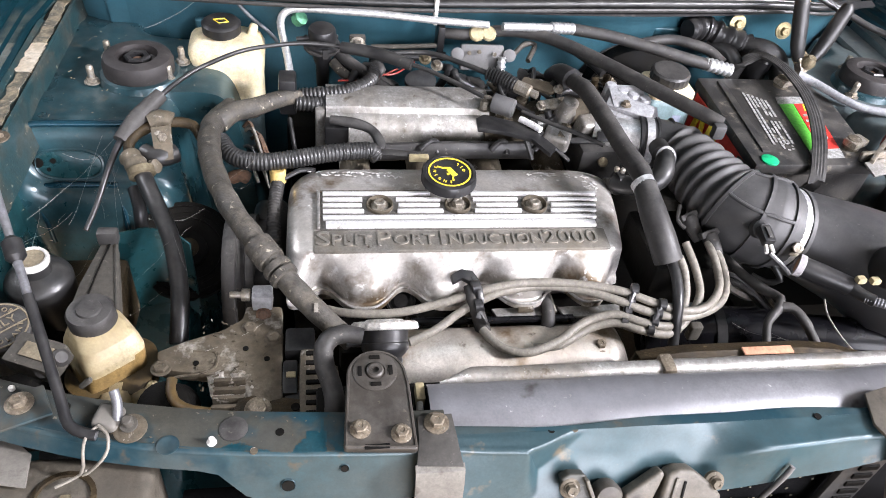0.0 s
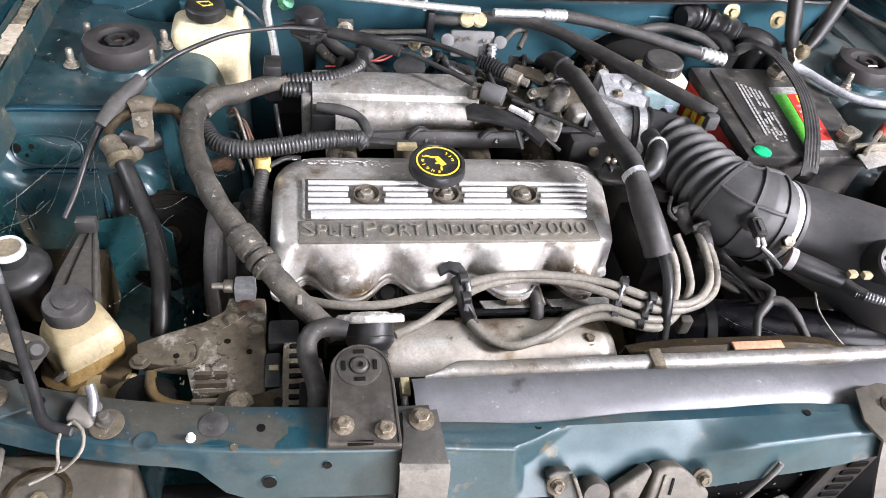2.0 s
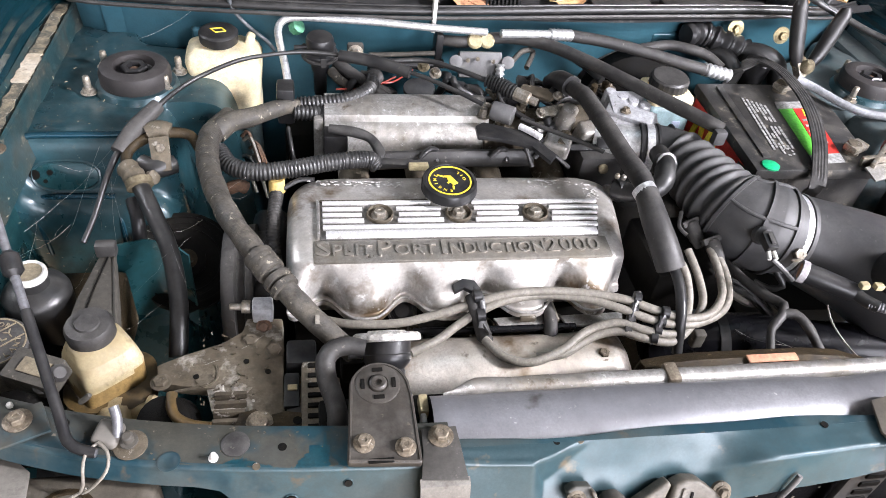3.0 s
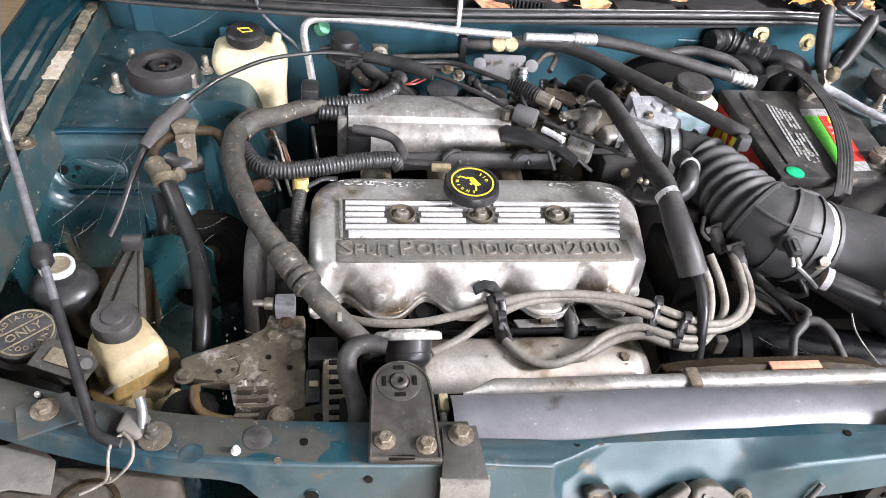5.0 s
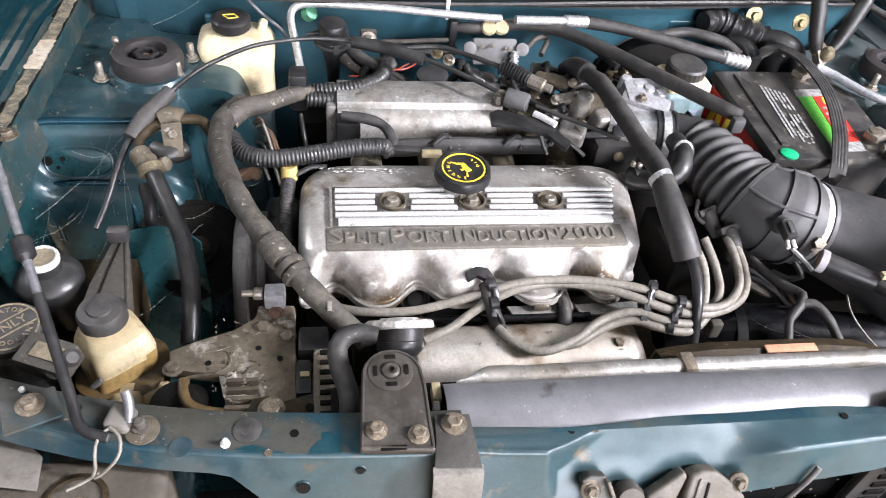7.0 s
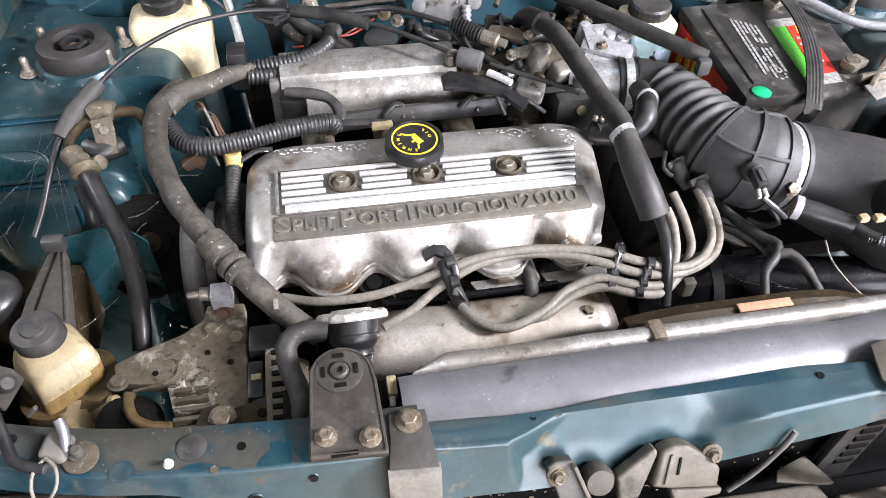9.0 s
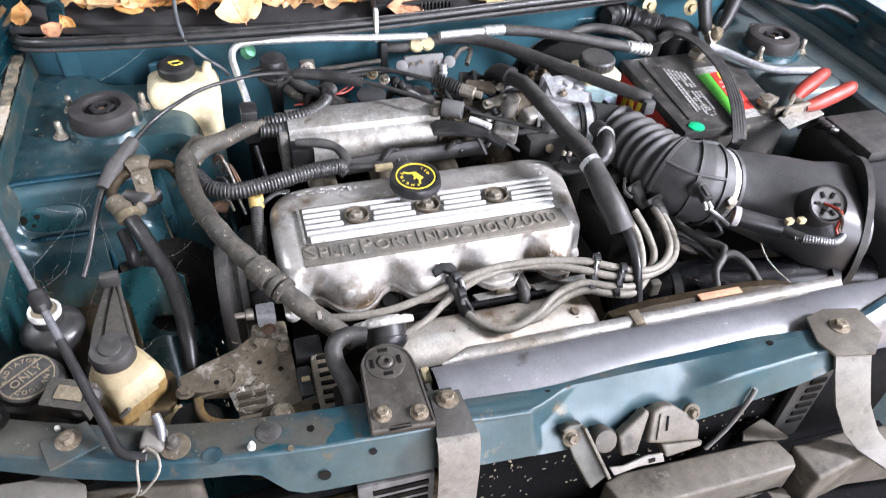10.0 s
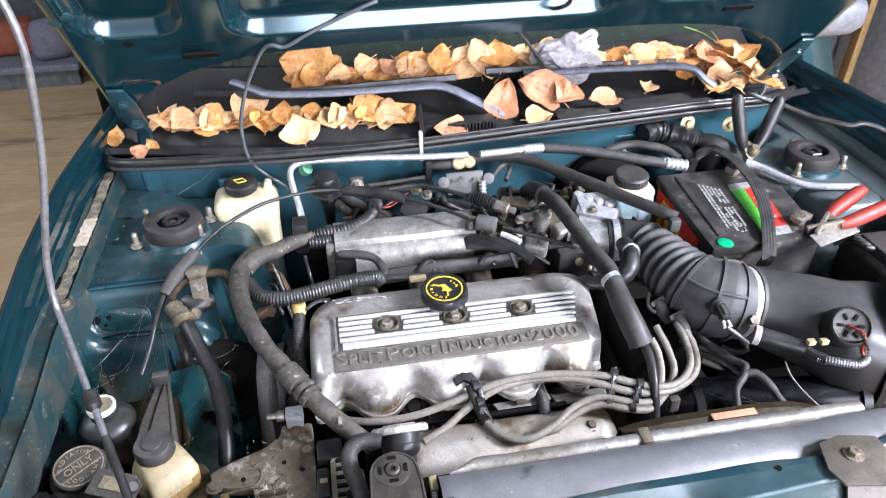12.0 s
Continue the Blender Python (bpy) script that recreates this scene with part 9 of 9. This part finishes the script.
block(bm := bmesh.new(), (0.10, 0.10, 0.02), Matrix.Translation((0.675, 0.005, 0.862)), 0.005)
part("lid", bm, plastic_dusty, t)
for k in range(4):
    sweep(bm := bmesh.new(), [(0.60 + 0.01 * k, 0.07, 0.845), (0.615, 0.055 - 0.01 * k, 0.868), (0.63 + 0.01 * k, 0.03, 0.85)], 0.0045, 8)
    part("wire", bm, rubber, t)
bm = bmesh.new()
prism(bm, [(-0.04, -0.012), (0.045, -0.016), (0.05, 0.004), (-0.035, 0.012)], 0.003, Matrix.Translation((0.575, 0.055, 0.875)) @ Matrix.Rotation(0.35, 4, "Z") @ Matrix.Rotation(0.2, 4, "X"), 0.001)
single("terminal_plate", bm, alloy, "bare metal plate beside the battery", "plate")

# ---- air intake duct ----
t = thing("intake_duct", (0.36, 0.03, 0.85), "black ribbed air intake duct with a steel clamp", "duct")
D = [(0.256, 0.122, 0.862), (0.281, 0.115, 0.864), (0.301, 0.093, 0.866), (0.310, 0.055, 0.867), (0.318, 0.023, 0.866), (0.326, -0.001, 0.864), (0.341, -0.020, 0.86), (0.360, -0.030, 0.856), (0.377, -0.035, 0.852), (0.390, -0.037, 0.849)]
C, par = spline(D, 0.0016)
bm = bmesh.new()
rings = []
R = [0.030, 0.031, 0.034, 0.038, 0.041, 0.044, 0.050, 0.0535, 0.0515, 0.0485]
for i, c in enumerate(C):
    d = (C[min(i + 1, len(C) - 1)] - C[max(i - 1, 0)]).normalized()
    k = min(int(par[i]), len(R) - 2)
    r = R[k] + (R[k + 1] - R[k]) * (par[i] - k)
    if 1.9 < par[i] < 5.1:
        r += 0.0028 * math.copysign(abs(math.sin((par[i] - 1.9) * math.pi * 4.0)) ** 0.7, math.sin((par[i] - 1.9) * math.pi * 4.0))
    if 5.2 < par[i] < 7.8:
        r += 0.001
    rings.append(oval(at(c, d), r, r, 40))
part("bellows", loft(bm, rings), duct, t, "", 50)
for u in (5.25, 6.4, 7.6):
    k = min(range(len(par)), key=lambda i: abs(par[i] - u))
    d = (C[k + 1] - C[k - 1]).normalized()
    kk = min(int(u), len(R) - 2)
    r = R[kk] + (R[kk + 1] - R[kk]) * (u - kk) + 0.001
    lathe(bm := bmesh.new(), [(r - 0.002, -0.0028), (r + 0.0026, -0.002), (r + 0.0026, 0.002), (r - 0.002, 0.0028)], at(C[k], d), 44)
    part("hoop_rib", bm, duct, t)
for ang in (70, 150):
    pts = []
    for k in range(9):
        u = 5.25 + 2.3 * k / 8
        i = min(range(len(par)), key=lambda q: abs(par[q] - u))
        d = (C[min(i + 1, len(C) - 1)] - C[i - 1]).normalized()
        kk = min(int(u), len(R) - 2)
        r = R[kk] + (R[kk + 1] - R[kk]) * (u - kk) + 0.0015
        m = at(C[i], d)
        w = m.to_3x3()
        vl = w.transposed() @ (Vector((-0.42, -0.50, 0.62)) if ang == 70 else Vector((0.05, 0.25, 0.9)))
        best = math.degrees(math.atan2(vl.y, vl.x))
        pts.append(m @ Vector((r * math.cos(radians(best)), r * math.sin(radians(best)), 0)))
    sweep(bm := bmesh.new(), pts, 0.0024, 8)
    part("long_rib", bm, duct, t)
e = (C[-1] - C[-6]).normalized()
lathe(bm := bmesh.new(), [(0.0475, -0.006), (0.0502, -0.0055), (0.0502, 0.0055), (0.0475, 0.006)], at(C[-5], e), 48)
part("clamp_band", bm, pipe_alloy, t, "bright steel clamp band")
q = C[-5] + Vector((-0.006, -0.045, 0.008))
part("clamp_screw", hexbolt(bmesh.new(), at(q, (-0.2, -0.6, 0.5)), 0.0065, 0.012), zinc, t)
lathe(bm := bmesh.new(), [(0.047, -0.003), (0.0515, -0.0025), (0.0515, 0.0025), (0.047, 0.003)], at(C[-1] + e * 0.003, e), 48)
part("end_lip", bm, duct, t)
d0 = (C[4] - C[0]).normalized()
for o, mt, hw in ((0.001, plastic, 0.002), (0.011, pipe_alloy, 0.0048), (0.022, plastic, 0.0015), (0.040, plastic, 0.0012)):
    lathe(bm := bmesh.new(), [(0.0295, -hw - 0.0005), (0.0325, -hw), (0.0325, hw), (0.0295, hw + 0.0005)], at(C[0] + d0 * o, d0), 36)
    part("clamp_band", bm, mt, t)
# temperature sensor on the duct
p = Vector((0.326, -0.078, 0.884))
t = thing("air_temperature_sensor", p, "black sensor plugged into the duct with a pale lead end", "sensor")
ax = Vector((-0.1, -0.66, 0.55))
part("seat", lathe(bmesh.new(), [(0.0105, -0.006), (0.0105, 0.004), (0.008, 0.006), (0.006, 0.010)], at(p, ax), 20), duct, t)
m = Matrix.Translation(p + Vector((-0.004, -0.017, 0.006))) @ Matrix.Rotation(0.25, 4, "X")
part("plug", block(bmesh.new(), (0.013, 0.022, 0.011), m, 0.0025), plastic, t)
part("latch", block(bmesh.new(), (0.005, 0.014, 0.003), m @ Matrix.Translation((0, 0, 0.0065)), 0.0008), plastic_dusty, t)
for k in (-1, 1):
    part("lead_end", sweep(bmesh.new(), [p + Vector((-0.005 + 0.003 * k, -0.028, 0.002)), p + Vector((-0.006 + 0.004 * k, -0.037, -0.001))], 0.0022, 8), white_paint, t)
part("lead", sweep(bmesh.new(), [p + Vector((-0.006, -0.036, -0.002)), p + Vector((0.006, -0.044, -0.010)), p + Vector((0.020, -0.048, -0.022))], 0.003, 8), rubber, t)
# hose stub clip at the vacuum hose end
block(bm := bmesh.new(), (0.016, 0.012, 0.02), Matrix.Translation((0.334, 0.078, 0.908)), 0.004)
single("hose_clip", bm, duct, "black plastic clip holding the hose on the duct", "clip")

# ---- air meter and filter box ----
t = thing("air_filter_box", (0.49, -0.09, 0.80), "smooth black air filter housing with a round plug", "air box")
bm = bmesh.new()
loft(bm, [oval(at(C[-1] + e * o, e), r0, r0, 40) for o, r0 in ((-0.002, 0.048), (0.008, 0.050))] + [oval(at((x, y, z), (0.86, -0.5, 0.0)), rr, rz, 40, pw) for x, y, z, rr, rz, pw in ((0.462, -0.070, 0.836, 0.060, 0.057, 2.3), (0.49, -0.098, 0.832, 0.072, 0.060, 2.6), (0.525, -0.105, 0.826, 0.080, 0.058, 3), (0.56, -0.112, 0.82, 0.086, 0.052, 3.2))])
part("inlet", bm, airbox, t, "", 60)
lathe(bm := bmesh.new(), [(0.075, -0.004), (0.092, -0.004), (0.092, 0.004), (0.075, 0.004)], at((0.553, -0.111, 0.812), (0.86, -0.5, 0.05)), 44)
part("seam", bm, plastic_dusty, t)
box(bm := bmesh.new(), (0.56, -0.22, 0.70), (0.72, -0.04, 0.862), 0.025, 4)
part("box", bm, airbox, t)
m = at((0.462, -0.142, 0.884), (-0.22, -0.62, 0.75))
part("socket", lathe(bmesh.new(), [(0.027, -0.03), (0.025, 0.004), (0.024, 0.014), (0.022, 0.016), (0.020, 0.013), (0.005, 0.011)], m, 36), plastic_dusty, t, "round black electrical socket")
for a in range(0, 360, 60):
    c = m @ Matrix.Rotation(radians(a), 4, "Z") @ Matrix.Translation((0.012, 0, 0.0125))
    part("pin_slot", block(bmesh.new(), (0.008, 0.004, 0.003), c, 0.001), grime_shade, t)
for k in range(3):
    sweep(bm := bmesh.new(), [m @ Vector((0.004 * k - 0.004, 0, 0.012)), m @ Vector((0.01, -0.012 - 0.003 * k, 0.026)), (0.475 + 0.004 * k, -0.165, 0.862), (0.478, -0.178, 0.852)], 0.0017, 6)
    part("wire", bm, (red, rust, rubber)[k], t)
# sensor plug with wire in front of the box
t = thing("meter_connector", (0.40, -0.11, 0.84), "dark connector with a copper-coloured open end", "connector")
a, c = Vector((0.364, -0.118, 0.865)), Vector((0.409, -0.146, 0.861))
sweep(bm := bmesh.new(), [a, a.lerp(c, 0.35), c], [0.0115, 0.012, 0.0105], 16)
part("shell", bm, plastic, t)
ax = (a - c).normalized()
lathe(bm := bmesh.new(), [(0.0105, -0.002), (0.0128, -0.001), (0.0128, 0.006), (0.0105, 0.0065), (0.0095, 0.002), (0.002, 0.0015)], at(a, ax), 24)
part("ring", bm, tissue_mat, t, "pale ring")
lathe(bm := bmesh.new(), [(0.0092, 0.002), (0.0092, 0.0045)], at(a, ax), 20)
part("contact_face", bm, orange_print, t, "copper-brown contact face")
for k in range(2):
    block(bm := bmesh.new(), (0.010, 0.008, 0.007), Matrix.Translation((0.412 + 0.016 * k, -0.150 - 0.002 * k, 0.875)), 0.002)
    part("yellow_tab", bm, ochre, t, "small yellow tab")
sweep(bm := bmesh.new(), [(0.416, -0.164, 0.861), (0.432, -0.178, 0.865), (0.452, -0.188, 0.867), (0.466, -0.184, 0.870)], 0.005, 12, 0.002, (0.003, 0.0003))
part("metal_conduit", bm, rod_steel, t, "shiny corrugated conduit")
sweep(bm := bmesh.new(), [c, (0.416, -0.160, 0.861), (0.424, -0.170, 0.862)], 0.007, 10)
part("lead", bm, rubber, t)
hose("hanging_wire", [(0.40, -0.135, 0.83), (0.405, -0.15, 0.815), (0.42, -0.175, 0.80), (0.44, -0.20, 0.79)], 0.0012, wire_grey, "thin dusty wire hanging by the air box", "wire", seg=6)

# ---- wipers ----
def wiper(P, blade, label):
    t = thing("wiper", P[0], label, "wiper")
    sweep(bm := bmesh.new(), P, [0.016, 0.013, 0.012] + [0.009] * (len(P) - 3), 10, 0.01, flat=0.55)
    part("arm", bm, wiper_mat, t)
    lathe(bm := bmesh.new(), [(0.017, -0.012), (0.017, 0.006), (0.012, 0.012)], at(P[0], (0, -0.1, 1)), 20)
    part("pivot", bm, plastic, t)
    sweep(bm := bmesh.new(), blade, 0.006, 6, 0.02, flat=1.6)
    part("blade", bm, rubber, t)
    return t


wiper([(0.195, 0.440, 0.918), (0.135, 0.458, 0.945), (0.070, 0.482, 0.972), (0.0, 0.474, 0.978), (-0.131, 0.467, 0.982), (-0.225, 0.478, 0.984), (-0.250, 0.500, 0.984), (-0.294, 0.547, 0.984)], [(-0.36, 0.53, 0.972), (-0.2, 0.500, 0.974), (0.0, 0.505, 0.974), (0.10, 0.512, 0.972)], "blue-grey painted wiper arm resting over leaves")
wiper([(0.600, 0.450, 0.93), (0.56, 0.455, 0.955), (0.523, 0.470, 0.978), (0.40, 0.485, 0.978), (0.268, 0.496, 0.976), (0.225, 0.504, 0.976)], [(0.16, 0.53, 0.972), (0.35, 0.52, 0.972), (0.52, 0.505, 0.972)], "blue-grey painted wiper arm partly under leaves")

# ---- leaves and rubbish on the scuttle ----
def leaf(loc, size, yaw, lean, sway, mat, seed, curl=0.5):
    """A dry leaf: a broad pointed blade with a ridge, wavy edges and a stalk; lean tips it towards the front."""
    rnd = random.Random(seed)
    bm = bmesh.new()
    rows = []
    n, w = 10, 9
    lob = rnd.uniform(0.62, 0.95)
    bend = rnd.uniform(-0.35, 0.45)
    fold = rnd.uniform(-0.12, 0.28)
    skew = rnd.uniform(-0.3, 0.3)
    for i in range(n + 1):
        u = i / n
        half = 0.62 * lob * max(0.0, math.sin(math.pi * (0.03 + 0.97 * u) ** 0.62)) ** 0.85 * (1 + 0.10 * math.sin(9 * u + seed))
        row = []
        for j in range(w):
            v = -1 + 2 * j / (w - 1)
            z = curl * 0.2 * v * v * half * 2 + fold * abs(v) * half + bend * (u - 0.5) ** 2 + 0.12 * noise.noise(Vector((u * 2.3 + seed, v * 1.6, seed * 0.37))) + 0.05 * noise.noise(Vector((u * 6 + seed, v * 4, seed * 0.7)))
            edge = 1 + (0.10 * noise.noise(Vector((u * 7, seed, v))) if abs(v) > 0.9 else 0)
            row.append(Vector((u - 0.5, v * half * edge + skew * (u - 0.5) ** 2, z)) * size)
        rows.append(row)
    sheet(bm, rows, 0.0006)
    sweep(bm, [Vector((-0.46, 0, 0.0)) * size, Vector((-0.6, 0.03, 0.03)) * size, Vector((-0.74, 0.08, 0.02)) * size], 0.0008, 5)
    sweep(bm, [Vector((-0.45, 0, 0.012)) * size, Vector((0.0, 0, 0.02)) * size, Vector((0.4, 0, 0.012)) * size], 0.0007, 5)
    bm.transform(Matrix.Translation(loc) @ Matrix.Rotation(lean, 4, "X") @ Matrix.Rotation(sway, 4, "Y") @ Matrix.Rotation(yaw, 4, "Z"))
    return single("leaf", bm, mat, {leaf_mat: "dry orange-yellow fallen leaf on the scuttle", leaf_red: "curled russet-brown fallen leaf", leaf_pale: "pale yellow fallen leaf"}[mat], "leaf", "fallen leaves", smooth=70)


rnd = random.Random(3)
mats = [leaf_mat, leaf_mat, leaf_pale, leaf_mat, leaf_red, leaf_pale]
# a front row under the wiper, a back row against the windscreen, a heap at the far hinge
for k in range(26):
    x = -0.43 + 0.42 * (k + rnd.random()) / 26
    leaf((x, 0.506 - 0.020 * rnd.random() - 0.10 * (x + 0.43), 0.930 + 0.012 * rnd.random()), rnd.uniform(0.042, 0.066), rnd.uniform(0, 6.3), rnd.uniform(0.0, 0.55), rnd.uniform(-0.3, 0.3), rnd.choice([leaf_pale, leaf_pale, leaf_mat, leaf_pale, leaf_mat]), 100 + k)
for k in range(34):
    x = -0.20 + 0.50 * (k + rnd.random()) / 34
    leaf((x, 0.588 - 0.03 * rnd.random(), 0.958 + 0.022 * rnd.random() + 0.008 * (x > 0.0)), rnd.uniform(0.045, 0.075), rnd.uniform(0, 6.3), rnd.uniform(0.2, 0.8), rnd.uniform(-0.35, 0.35), rnd.choice(mats), 200 + k)
for k in range(24):
    x = 0.38 + 0.29 * (k + rnd.random()) / 24
    leaf((x, 0.550 - 0.08 * (x - 0.4) - 0.035 * rnd.random(), 0.962 + 0.020 * rnd.random()), rnd.uniform(0.045, 0.075), rnd.uniform(0, 6.3), rnd.uniform(0.1, 0.7), rnd.uniform(-0.35, 0.35), rnd.choice(mats), 300 + k)
for k in range(9):
    leaf((0.57 + 0.10 * rnd.random(), 0.435 + 0.03 * rnd.random(), 0.945 + 0.01 * rnd.random()), rnd.uniform(0.05, 0.075), rnd.uniform(0, 6.3), rnd.uniform(-0.1, 0.5), rnd.uniform(-0.3, 0.3), rnd.choice([leaf_mat, leaf_pale]), 400 + k)
for k, (p, s, yw, mt, ln) in enumerate((((-0.186, 0.411, 0.943), 0.062, 1.9, leaf_pale, 0.5), ((-0.264, 0.495, 0.955), 0.065, 0.3, leaf_pale, 0.7), ((0.069, 0.393, 0.930), 0.060, 2.9, leaf_red, 0.5), ((0.174, 0.453, 0.955), 0.075, 1.2, leaf_red, 0.9), ((0.244, 0.463, 0.960), 0.085, 2.6, leaf_red, 0.8), ((0.352, 0.434, 0.945), 0.06, 3.3, leaf_red, 0.3), ((0.230, 0.405, 0.933), 0.050, 0.2, leaf_pale, 0.3), ((0.454, 0.466, 0.945), 0.036, 1.0, leaf_pale, 0.2), ((0.289, 0.453, 0.950), 0.06, 4.0, leaf_red, 0.5), ((-0.166, 0.590, 0.985), 0.095, 2.9, leaf_mat, 1.1), ((-0.440, 0.408, 0.932), 0.028, 0.8, leaf_red, 0.5), ((-0.425, 0.421, 0.936), 0.026, 2.0, leaf_mat, 1.2), ((-0.493, 0.480, 0.930), 0.04, 1.5, leaf_mat, 0.6), ((-0.060, 0.479, 0.950), 0.06, 0.4, leaf_mat, 0.6), ((-0.008, 0.460, 0.940), 0.05, 2.4, leaf_mat, 0.6))):
    leaf(p, s, yw, ln, 0.1 * (k % 3), mt, 500 + k, 0.5)
# crumpled tissue
bm = bmesh.new()
bmesh.ops.create_icosphere(bm, subdivisions=4, radius=1.0)
for v in bm.verts:
    q = v.co.copy()
    k = 1 + 0.55 * noise.noise(q * 1.7) + 0.28 * abs(noise.noise(q * 4.1)) - 0.2 * abs(noise.noise(q * 7.3 + Vector((3, 1, 2))))
    v.co = Vector((q.x * 0.062 * k, q.y * 0.03 * k, q.z * 0.042 * k)) + Vector((0.326, 0.544, 0.985))
single("crumpled_tissue", bm, tissue_mat, "crumpled grubby white tissue lying among leaves", "tissue", smooth=20)
for k, (a, c) in enumerate((((0.649, 0.62, 0.986), (0.678, 0.618, 0.948)), ((0.586, 0.62, 1.0), (0.661, 0.62, 0.965)))):
    sweep(bm := bmesh.new(), [a, Vector(a).lerp(Vector(c), 0.5) + Vector((0, 0, 0.004)), c], 0.0026, 6, flat=0.4)
    single("grass_blade", bm, grass_green, "green grass blade under the bonnet edge", "grass")

# ---- cobwebs and debris ----
rnd = random.Random(8)


def strand(a, c, r, sag):
    P = [Vector(a).lerp(Vector(c), u) + Vector((rnd.uniform(-1, 1), rnd.uniform(-1, 1), rnd.uniform(-1, 1))) * 0.0016 - Vector((0, 0, sag * 4 * u * (1 - u))) for u in (0, 0.2, 0.4, 0.6, 0.8, 1)]
    sweep(bm := bmesh.new(), P, r, 3, 0.012)
    for k in range(rnd.randrange(3)):
        q = P[1 + rnd.randrange(4)]
        lathe(bm, [(0.0003, -0.0005), (0.0007, 0.0), (0.0003, 0.0006)], at(q, (rnd.uniform(-1, 1), 0.3, 1)), 5)
    return single("cobweb_strand", bm, web_mat, "pale dusty cobweb strand in the engine bay corner", "cobweb", "cobweb strands")


for k in range(18):
    a = Vector((rnd.uniform(-0.48, -0.27), rnd.uniform(-0.10, 0.14), 0.79 + rnd.uniform(0.0, 0.06)))
    strand(a, a + Vector((rnd.uniform(-0.07, 0.07), rnd.uniform(-0.08, 0.05), rnd.uniform(-0.03, 0.04))), rnd.choice((0.00007, 0.00009, 0.00013)), rnd.choice((0.001, 0.004, 0.009)))
for a, c in (((-0.385, 0.31, 0.90), (-0.30, 0.37, 0.93)), ((-0.47, 0.02, 0.82), (-0.39, 0.12, 0.86)), ((-0.36, 0.0, 0.80), (-0.40, 0.11, 0.85)), ((-0.26, -0.18, 0.832), (-0.21, -0.15, 0.836)), ((-0.10, -0.20, 0.85), (-0.04, -0.21, 0.83)), ((-0.385, 0.085, 0.862), (-0.445, 0.10, 0.85)), ((-0.385, 0.085, 0.862), (-0.375, 0.0, 0.80)), ((-0.40, 0.11, 0.868), (-0.43, 0.02, 0.81)), ((0.30, -0.14, 0.80), (0.36, -0.17, 0.80)), ((0.33, -0.12, 0.79), (0.37, -0.20, 0.81))):
    strand(a, c, 0.00013, 0.006)
bm = bmesh.new()
for k in range(70):
    x, y = rnd.uniform(-0.47, -0.30), rnd.uniform(0.14, 0.36)
    block(bm, (rnd.choice((0.0006, 0.001, 0.0015, 0.002, 0.0045)), rnd.uniform(0.0004, 0.0009), 0.0006), Matrix.Translation((x, y, 0.8745)) @ Matrix.Rotation(rnd.uniform(0, 3.1), 4, "Z"), 0.0)
single("debris", bm, rail_dirt, "tan plant debris scattered on the strut tower", "debris", kind="stuff", smooth=0)
bm = bmesh.new()
for k in range(45):
    x = rnd.uniform(-0.44, -0.15)
    block(bm, (rnd.uniform(0.0006, 0.002), rnd.uniform(0.0005, 0.001), 0.0006), Matrix.Translation((x, -0.292 + 0.012 * rnd.uniform(-1, 1) + 0.3 * max(0, -x - 0.3), 0.8715 + 0.003 * (x < -0.28))) @ Matrix.Rotation(rnd.uniform(0, 3.1), 4, "Z"), 0.0)
for k in range(50):
    block(bm, (rnd.uniform(0.001, 0.005), rnd.uniform(0.0006, 0.0015), 0.001), Matrix.Translation((rnd.uniform(-0.27, -0.20), rnd.uniform(-0.225, -0.14), 0.8305)) @ Matrix.Rotation(rnd.uniform(0, 3.1), 4, "Z"), 0.0)
single("grit", bm, alloy_dirty, "pale grit lying on the crossmember and bracket", "debris", kind="stuff", smooth=0)
bm = bmesh.new()
for k in range(150):
    p = Vector((rnd.uniform(-0.47, -0.30), rnd.uniform(-0.10, 0.10), 0))
    d = 0.14 - p.x
    z = 0.865 - 0.36 * (1 - math.exp(-max(0.0, (0.60 - d) / 0.36) * 7)) if p.y < 0.06 else float(np.interp(p.y, TY, TZ))
    block(bm, (rnd.choice((0.0005, 0.0008, 0.0015, 0.003)), rnd.uniform(0.0004, 0.0009), 0.0005), Matrix.Translation((p.x, p.y, z + 0.001)) @ Matrix.Rotation(rnd.uniform(0, 3.1), 4, "Z"), 0.0)
single("lint", bm, rail_dirt, "pale lint caught on the oily inner wing", "debris", kind="stuff", smooth=0)
bm = bmesh.new()
for k in range(260):
    p = (rnd.uniform(-0.26, 0.50), rnd.uniform(-0.49, -0.325), 0.6605)
    block(bm, (rnd.choice((0.001, 0.002, 0.003, 0.006)), rnd.uniform(0.0008, 0.003), 0.0008), Matrix.Translation(p) @ Matrix.Rotation(rnd.uniform(0, 3.1), 4, "Z"), 0.0)
for k in range(170):
    p = (rnd.uniform(-0.05, 0.32), -0.3158, rnd.uniform(0.69, 0.80))
    block(bm, (rnd.choice((0.0008, 0.0015, 0.0025, 0.004)), 0.0008, rnd.uniform(0.0008, 0.003)), Matrix.Translation(p) @ Matrix.Rotation(rnd.uniform(0, 3.1), 4, "Y"), 0.0)
single("leaf_litter", bm, rail_dirt, "tan plant litter lying in the grille opening", "debris", kind="stuff", smooth=0)
